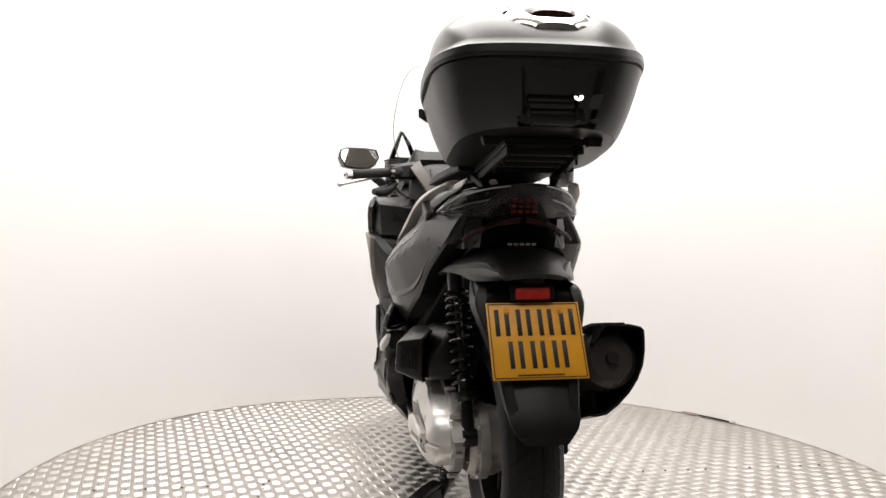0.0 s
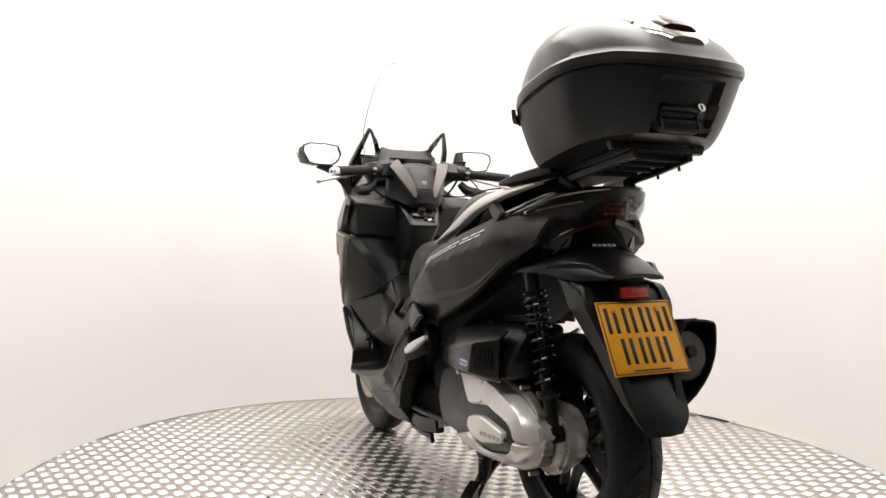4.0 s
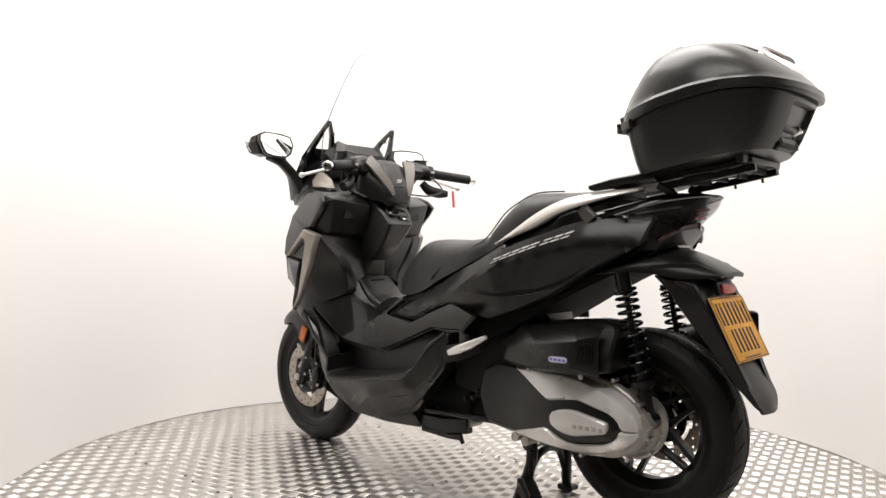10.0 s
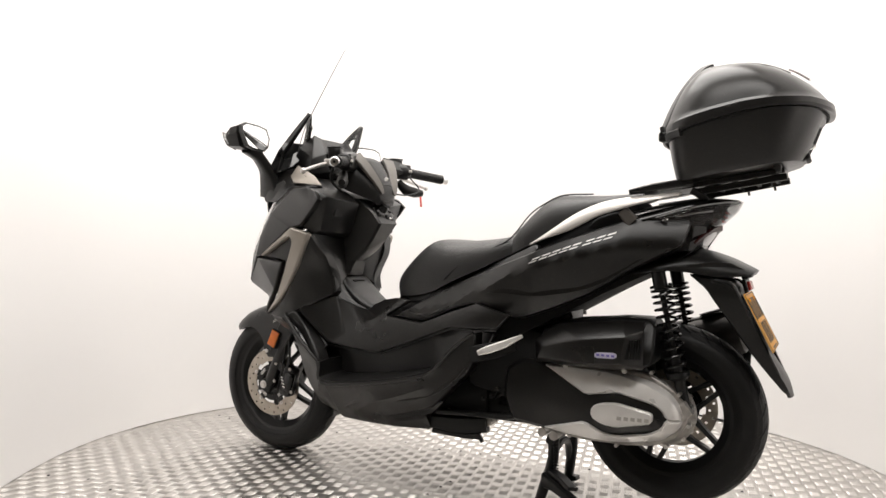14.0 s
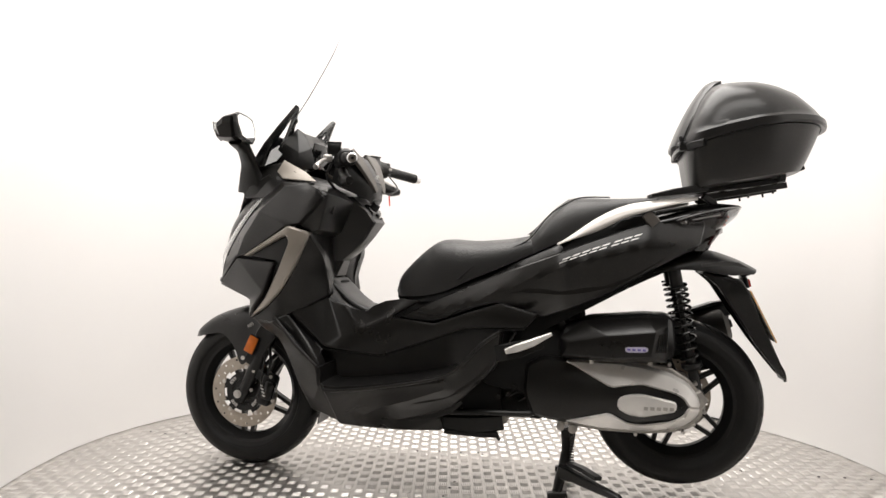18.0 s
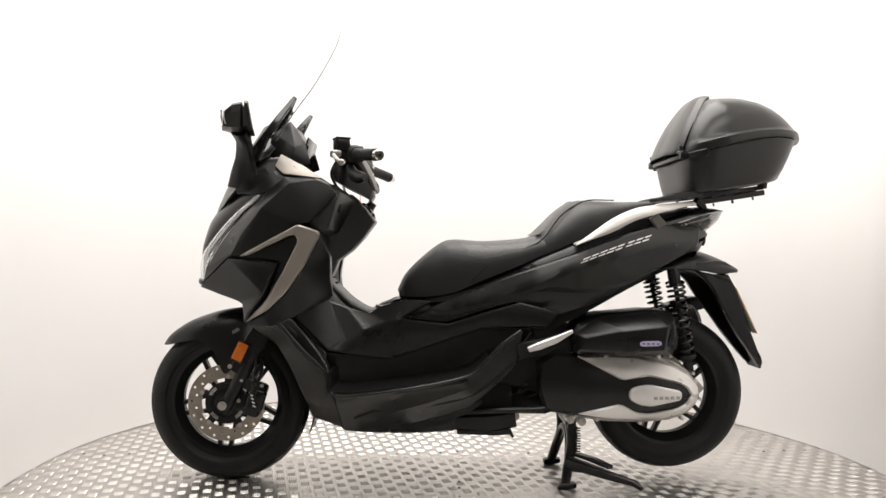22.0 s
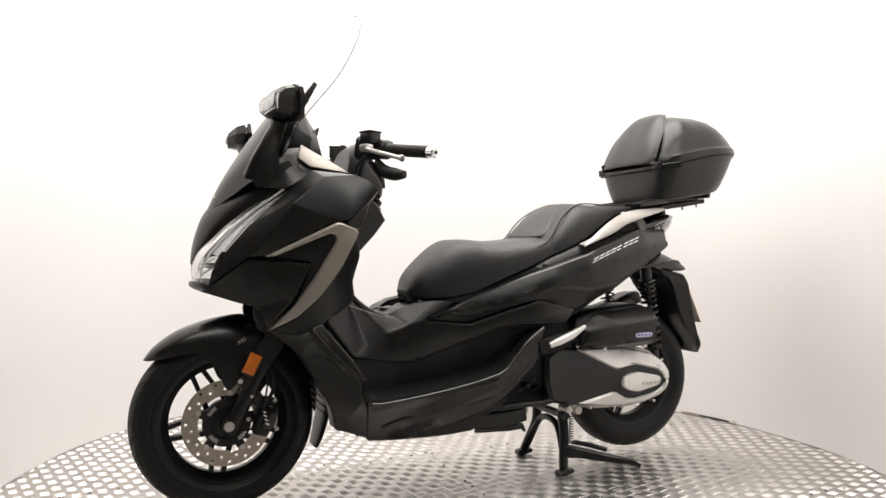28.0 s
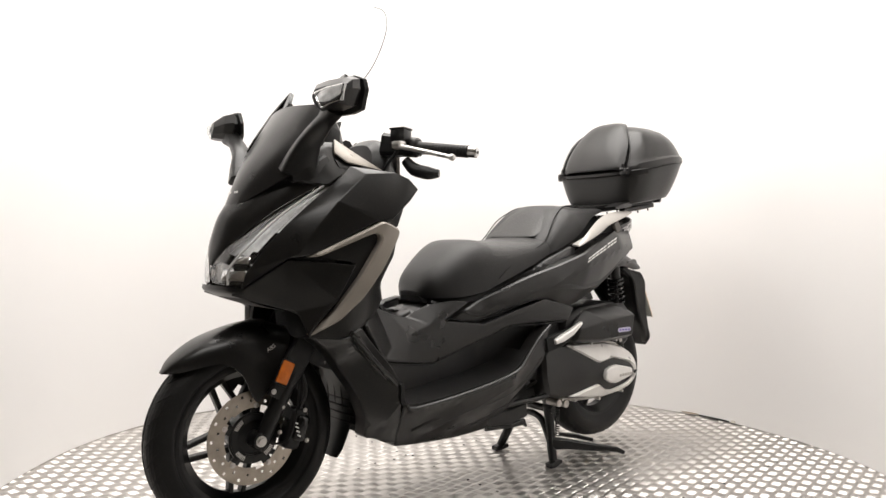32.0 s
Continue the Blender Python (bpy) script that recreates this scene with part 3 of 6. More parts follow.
    part("rear_splash_guard", arch([(0.515, 0.50, 0.50, 0.47, 0.07), (0.480, 0.37, 0.475, 0.37, 0.085), (0.474, 0.28, 0.462, 0.285, 0.08), (0.488, 0.20, 0.480, 0.20, 0.066), (0.500, 0.160, 0.492, 0.162, 0.05)], 4, 7, 2.4, 0.004),
         M_PLASTIC, bike, "black splash guard behind the front wheel")


Y_FRONT = thin_plate([(0.845, 0.66, 0.080), (0.82, 0.68, 0.124), (0.822, 0.72, 0.126), (0.777, 0.79, 0.152), (0.734, 0.844, 0.170), (0.687, 0.894, 0.190), (0.615, 0.966, 0.216), (0.555, 1.01, 0.206),
                      (0.45, 1.0, 0.226), (0.395, 0.95, 0.272), (0.46, 0.87, 0.282), (0.485, 0.86, 0.284), (0.68, 0.765, 0.224), (0.735, 0.757, 0.195),
                      (0.430, 0.84, 0.268), (0.48, 0.73, 0.265), (0.54, 0.65, 0.250), (0.60, 0.59, 0.232), (0.67, 0.555, 0.205), (0.72, 0.61, 0.130), (0.545, 0.743, 0.258), (0.56, 0.92, 0.236)])


def build_fairing(bike):
    for s in (1, -1):
        pts = {"h0": (0.834, 0.120, 0.674), "h1": (0.822, 0.126, 0.720), "h2": (0.777, 0.151, 0.790), "h3": (0.734, 0.169, 0.844), "h4": (0.687, 0.189, 0.894), "h5": (0.610, 0.212, 0.966),
               "t0": (0.555, 0.206, 1.014), "t1": (0.440, 0.260, 1.001), "t3": (0.404, 0.275, 0.984), "t2": (0.380, 0.285, 0.956), "b0": (0.408, 0.286, 0.922), "b1": (0.461, 0.281, 0.870), "b2": (0.510, 0.277, 0.862),
               "b3": (0.682, 0.224, 0.768), "b4": (0.734, 0.194, 0.758), "c0": (0.530, 0.244, 0.992), "c1": (0.618, 0.248, 0.912), "c2": (0.684, 0.232, 0.828), "c3": (0.716, 0.214, 0.772)}
        part("front_side_cover", facets(pts, ("h0 h1 c3 b4", "h1 h2 c2 c3", "h2 h3 c2", "h3 h4 c1 c2", "h4 h5 c1", "h5 t0 c0 c1", "t0 t1 c0", "c0 t1 b1 c1", "t1 t3 t2 b0 b1", "c1 b1 b2", "c1 b2 b3 c2", "c2 b3 b4 c3"), s, 0.02, 0.006),
             M_PAINT, bike, "matt black upper side fairing with sharp folds", 22)
        pts = {"n0": (0.852, 0.098, 0.657), "n1": (0.832, 0.121, 0.673), "n2": (0.734, 0.192, 0.755), "n3": (0.564, 0.255, 0.742), "n4": (0.588, 0.249, 0.695), "n5": (0.613, 0.240, 0.645),
               "n6": (0.664, 0.216, 0.582), "n7": (0.679, 0.206, 0.549), "n8": (0.694, 0.172, 0.607), "n9": (0.712, 0.164, 0.616), "na": (0.775, 0.132, 0.633)}
        part("lower_side_cover", facets(pts, ("n0 n1 na", "n1 n2 na", "n2 n9 na", "n2 n3 n4 n5", "n2 n5 n9", "n5 n6 n8 n9", "n6 n7 n8"), s, 0.02, 0.005), M_PAINT, bike, "matt black lower side fairing", 22)
        part("inner_insert", panel([(0.682, 0.762), (0.50, 0.835), (0.49, 0.80), (0.54, 0.70), (0.60, 0.61), (0.67, 0.555), (0.60, 0.64), (0.562, 0.745)], lambda x, z: Y_FRONT(x, z) - 0.016, 0.02, s, 0.02), M_PLASTIC, bike)
        part("seam_filler", panel([(0.760, 0.752), (0.715, 0.785), (0.640, 0.790), (0.600, 0.745), (0.660, 0.700), (0.735, 0.700)], lambda x, z: Y_FRONT(x, z) - 0.020, 0.010, s, 0.02), M_DARK, bike)
        part("inner_liner", panel([(0.705, 0.600), (0.60, 0.745), (0.47, 0.800), (0.50, 0.640), (0.60, 0.560), (0.690, 0.540)], lambda x, z: Y_FRONT(x, z) - 0.036, 0.02, s, 0.03), M_DARK, bike)
        part("side_trim", panel([(0.694, 0.761), (0.510, 0.855), (0.497, 0.862), (0.434, 0.841), (0.434, 0.825), (0.482, 0.730), (0.540, 0.648), (0.601, 0.591), (0.679, 0.549),
                                 (0.610, 0.618), (0.549, 0.711), (0.497, 0.810), (0.506, 0.830), (0.527, 0.826), (0.663, 0.764)], lambda x, z: Y_FRONT(x, z) + 0.007, 0.022, s, 0.012, 0.005, lip=0.005),
             M_BRONZE, bike, "warm grey metallic angled trim")
        # headlamp: lens, housing and inner reflectors
        inner = [(0.866, 0.006, 0.690), (0.868, 0.010, 0.735), (0.852, 0.052, 0.775), (0.824, 0.076, 0.806), (0.790, 0.098, 0.843), (0.730, 0.134, 0.896), (0.650, 0.182, 0.952)]
        outer = [(0.826, 0.122, 0.680), (0.824, 0.124, 0.715), (0.806, 0.136, 0.752), (0.779, 0.150, 0.793), (0.736, 0.168, 0.847), (0.689, 0.187, 0.897), (0.622, 0.212, 0.958)]
        mid = [((a[0] + b[0]) / 2 + 0.010, (a[1] + b[1]) / 2 + 0.006, (a[2] + b[2]) / 2) for a, b in zip(inner, outer)]
        R = [[(x, s * y, z) for x, y, z in row] for row in (inner, mid, outer)]
        lens = part("headlamp", sheet(R, 4, 4, 0.003), M_LENS, bike, "clear swept-back headlamp lens")
        lens.visible_shadow = False
        back = [[(x - 0.030, y - s * 0.012, z) for x, y, z in row] for row in R]
        house = part("headlamp_housing", sheet(back, 4, 5, 0.003), M_LAMP_INNER, lens, "bright faceted reflector inside the headlamp")
        second_material(house, M_SMOKED_BOWL, lambda c, n: 0.738 < c.z < 0.765 or (c.z >= 0.765 and abs(c.y) > 0.124 + 0.55 * (c.z - 0.80)))
        for k in range(4):
            part("reflector_fin", block((0.022, 0.004, 0.05), pose(0.832 - 0.010 * k, s * (0.040 + 0.020 * k), 0.706, 0, -20, s * (40 - 12 * k)), 0.001), M_CHROME, lens)
        for k, (x, y, z, w, h) in enumerate(((0.826, 0.070, 0.708, 0.075, 0.036), (0.812, 0.088, 0.748, 0.050, 0.024))):
            part("reflector_bowl", block((0.02, w, h), pose(x, s * y, z, 0, -25, s * 32), 0.004), M_CHROME, lens)
            part("lamp_frame", block((0.018, w + 0.012, 0.005), pose(x + 0.004, s * y, z - h / 2 - 0.004, 0, -25, s * 32), 0.002), M_GLOSS, lens)
        part("light_guide", tube([(x - 0.012, y - s * 0.006, z) for x, y, z in R[1]], 0.0035, 8, steps=3), M_WHITE_INK, lens, "white daytime light strip")
    # beak between the lamps, nose lip
    part("nose_cover", arch([(0.872, 0.738, 0.866, 0.734, 0.012), (0.868, 0.785, 0.852, 0.775, 0.050), (0.856, 0.835, 0.824, 0.806, 0.075), (0.836, 0.885, 0.790, 0.843, 0.097), (0.79, 0.945, 0.730, 0.896, 0.133),
                             (0.735, 1.00, 0.650, 0.952, 0.181), (0.68, 1.04, 0.60, 0.985, 0.198)], 4, 9, 1.6, 0.006), M_PAINT, bike, "matt black nose cover between the headlamps")
    part("nose_lip", arch([(0.874, 0.684, 0.822, 0.676, 0.124), (0.873, 0.668, 0.822, 0.662, 0.120), (0.84, 0.652, 0.78, 0.645, 0.10)], 3, 8, 1.8), M_PLASTIC, bike, "black chin under the headlamps")
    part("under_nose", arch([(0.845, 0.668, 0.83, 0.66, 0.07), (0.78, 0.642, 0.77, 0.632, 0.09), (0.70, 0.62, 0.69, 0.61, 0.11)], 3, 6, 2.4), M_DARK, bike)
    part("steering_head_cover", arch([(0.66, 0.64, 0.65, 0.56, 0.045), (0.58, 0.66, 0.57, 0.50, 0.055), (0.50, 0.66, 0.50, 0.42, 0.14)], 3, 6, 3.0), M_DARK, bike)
    # radiator grille behind the front wheel
    grille = part("radiator", block((0.02, 0.30, 0.22), pose(0.455, 0, 0.36, 0, 6, 0), 0.004), M_DARK, bike, "dark radiator behind the front wheel")
    for k in range(9):
        part("radiator_fin", block((0.012, 0.29, 0.004), pose(0.470, 0, 0.27 + k * 0.022, 0, 20, 0), 0.001), M_DARK, grille)
    for k in range(7):
        part("grille_bar", block((0.010, 0.006, 0.2), pose(0.474, -0.12 + k * 0.04, 0.36, 0, 6, 0), 0.002), M_DARK, grille)
    # dark visor in front of the clear screen
    rows = [[(0.713, 0.165, 0.984), (0.778, 0.085, 0.928), (0.834, 0.0, 0.880)], [(0.672, 0.180, 1.06), (0.744, 0.094, 1.022), (0.786, 0.0, 0.985)],
            [(0.618, 0.182, 1.15), (0.690, 0.100, 1.112), (0.724, 0.0, 1.088)], [(0.594, 0.180, 1.185), (0.640, 0.110, 1.186), (0.652, 0.0, 1.192)]]
    rows = [r + [(x, -y, z) for x, y, z in reversed(r[:-1])] for r in rows]
    vis = part("front_visor", sheet(rows, 5, 4, 0.004), M_PAINT, bike, "matt black front visor with a notched top", 30)
    bm = bmesh.new()
    for i in range(5):
        block((0.002, 0.009, 0.006), pose(0.8065, -0.026 + i * 0.013, 0.937, 0, -24, 0), 0.0012, bm)
    part("maker_bar", bm, M_WHITE_INK, vis, "small pale bars in place of the maker's mark")
    for s in (1, -1):
        c = -0.027
        pil = part("screen_pillar", strip([(0.655, s * 0.196 - 0.010, 1.075), (0.620, s * 0.205 + c * 0.7, 1.140), (0.580, s * 0.190 + c, 1.205), (0.533, s * 0.164 + c, 1.279)], [0.018, 0.022, 0.020, 0.012], [0.044, 0.026, 0.022, 0.014]), M_GLOSS, bike, "gloss black slotted screen bracket")
        part("pillar_rear", strip([(0.612, s * 0.120 + c, 1.130), (0.592, s * 0.108 + c, 1.185), (0.566, s * 0.128 + c, 1.228), (0.535, s * 0.160 + c, 1.276)], [0.020, 0.022, 0.018, 0.010], [0.030, 0.022, 0.018, 0.014]), M_GLOSS, pil)
        part("pillar_foot", strip([(0.652, s * 0.196 - 0.010, 1.082), (0.632, s * 0.160 + c * 0.7, 1.100), (0.610, s * 0.118 + c, 1.140)], 0.012, [0.05, 0.05, 0.04]), M_GLOSS, pil)
        part("screen_bolt", bolt((0.553, s * 0.134 + c, 1.234), 0.007, (-0.8, -s * 0.3, 0.2), 0.007), M_BLACK_METAL, pil)
        part("screen_bolt", bolt((0.630, s * 0.206 - 0.018, 1.105), 0.006, (0, s, 0), 0.005), M_ALU, pil)
    # clear screen
    SCREEN_ROWS = ((0.640, 1.14, 0.15, 0.045), (0.588, 1.222, 0.185, 0.055), (0.533, 1.30, 0.195, 0.060), (0.483, 1.38, 0.185, 0.055), (0.443, 1.45, 0.165, 0.045), (0.420, 1.50, 0.135, 0.030), (0.412, 1.52, 0.095, 0.014))
    rows = []
    for x, z, w, sweep in SCREEN_ROWS:
        rows.append([(x - sweep * (k / 4) ** 2, -0.020 + w * k / 4, z) for k in range(-4, 5)])
    screen = part("windscreen", sheet(rows, 5, 2, 0.0035), M_SCREEN, bike, "tall clear curved windscreen", 60)
    edge = [(x - sweep, -0.020 + w, z) for x, z, w, sweep in SCREEN_ROWS]
    part("screen_edge", tube(edge, 0.0018, 6, steps=4), M_SCREEN_EDGE, screen, "pale edge of the clear screen")
    screen.visible_shadow = False
    # instrument cowl and dash
    pts = {}
    for k, m in (("l", 1), ("r", -1)):
        for key, (x, y, z) in {"a": (0.640, 0.150, 1.095), "b": (0.605, 0.135, 1.165), "c": (0.560, 0.106, 1.214), "d": (0.552, 0.070, 1.202), "e": (0.600, 0.095, 1.196), "g": (0.536, 0.148, 1.120), "h": (0.545, 0.155, 1.060), "i": (0.510, 0.100, 1.140), "j": (0.490, 0.100, 1.070)}.items():
            pts[key + k] = (x, m * y - 0.030, z)
    cowl = part("instrument_cowl", facets(pts, ("al bl gl hl", "bl cl gl", "bl el dl cl", "ar hr gr br", "br gr cr", "br cr dr er", "el er dr dl", "al ar br er el bl", "cl dl il gl", "cr gr ir dr", "dl dr ir il", "gl il jl hl", "gr hr jr ir"), 1, 0.006, 0.003), M_PLASTIC, bike, "black instrument cowl with two raised corners", 25)
    part("instrument_panel", block((0.006, 0.185, 0.085), pose(0.512, -0.030, 1.120, 0, -14, 0), 0.006), M_GLOSS, cowl, "dark instrument panel")
    for s in (1, -1):
        part("shoulder_cover", panel([(0.715, 0.965), (0.690, 1.035), (0.640, 1.075), (0.575, 1.085), (0.450, 1.004), (0.555, 1.002), (0.625, 0.955)], thin_plate([(0.71, 0.97, 0.172), (0.66, 1.06, 0.168), (0.58, 1.08, 0.15), (0.46, 1.0, 0.196), (0.62, 0.96, 0.205), (0.56, 1.01, 0.188)]), 0.03, s, 0.02), M_PAINT, bike, "matt black shoulder cover beside the dash")
        part("dash_trim", facets({"a": (0.590, 0.176, 1.052), "b": (0.576, 0.150, 1.094), "c": (0.495, 0.158, 1.052), "d": (0.436, 0.190, 1.012), "e": (0.560, 0.196, 1.026)}, ("a b c e", "c d e"), s, 0.006, 0.003), M_BRONZE, bike, "warm grey metallic dash trim")
    part("dash_deck", arch([(0.60, 1.06, 0.58, 1.00, 0.19), (0.52, 1.045, 0.52, 0.98, 0.195), (0.44, 1.01, 0.44, 0.95, 0.20), (0.37, 0.965, 0.38, 0.90, 0.19)], 4, 8, 3.0), M_PLASTIC, bike, "black dash deck")


def build_inner_shield(bike):
    """Leg shield, glovebox bulges, ignition switch, floor tunnel."""
    for s in (1, -1):
        # glovebox: flat faces with a ledge under it
        pts = {"t0": (0.447, 0.252, 0.999), "t1": (0.400, 0.100, 0.998), "r0": (0.374, 0.240, 0.966), "r1": (0.338, 0.102, 0.946), "s0": (0.404, 0.262, 0.950),
               "d0": (0.466, 0.256, 0.864), "b0": (0.410, 0.230, 0.850), "b1": (0.398, 0.066, 0.838), "u0": (0.446, 0.236, 0.838), "u1": (0.432, 0.060, 0.822)}
        part("glovebox", facets(pts, ("t0 t1 r1 r0", "t0 r0 s0", "s0 r0 b0 d0", "r0 r1 b1 b0", "b0 b1 u1 u0", "d0 b0 u0", "t1 u1 b1 r1"), s), M_PLASTIC2, bike, "black glovebox in the leg shield", 25)
        pts = {"u0": (0.444, 0.250, 0.842), "u1": (0.434, 0.055, 0.825), "m0": (0.418, 0.200, 0.755), "m1": (0.440, 0.050, 0.745), "w0": (0.420, 0.150, 0.685), "w1": (0.436, 0.045, 0.690), "k0": (0.412, 0.150, 0.630)}
        part("leg_shield", facets(pts, ("u0 u1 m1 m0", "m0 m1 w1 w0", "w0 w1 k0"), s), M_PLASTIC2, bike, "black inner leg shield", 25)
        y2 = thin_plate([(0.434, 0.837, 0.262), (0.415, 0.766, 0.215), (0.414, 0.69, 0.155), (0.410, 0.627, 0.150), (0.521, 0.567, 0.222), (0.584, 0.539, 0.228), (0.67, 0.549, 0.195), (0.598, 0.592, 0.225), (0.484, 0.73, 0.255), (0.46, 0.64, 0.20)])
        part("side_column", panel([(0.438, 0.842), (0.408, 0.766), (0.414, 0.682), (0.410, 0.627), (0.521, 0.567), (0.584, 0.539), (0.679, 0.545), (0.605, 0.588), (0.545, 0.642), (0.484, 0.730)], y2, 0.04, s, 0.02), M_PLASTIC2, bike, "black leg shield column")
        y3 = thin_plate([(0.673, 0.549, 0.19), (0.584, 0.539, 0.232), (0.528, 0.568, 0.228), (0.433, 0.455, 0.235), (0.406, 0.411, 0.237), (0.397, 0.34, 0.234), (0.365, 0.208, 0.168), (0.46, 0.234, 0.155), (0.486, 0.303, 0.19), (0.528, 0.392, 0.19), (0.587, 0.483, 0.175)])
        cowl = part("front_lower_cowl", panel([(0.673, 0.549), (0.584, 0.541), (0.528, 0.570), (0.433, 0.457), (0.406, 0.411), (0.397, 0.340), (0.358, 0.216), (0.365, 0.206), (0.437, 0.232), (0.467, 0.237), (0.486, 0.303), (0.528, 0.392), (0.587, 0.483)], y3, 0.05, s, 0.018, ridges=((((0.570, 0.533), (0.489, 0.459), (0.418, 0.392), (0.408, 0.337), (0.436, 0.285)), 0.010, 0.045),)), M_PLASTIC2, bike, "black front lower cowl", 14)
        part("cowl_ridge", strip([(x, s * (y3(x, z) + 0.003), z) for x, z in ((0.570, 0.548), (0.52, 0.50), (0.47, 0.437), (0.425, 0.395))], [0.003, 0.006, 0.006, 0.003], [0.010, 0.016, 0.016, 0.010], steps=4), M_PLASTIC, cowl)
        # sunken panel with a raised frame behind the front wheel
        pts = {"o0": (0.562, 0.234, 0.548), "o1": (0.489, 0.240, 0.466), "o2": (0.418, 0.238, 0.398), "i2": (0.424, 0.172, 0.440), "i1": (0.498, 0.168, 0.512), "i0": (0.546, 0.184, 0.566)}
        vent = part("foot_vent", facets(pts, ("o0 o1 i1 i0", "o1 o2 i2 i1"), s, 0.01, 0.003), M_GLOSS, bike, "sunken black panel with a raised frame", 25)
        loop = [pts[k] for k in ("o0", "o1", "o2", "i2", "i1", "i0", "o0")]
        part("vent_frame", strip([(x, s * (y + 0.003), z + 0.004) for x, y, z in loop], 0.012, 0.012), M_PLASTIC2, vent, angle=25)
        part("vent_rib", strip([(0.538, s * 0.226, 0.538), (0.470, s * 0.205, 0.474), (0.432, s * 0.190, 0.432)], 0.008, 0.014), M_PLASTIC2, vent)
    rows = []
    for x, z, w, d in ((0.352, 0.968, 0.082, 0.04), (0.300, 0.918, 0.066, 0.05), (0.276, 0.879, 0.056, 0.06), (0.312, 0.828, 0.048, 0.07), (0.352, 0.782, 0.042, 0.06), (0.402, 0.744, 0.036, 0.04), (0.424, 0.690, 0.050, 0.02)):
        rows.append([(0.448, -w - 0.012 - d * 0.3, z), (x + 0.006, -w - 0.004, z), (x, -w + 0.006, z), (x, w - 0.006, z), (x + 0.006, w + 0.004, z), (0.448, w + 0.012 + d * 0.3, z)])
    bm = bmesh.new()
    grid(bm, rows)
    bmesh.ops.solidify(bm, geom=bm.faces[:], thickness=0.006)
    part("centre_column", bm, M_PLASTIC2, bike, "black centre column of the leg shield", 20)
    ign = part("ignition_switch", block((0.045, 0.10, 0.05), pose(0.315, 0.0, 0.915, 0, 45, 0), 0.012), M_GLOSS, bike, "gloss black ignition switch panel")
    part("ignition_knob", tube([(0.302, 0.01, 0.925), (0.286, 0.01, 0.945)], [0.018, 0.014], 16), M_BLACK_METAL, ign)
    for i in range(3):
        part("switch_button", block((0.012, 0.016, 0.01), pose(0.288, -0.035 + 0.014 * i, 0.895 + 0.004 * i, 0, 45, 0), 0.002), M_CHROME if i == 1 else M_PLASTIC, ign)
    st = part("shield_sticker", block((0.0015, 0.040, 0.016), pose(0.3085, -0.016, 0.838, 0, -36, 0), 0.0004), M_LABEL, bike, "small white sticker with dark bars")
    for i in range(2):
        part("sticker_bar", block((0.0012, 0.010, 0.009), pose(0.3075, -0.008 - 0.013 * i + 0.006, 0.838, 0, -36, 0), 0.0002), M_INK, st)
    # tunnel
    part("tunnel", arch([(0.455, 0.705, 0.455, 0.36, 0.140), (0.435, 0.692, 0.42, 0.36, 0.138), (0.402, 0.648, 0.38, 0.35, 0.134), (0.362, 0.610, 0.34, 0.34, 0.120), (0.283, 0.577, 0.27, 0.34, 0.094),
                         (0.225, 0.590, 0.22, 0.35, 0.092), (0.18, 0.608, 0.18, 0.36, 0.105), (0.0, 0.62, 0.0, 0.38, 0.12), (-0.2, 0.66, -0.2, 0.42, 0.15)], 4, 9, 4.0), M_PLASTIC2, bike, "black centre tunnel")
    lid = part("tunnel_lid", arch([(0.425, 0.684, 0.420, 0.650, 0.085), (0.392, 0.650, 0.385, 0.622, 0.086), (0.352, 0.614, 0.345, 0.588, 0.082), (0.290, 0.582, 0.285, 0.562, 0.066), (0.235, 0.596, 0.235, 0.575, 0.060)], 4, 8, 4.0), M_PLASTIC, bike, "black fuel filler lid")
    part("lid_slot", block((0.012, 0.07, 0.008), pose(0.412, 0, 0.668, 0, 48, 0), 0.003), M_DARK, lid)
    part("lid_hinge", block((0.03, 0.05, 0.008), pose(0.262, 0, 0.588, 0, -8, 0), 0.003), M_PLASTIC2, lid)


def y_rear(x, z):
    """Half width of the tail and side covers."""
    mid = interp(x, [-0.95, -0.80, -0.64, -0.50, -0.38, -0.25, -0.10, 0.03, 0.17], [0.095, 0.160, 0.222, 0.258, 0.278, 0.262, 0.218, 0.178, 0.155])
    zc = interp(x, [-0.9, -0.64, -0.38, -0.1, 0.15], [0.80, 0.80, 0.735, 0.62, 0.57])
    d = z - zc
    return mid - (0.32 * d + 2.0 * d * d if d > 0 else -0.26 * d + 1.4 * d * d)


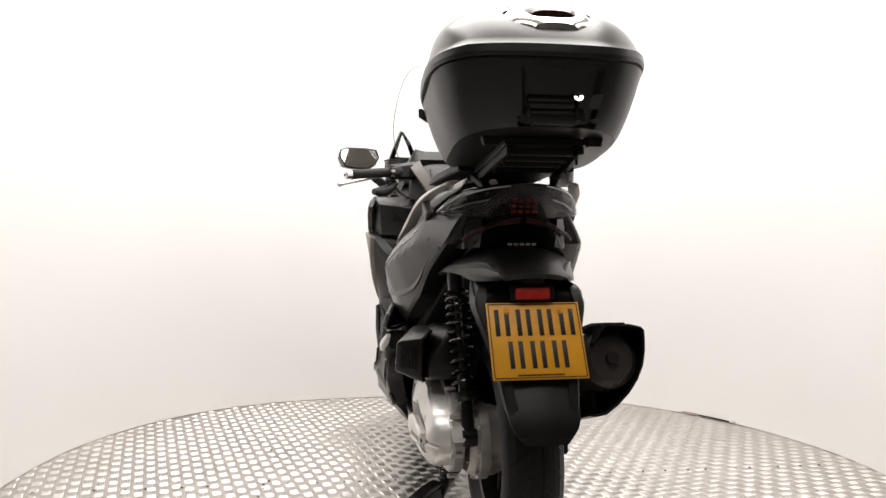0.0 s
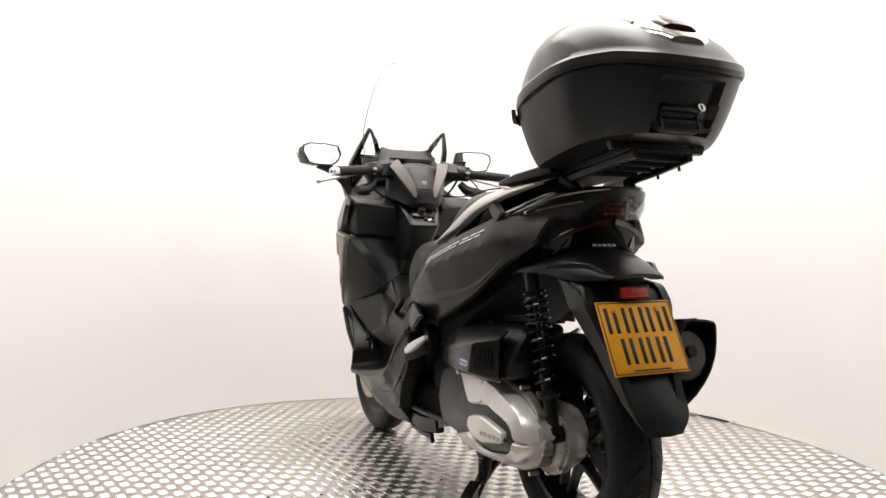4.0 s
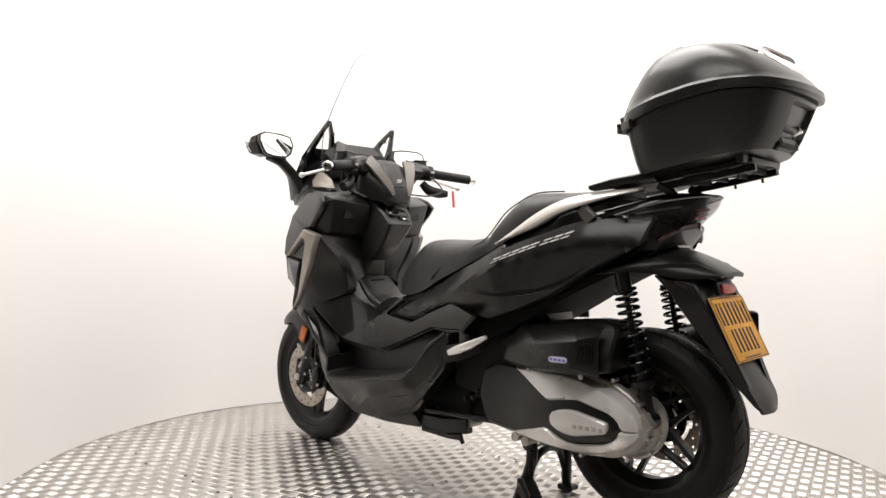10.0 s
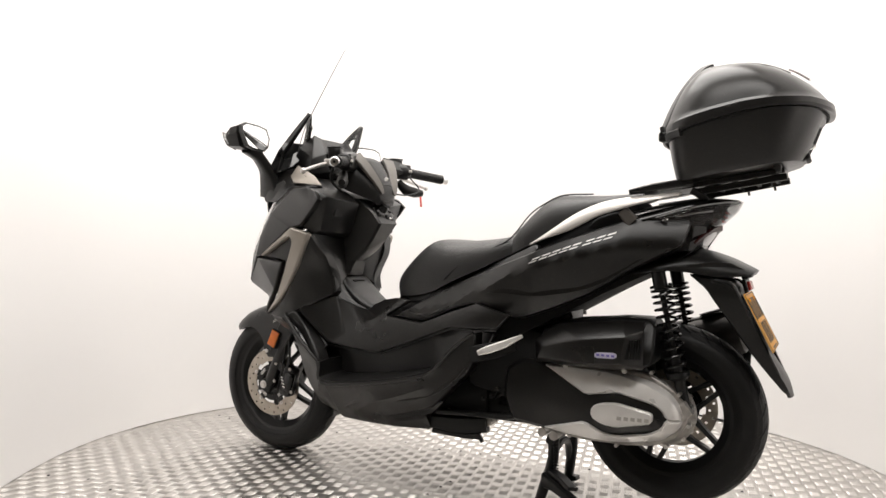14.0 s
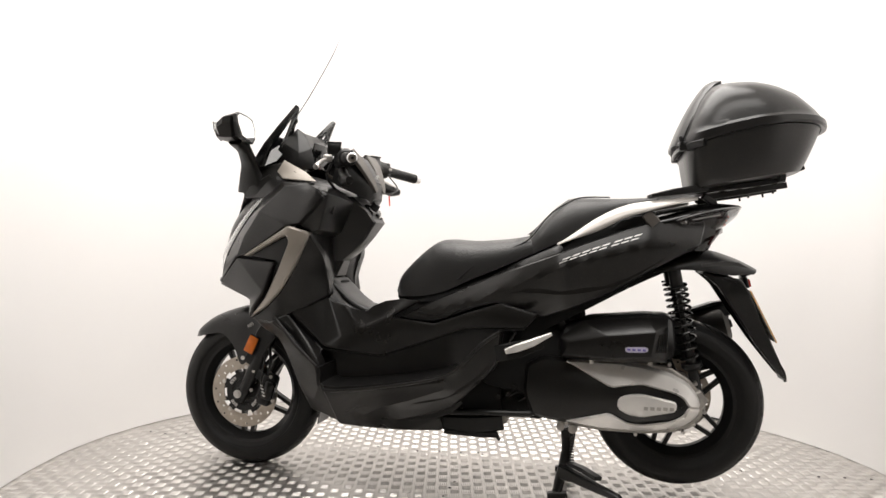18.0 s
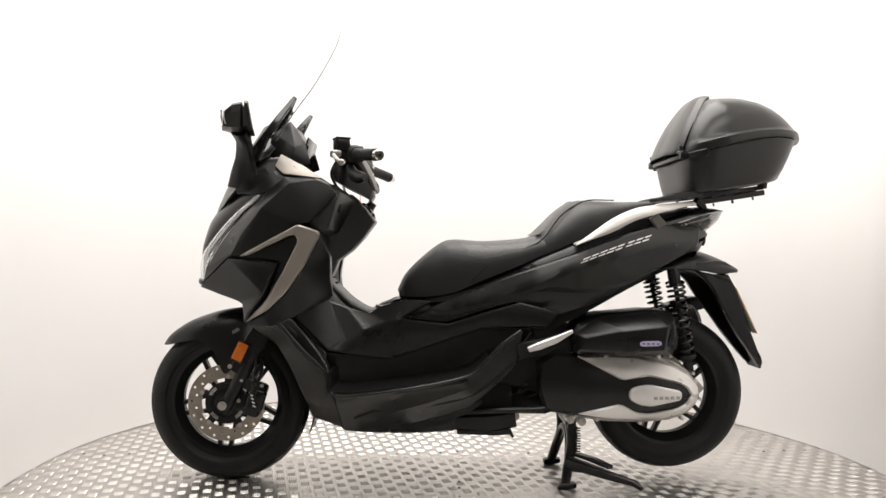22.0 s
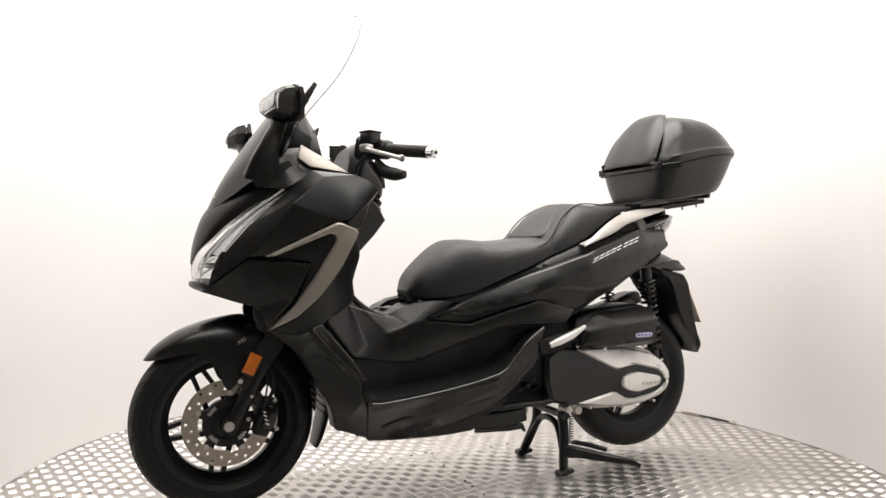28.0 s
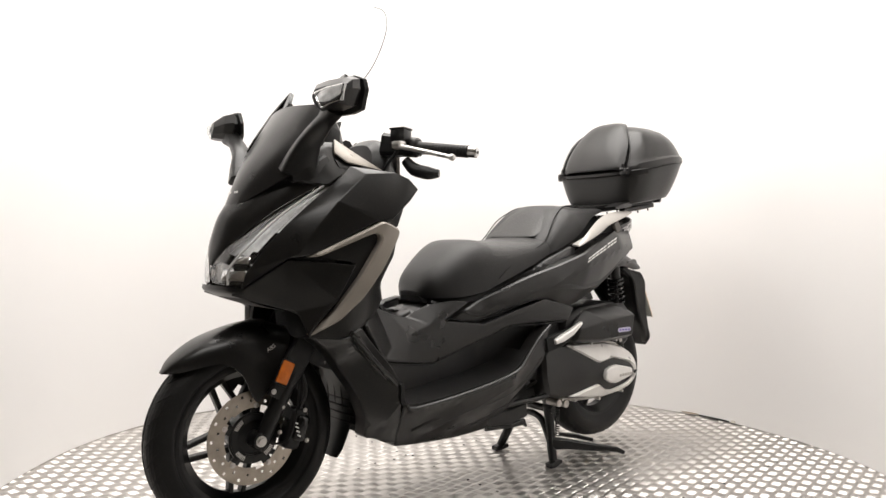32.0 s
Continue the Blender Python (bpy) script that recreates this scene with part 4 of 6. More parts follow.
def build_body(bike):
    for s in (1, -1):
        yt = thin_plate([(0.423, 0.452, 0.160), (0.320, 0.438, 0.148), (0.217, 0.431, 0.142), (0.070, 0.486, 0.162), (-0.082, 0.539, 0.190), (-0.277, 0.548, 0.262), (0.178, 0.558, 0.150), (0.030, 0.546, 0.173), (-0.085, 0.588, 0.198), (-0.199, 0.624, 0.227), (-0.290, 0.590, 0.250),
                         (0.434, 0.615, 0.104), (0.362, 0.587, 0.097), (0.295, 0.563, 0.092), (0.250, 0.580, 0.094), (0.210, 0.608, 0.098), (0.140, 0.622, 0.122), (0.078, 0.616, 0.150), (0.450, 0.680, 0.125), (0.365, 0.488, 0.132), (0.300, 0.514, 0.132),
                         (0.240, 0.540, 0.136), (0.120, 0.588, 0.148), (0.521, 0.567, 0.214), (0.480, 0.640, 0.170), (0.460, 0.540, 0.165)])
        pts = {"e0": (0.450, 0.125, 0.680), "e1": (0.434, 0.104, 0.615), "e2": (0.362, 0.097, 0.587), "e3": (0.295, 0.092, 0.563), "e4": (0.250, 0.094, 0.582), "e5": (0.210, 0.112, 0.606), "e6": (0.140, 0.140, 0.618), "e7": (0.078, 0.158, 0.613),
               "c0": (0.521, 0.216, 0.567), "c1": (0.423, 0.160, 0.451), "f1": (0.375, 0.131, 0.484), "f2": (0.300, 0.132, 0.514), "f3": (0.225, 0.137, 0.546), "l1": (0.325, 0.148, 0.438), "l2": (0.217, 0.142, 0.430), "l3": (0.070, 0.162, 0.484), "l4": (-0.082, 0.190, 0.538), "l5": (-0.277, 0.262, 0.548),
               "s0": (0.178, 0.150, 0.560), "s1": (0.030, 0.173, 0.547), "s2": (-0.085, 0.198, 0.588), "s3": (-0.199, 0.227, 0.622), "s4": (-0.318, 0.252, 0.592)}
        up = part("upper_floor_cover", facets(pts, ("c0 e0 e1 f1 c1", "e1 e2 f2 f1", "e2 e3 f3 f2", "e3 e4 e5 f3", "e5 e6 e7 s0 f3", "f1 f2 l1 c1", "f2 f3 s0 l2 l1", "s0 s1 l3 l2", "s1 s2 l4 l3", "s2 s3 s4 l5 l4"), s, 0.02, 0.008), M_PAINT, bike, "matt black upper floor cover with sharp folds", 24)
        part("step_edge", strip([(x, s * (yt(x, z) + 0.001), z) for x, z in ((0.505, 0.552), (0.423, 0.449), (0.330, 0.437), (0.217, 0.428), (0.080, 0.479), (-0.082, 0.536), (-0.180, 0.537), (-0.270, 0.547))], 0.010, 0.008), M_PLASTIC, up)
        # recessed wall and footboard
        part("foot_well_wall", panel([(0.400, 0.455), (0.206, 0.440), (-0.082, 0.543), (-0.24, 0.53), (-0.18, 0.44), (-0.10, 0.40), (0.0, 0.365), (0.36, 0.325), (0.398, 0.345)], lambda x, z: 0.122 + 0.36 * max(0, -x) + 0.10 * max(0, x - 0.25), 0.03, s, 0.03), M_PLASTIC2, bike, "black foot well wall")
        fb = part("footboard", sheet([[(0.40, s * 0.12, 0.405), (0.405, s * 0.20, 0.405), (0.408, s * 0.250, 0.40)], [(0.37, s * 0.12, 0.34), (0.38, s * 0.2, 0.335), (0.385, s * 0.256, 0.330)], [(0.15, s * 0.12, 0.358), (0.15, s * 0.2, 0.356), (0.15, s * 0.264, 0.352)],
                                     [(-0.03, s * 0.13, 0.396), (-0.03, s * 0.2, 0.395), (-0.03, s * 0.268, 0.391)], [(-0.10, s * 0.14, 0.45), (-0.10, s * 0.2, 0.448), (-0.10, s * 0.268, 0.447)]], 4, 4, 0.012), M_PLASTIC, bike, "black footboard with a raised rim")
        part("footboard_rim", tube([(0.392, s * 0.255, 0.345), (0.36, s * 0.260, 0.327), (0.15, s * 0.268, 0.354), (-0.03, s * 0.271, 0.393), (-0.085, s * 0.271, 0.438), (-0.135, s * 0.270, 0.492), (-0.196, s * 0.266, 0.535)], 0.006, 8, steps=3), M_PLASTIC2, fb)
        for k in range(2):
            part("tread_line", tube([(0.34, s * (0.20 + 0.025 * k), 0.338), (0.15, s * (0.205 + 0.025 * k), 0.362), (0.0, s * (0.21 + 0.025 * k), 0.390)], 0.0035, 6, steps=3), M_PLASTIC2, fb)
        ysk = thin_plate([(0.395, 0.341, 0.252), (0.147, 0.353, 0.266), (-0.029, 0.39, 0.270), (-0.134, 0.489, 0.268), (-0.196, 0.533, 0.262), (-0.179, 0.418, 0.255), (-0.083, 0.329, 0.245), (0.005, 0.20, 0.17), (0.29, 0.19, 0.16), (0.365, 0.20, 0.165), (0.15, 0.29, 0.248), (0.35, 0.29, 0.22)])
        sk = part("side_skirt", panel([(0.395, 0.341), (0.360, 0.326), (0.147, 0.355), (-0.029, 0.392), (-0.082, 0.437), (-0.134, 0.491), (-0.200, 0.537), (-0.190, 0.45), (-0.173, 0.415), (-0.083, 0.329), (0.005, 0.250), (0.005, 0.198), (0.290, 0.191), (0.368, 0.197)],
                                      ysk, 0.05, s, 0.018, ridges=((((0.265, 0.242), (0.185, 0.284), (0.087, 0.312), (-0.019, 0.350)), 0.012, 0.045), (((0.149, 0.238), (0.042, 0.265), (-0.040, 0.295)), 0.010, 0.03), (((0.375, 0.318), (0.184, 0.340), (-0.013, 0.374), (-0.075, 0.420)), 0.006, 0.016))), M_PAINT, bike, "matt black side skirt", 18)
        part("skirt_blade", strip([(x, s * (ysk(x, z) + 0.002), z) for x, z in ((0.33, 0.245), (0.24, 0.282), (0.10, 0.300), (-0.02, 0.325), (-0.11, 0.375), (-0.165, 0.43))], [0.002, 0.005, 0.006, 0.005, 0.005, 0.002], [0.006, 0.012, 0.012, 0.012, 0.010, 0.006], steps=4), M_PAINT, sk)
        part("skirt_blade", strip([(x, s * (ysk(x, z) + 0.002), z) for x, z in ((0.20, 0.236), (0.08, 0.250), (-0.02, 0.275), (-0.075, 0.31))], [0.004, 0.012, 0.012, 0.004], [0.008, 0.022, 0.022, 0.008], steps=4), M_PLASTIC, sk)
        # rear side cover with its pale lettering
        rc = part("rear_side_cover", panel([(0.165, 0.558), (0.026, 0.626), (-0.171, 0.706), (-0.366, 0.774), (-0.457, 0.811), (-0.645, 0.874), (-0.723, 0.879), (-0.806, 0.873), (-0.785, 0.80), (-0.649, 0.728), (-0.532, 0.658), (-0.420, 0.612), (-0.320, 0.578), (-0.187, 0.621), (-0.046, 0.586), (0.025, 0.549)],
                                          y_rear, 0.05, s, 0.018, lip=0.006), M_PAINT, bike, "matt black rear side cover", 18)
        bm = bmesh.new()
        n = 8
        for i in range(n):
            t0 = (i + 0.06 + (0.25 if i > 4 else 0)) / (n + 0.4)
            t1 = (i + 0.84 + (0.25 if i > 4 else 0)) / (n + 0.4)
            for lo, hi in ((0.0, 0.30), (0.68, 1.0)):
                quad = []
                for t, up_ in ((t0, lo), (t1, lo), (t1, hi), (t0, hi)):
                    h = 0.015 + 0.003 * t
                    x = -0.374 - 0.238 * t - up_ * h * 0.8
                    z = 0.745 + 0.078 * t + up_ * h + 0.003 * math.sin(t * 3.14)
                    quad.append((x, z))
                vs = [bm.verts.new((x, s * (y_rear(x, z) + 0.0012), z)) for x, z in quad]
                f = bm.faces.new(vs)
                r = bmesh.ops.extrude_face_region(bm, geom=[f])
                bmesh.ops.translate(bm, vec=(0, s * 0.001, 0), verts=[v for v in r["geom"] if isinstance(v, bmesh.types.BMVert)])
        part("model_bars", bm, M_WHITE_INK, rc, "pale slanted bars in place of the model name")
        part("grip_recess", panel([(0.150, 0.560), (0.09, 0.588), (0.0, 0.583), (-0.035, 0.585), (0.025, 0.556), (0.06, 0.553)], lambda x, z: y_rear(x, z) - 0.002, 0.02, s, 0.02), M_PLASTIC, rc)
        for line in (((0.150, 0.566), (0.036, 0.556), (-0.099, 0.604), (-0.180, 0.624), (-0.300, 0.596)), ((0.095, 0.584), (0.027, 0.572), (-0.081, 0.606))):
            part("panel_gap", tube([(x, s * (y_rear(x, z) + 0.0004), z) for x, z in line], 0.0024, 6, steps=3), M_DARK, rc)
        part("lower_fold", strip([(x, s * (y_rear(x, z) - 0.001), z) for x, z in ((-0.14, 0.648), (-0.272, 0.664), (-0.40, 0.660), (-0.55, 0.690), (-0.68, 0.762))], [0.004, 0.006, 0.007, 0.007, 0.004], [0.004, 0.014, 0.018, 0.016, 0.004], steps=4), M_PAINT, rc)
        part("recess_edge", tube([(x, s * (y_rear(x, z) + 0.001), z) for x, z in ((0.085, 0.578), (0.02, 0.569), (-0.03, 0.588), (-0.11, 0.612))], [0.001, 0.003, 0.003, 0.001], 6), M_PAINT, rc)
        part("under_seat_strip", panel([(0.180, 0.622), (0.009, 0.642), (-0.175, 0.720), (-0.372, 0.805), (-0.385, 0.785), (-0.366, 0.772), (-0.171, 0.702), (0.026, 0.622), (0.150, 0.562)], lambda x, z: y_rear(x, z) - 0.040, 0.03, s, 0.025), M_PLASTIC, bike, "black strip under the seat")
        # grab rail
        xs = (-0.368, -0.413, -0.490, -0.560, -0.620, -0.700, -0.778)
        low = list(zip(xs, (0.240, 0.240, 0.230, 0.220, 0.212, 0.194, 0.164), (0.800, 0.818, 0.846, 0.881, 0.900, 0.921, 0.939)))
        top = list(zip(xs, (0.236, 0.226, 0.210, 0.196, 0.186, 0.168, 0.138), (0.806, 0.836, 0.888, 0.920, 0.933, 0.942, 0.949)))
        rim = [(a[0], (a[1] + b[1]) / 2 + 0.005, a[2] + (b[2] - a[2]) * 0.55) for a, b in zip(low, top)]
        back = [(a[0], a[1] - 0.030, a[2] + 0.004) for a in low]
        rail = part("grab_rail", sheet([[(x, s * y, z) for x, y, z in row] for row in (back, low, rim, top)], 3, 4, 0.006), M_SILVER, bike, "silver painted grab rail", 50)
        part("rail_leg", strip([(-0.628, s * 0.192, 0.898), (-0.642, s * 0.190, 0.880), (-0.655, s * 0.186, 0.866)], 0.02, [0.030, 0.034, 0.036], axis=(0, 1, 0)), M_GREY_TRIM, rail, "grey rail leg")
        # No hole is cut: a near-black panel stands for the shade under the rail.
        part("rail_slot_shade", panel([(-0.520, 0.846), (-0.548, 0.878), (-0.60, 0.894), (-0.645, 0.892), (-0.640, 0.868), (-0.60, 0.850)], lambda x, z: 0.186, 0.01, s, 0.02), M_DARK, rail, "near-black panel for the shaded opening under the rail")
        part("rail_pad", strip([(-0.638, s * 0.162, 0.951), (-0.70, s * 0.146, 0.962), (-0.80, s * 0.112, 0.977)], [0.05, 0.06, 0.06], [0.010, 0.02, 0.022]), M_PLASTIC, rail, "black rail pad")
        # passenger footpeg
        peg = part("passenger_footpeg", strip([(-0.216, s * 0.268, 0.478), (-0.250, s * 0.272, 0.490), (-0.300, s * 0.272, 0.509), (-0.354, s * 0.266, 0.535)], [0.020, 0.024, 0.022, 0.012], [0.016, 0.024, 0.022, 0.010]), M_SILVER_CASE, bike, "silver folded passenger footpeg")
        part("peg_bracket", strip([(-0.185, s * 0.255, 0.468), (-0.26, s * 0.258, 0.486), (-0.325, s * 0.25, 0.505)], 0.02, [0.05, 0.05, 0.03]), M_DARK, peg)
    # seat
    seat = part("seat", arch([(0.200, 0.650, 0.190, 0.628, 0.055), (0.172, 0.705, 0.160, 0.628, 0.105), (0.112, 0.765, 0.090, 0.632, 0.140), (0.052, 0.810, 0.020, 0.645, 0.158), (0.005, 0.821, -0.02, 0.660, 0.166), (-0.087, 0.816, -0.087, 0.690, 0.176),
                               (-0.20, 0.823, -0.19, 0.732, 0.182), (-0.262, 0.832, -0.27, 0.768, 0.180), (-0.30, 0.836, -0.31, 0.785, 0.172)], 5, 14, 3.6), M_SEAT, bike, "black vinyl rider seat")
    second_material(seat, M_SEAT_GRAIN, lambda c, n: -0.225 < c.x < 0.045 - 0.5 * abs(c.y) and n.z > 0.35)
    pil = part("pillion_seat", arch([(-0.262, 0.834, -0.235, 0.752, 0.150), (-0.300, 0.872, -0.30, 0.780, 0.184), (-0.348, 0.922, -0.37, 0.812, 0.190), (-0.395, 0.953, -0.42, 0.838, 0.188), (-0.445, 0.956, -0.47, 0.868, 0.178), (-0.555, 0.952, -0.56, 0.912, 0.140), (-0.668, 0.956, -0.66, 0.940, 0.105)], 5, 12, 3.0), M_SEAT, bike, "black vinyl raised pillion seat")
    part("backrest_face", arch([(-0.268, 0.842, -0.262, 0.836, 0.118), (-0.302, 0.880, -0.305, 0.852, 0.128), (-0.345, 0.9235, -0.355, 0.892, 0.118), (-0.388, 0.955, -0.395, 0.935, 0.085)], 4, 8, 2.6), M_SEAT_GRAIN, pil, "smooth backrest face")
    for s in (1, -1):
        part("seat_seam", tube([(-0.045, s * 0.174, 0.690), (-0.101, s * 0.174, 0.735), (-0.211, s * 0.172, 0.788), (-0.275, s * 0.166, 0.822), (-0.330, s * 0.150, 0.892), (-0.376, s * 0.134, 0.928), (-0.43, s * 0.120, 0.952), (-0.52, s * 0.112, 0.953)], 0.0022, 6, steps=4), M_DARK, seat, "stitched seam")
    part("seat_base", arch([(0.196, 0.635, 0.186, 0.612, 0.06), (0.09, 0.64, 0.09, 0.612, 0.135), (-0.05, 0.68, -0.05, 0.64, 0.165), (-0.25, 0.76, -0.25, 0.71, 0.18), (-0.45, 0.86, -0.45, 0.80, 0.16), (-0.65, 0.93, -0.65, 0.88, 0.10)], 4, 8, 4.0), M_DARK, seat)


def build_tail(bike):
    top = part("tail_cover", arch([(-0.60, 0.902, -0.58, 0.850, 0.184), (-0.70, 0.920, -0.70, 0.874, 0.172), (-0.80, 0.936, -0.80, 0.904, 0.143), (-0.872, 0.934, -0.87, 0.918, 0.090), (-0.915, 0.929, -0.912, 0.922, 0.046)], 4, 9, 2.2), M_GLOSS, bike, "gloss black tail cover")
    core = part("tail_body", arch([(-0.50, 0.84, -0.50, 0.66, 0.17), (-0.66, 0.88, -0.62, 0.735, 0.145), (-0.80, 0.91, -0.72, 0.765, 0.11), (-0.862, 0.90, -0.80, 0.80, 0.07)], 4, 8, 2.6), M_DARK, bike)
    # one clear lens wraps from side to side over the lamp and both indicators
    edge_hi = [(-0.715, 0.175, 0.877), (-0.800, 0.140, 0.904), (-0.872, 0.090, 0.918), (-0.914, 0.042, 0.923), (-0.925, 0.0, 0.924)]
    swell = [(-0.724, 0.178, 0.872), (-0.795, 0.150, 0.884), (-0.862, 0.098, 0.890), (-0.898, 0.045, 0.892), (-0.906, 0.0, 0.892)]
    edge_lo = [(-0.728, 0.174, 0.866), (-0.785, 0.147, 0.861), (-0.832, 0.098, 0.857), (-0.856, 0.045, 0.854), (-0.862, 0.0, 0.853)]

    def across(row, dx=0.0, dy=0.0):
        half = [(x + dx, y - dy * (y > 0), z) for x, y, z in row]
        return half + [(x, -y, z) for x, y, z in reversed(half[:-1])]
    lamp = part("tail_lamp", arch([(-0.872, 0.912, -0.850, 0.908, 0.022), (-0.884, 0.895, -0.850, 0.888, 0.034), (-0.872, 0.872, -0.845, 0.868, 0.038), (-0.852, 0.856, -0.835, 0.852, 0.040)], 4, 7, 3.2), M_RED_DARK, bike, "dark red tail lamp block")
    tip = part("tail_lens", sheet([across(edge_hi), across(swell), across(edge_lo)], 4, 4, 0.003), M_TAIL_LENS, lamp, "clear outer tail lens")
    tip.visible_shadow = False
    part("lamp_bowl", sheet([across(edge_hi, 0.030, 0.018), across(swell, 0.034, 0.020), across(edge_lo, 0.016, 0.014)], 4, 4, 0.003), M_SMOKED_BOWL, lamp, "smoked reflector behind the tail lens")
    # Highlight on the lens's upper edge, added as pale tubes.
    for k in (1, -1):
        part("lens_edge_glint", tube([(x - 0.001, k * y, z) for x, y, z in edge_hi[:4]], 0.0020, 6, steps=3), M_LENS_GLINT, lamp, "pale painted glint along the lens edge")
    for r in range(3):
        for i in range(4):
            part("lamp_segment", block((0.004, 0.011, 0.008), pose(-0.882 + r * 0.005, -0.024 + i * 0.016, 0.893 - r * 0.012, 0, 18, 0), 0.002), M_RED, lamp)
    for s in (1, -1):
        ind = part("indicator_unit", block((0.020, 0.010, 0.008), pose(-0.738, s * 0.163, 0.871, 0, 10, s * -24), 0.002), M_CHROME, bike, "bright indicator bulb holder")
        part("indicator_rib", strip([(-0.765, s * 0.150, 0.879), (-0.815, s * 0.115, 0.890), (-0.852, s * 0.075, 0.897)], 0.003, 0.004), M_ALU, ind)
        part("red_wing", strip([(-0.864, s * 0.006, 0.850), (-0.846, s * 0.060, 0.842), (-0.822, s * 0.118, 0.816), (-0.812, s * 0.130, 0.806)], 0.008, [0.016, 0.014, 0.010, 0.005], axis=(1, 0, 0)), M_RED_DARK, lamp, "dark red lower tail strip")
        part("tail_side_panel", sheet([[(-0.745, s * 0.138, 0.862), (-0.790, s * 0.128, 0.858), (-0.838, s * 0.090, 0.853)], [(-0.750, s * 0.138, 0.83), (-0.796, s * 0.126, 0.825), (-0.834, s * 0.090, 0.825)], [(-0.755, s * 0.135, 0.785), (-0.792, s * 0.122, 0.785), (-0.815, s * 0.090, 0.788)]], 3, 3, 0.006), M_GLOSS, bike, "gloss black tail side panel")
    part("lower_tail_panel", arch([(-0.858, 0.852, -0.83, 0.82, 0.088), (-0.838, 0.822, -0.80, 0.79, 0.106), (-0.812, 0.788, -0.78, 0.765, 0.125)], 3, 7, 2.6), M_GLOSS, bike, "gloss black panel under the tail lamp")
    beak = part("rear_mudguard", arch([(-0.66, 0.742, -0.65, 0.722, 0.165), (-0.745, 0.775, -0.715, 0.728, 0.160), (-0.815, 0.790, -0.79, 0.725, 0.138), (-0.89, 0.768, -0.872, 0.712, 0.118), (-0.945, 0.741, -0.930, 0.714, 0.094), (-0.964, 0.730, -0.950, 0.714, 0.078)], 4, 9, 2.2, 0.012), M_PLASTIC, bike, "black rear mudguard with a stepped edge")
    bm = bmesh.new()
    for i in range(5):
        block((0.002, 0.011, 0.009), pose(-0.8200, -0.038 + i * 0.0145, 0.7955, 0, 35, 0), 0.0006, bm)
    part("maker_bar", bm, M_WHITE_INK, beak, "small pale bars in place of the maker's mark")
    for s in (1, -1):
        part("mudguard_step", strip([(-0.79, s * 0.134, 0.742), (-0.86, s * 0.110, 0.747), (-0.90, s * 0.090, 0.744), (-0.935, s * 0.072, 0.730)], 0.010, [0.008, 0.016, 0.016, 0.006]), M_PLASTIC2, beak)
    holder = part("plate_holder", sheet([[(-0.80, -0.105, 0.72), (-0.81, 0, 0.722), (-0.80, 0.105, 0.72)], [(-0.90, -0.125, 0.69), (-0.905, 0, 0.70), (-0.90, 0.125, 0.69)], [(-0.922, -0.11, 0.64), (-0.929, 0, 0.645), (-0.922, 0.11, 0.64)],
                                         [(-0.972, -0.085, 0.53), (-0.977, 0, 0.535), (-0.972, 0.085, 0.53)], [(-1.035, -0.075, 0.43), (-1.04, 0, 0.432), (-1.035, 0.075, 0.43)], [(-1.050, -0.045, 0.385), (-1.056, 0, 0.384), (-1.050, 0.045, 0.385)]], 4, 4, 0.008), M_PLASTIC, bike, "black plastic number plate holder")
    for s in (1, -1):
        part("holder_cheek", panel([(-0.79, 0.722), (-0.91, 0.70), (-0.930, 0.66), (-1.052, 0.39), (-1.035, 0.395), (-0.955, 0.50), (-0.89, 0.60), (-0.84, 0.68)], lambda x, z: interp(z, [0.38, 0.45, 0.55, 0.66, 0.72], [0.05, 0.078, 0.092, 0.125, 0.115]), 0.02, s, 0.025), M_PLASTIC, holder)
    tilt = math.degrees(math.atan2(0.072, 0.150))
    m = pose(-0.972, 0.0, 0.588, 0, tilt, 0)
    plate = part("number_plate", block((0.004, 0.208, 0.172), m, 0.0018), M_YELLOW, bike, "yellow rear number plate with black bars")
    P = Matrix(m)
    second_material(plate, M_PLATE_BACK, lambda c, n: n.x > 0.2)
    bm = bmesh.new()
    for sy in (-1, 1):
        block((0.001, 0.0018, 0.164), P @ pose(-0.0026, sy * 0.0995, 0), 0, bm)
        block((0.001, 0.2008, 0.0018), P @ pose(-0.0026, 0, sy * 0.082), 0, bm)
    part("plate_border", bm, M_INK, plate)
    for row, (zc, ys) in enumerate(((0.040, (0.072, 0.024, -0.024, -0.072)), (-0.032, (0.048, 0.0, -0.048)))):
        for y in ys:
            for dy in (0.011, -0.011):
                part("plate_bar", block((0.001, 0.010, 0.060), P @ pose(-0.0026, y + dy, zc), 0.0004), M_INK, plate)
    part("plate_footer", block((0.001, 0.10, 0.0028), P @ pose(-0.0026, 0.0, -0.0765), 0), M_INK, plate)
    for y in (0.060, -0.060):
        part("plate_screw", bolt(P @ Vector((-0.002, y, 0.066)), 0.005, P.to_3x3() @ Vector((-1, 0, 0)), 0.004), M_YELLOW, plate)
    red = part("rear_reflector", block((0.012, 0.078, 0.026), pose(-0.941, 0.0, 0.686, 0, 14, 0), 0.004), M_RED, bike, "red rear reflector")
    part("reflector_base", block((0.012, 0.10, 0.036), pose(-0.933, 0.0, 0.688, 0, 14, 0), 0.004), M_PLASTIC, red)
    part("plate_lamp", block((0.03, 0.05, 0.018), pose(-0.935, 0, 0.715, 0, 20, 0), 0.005), M_PLASTIC, holder)


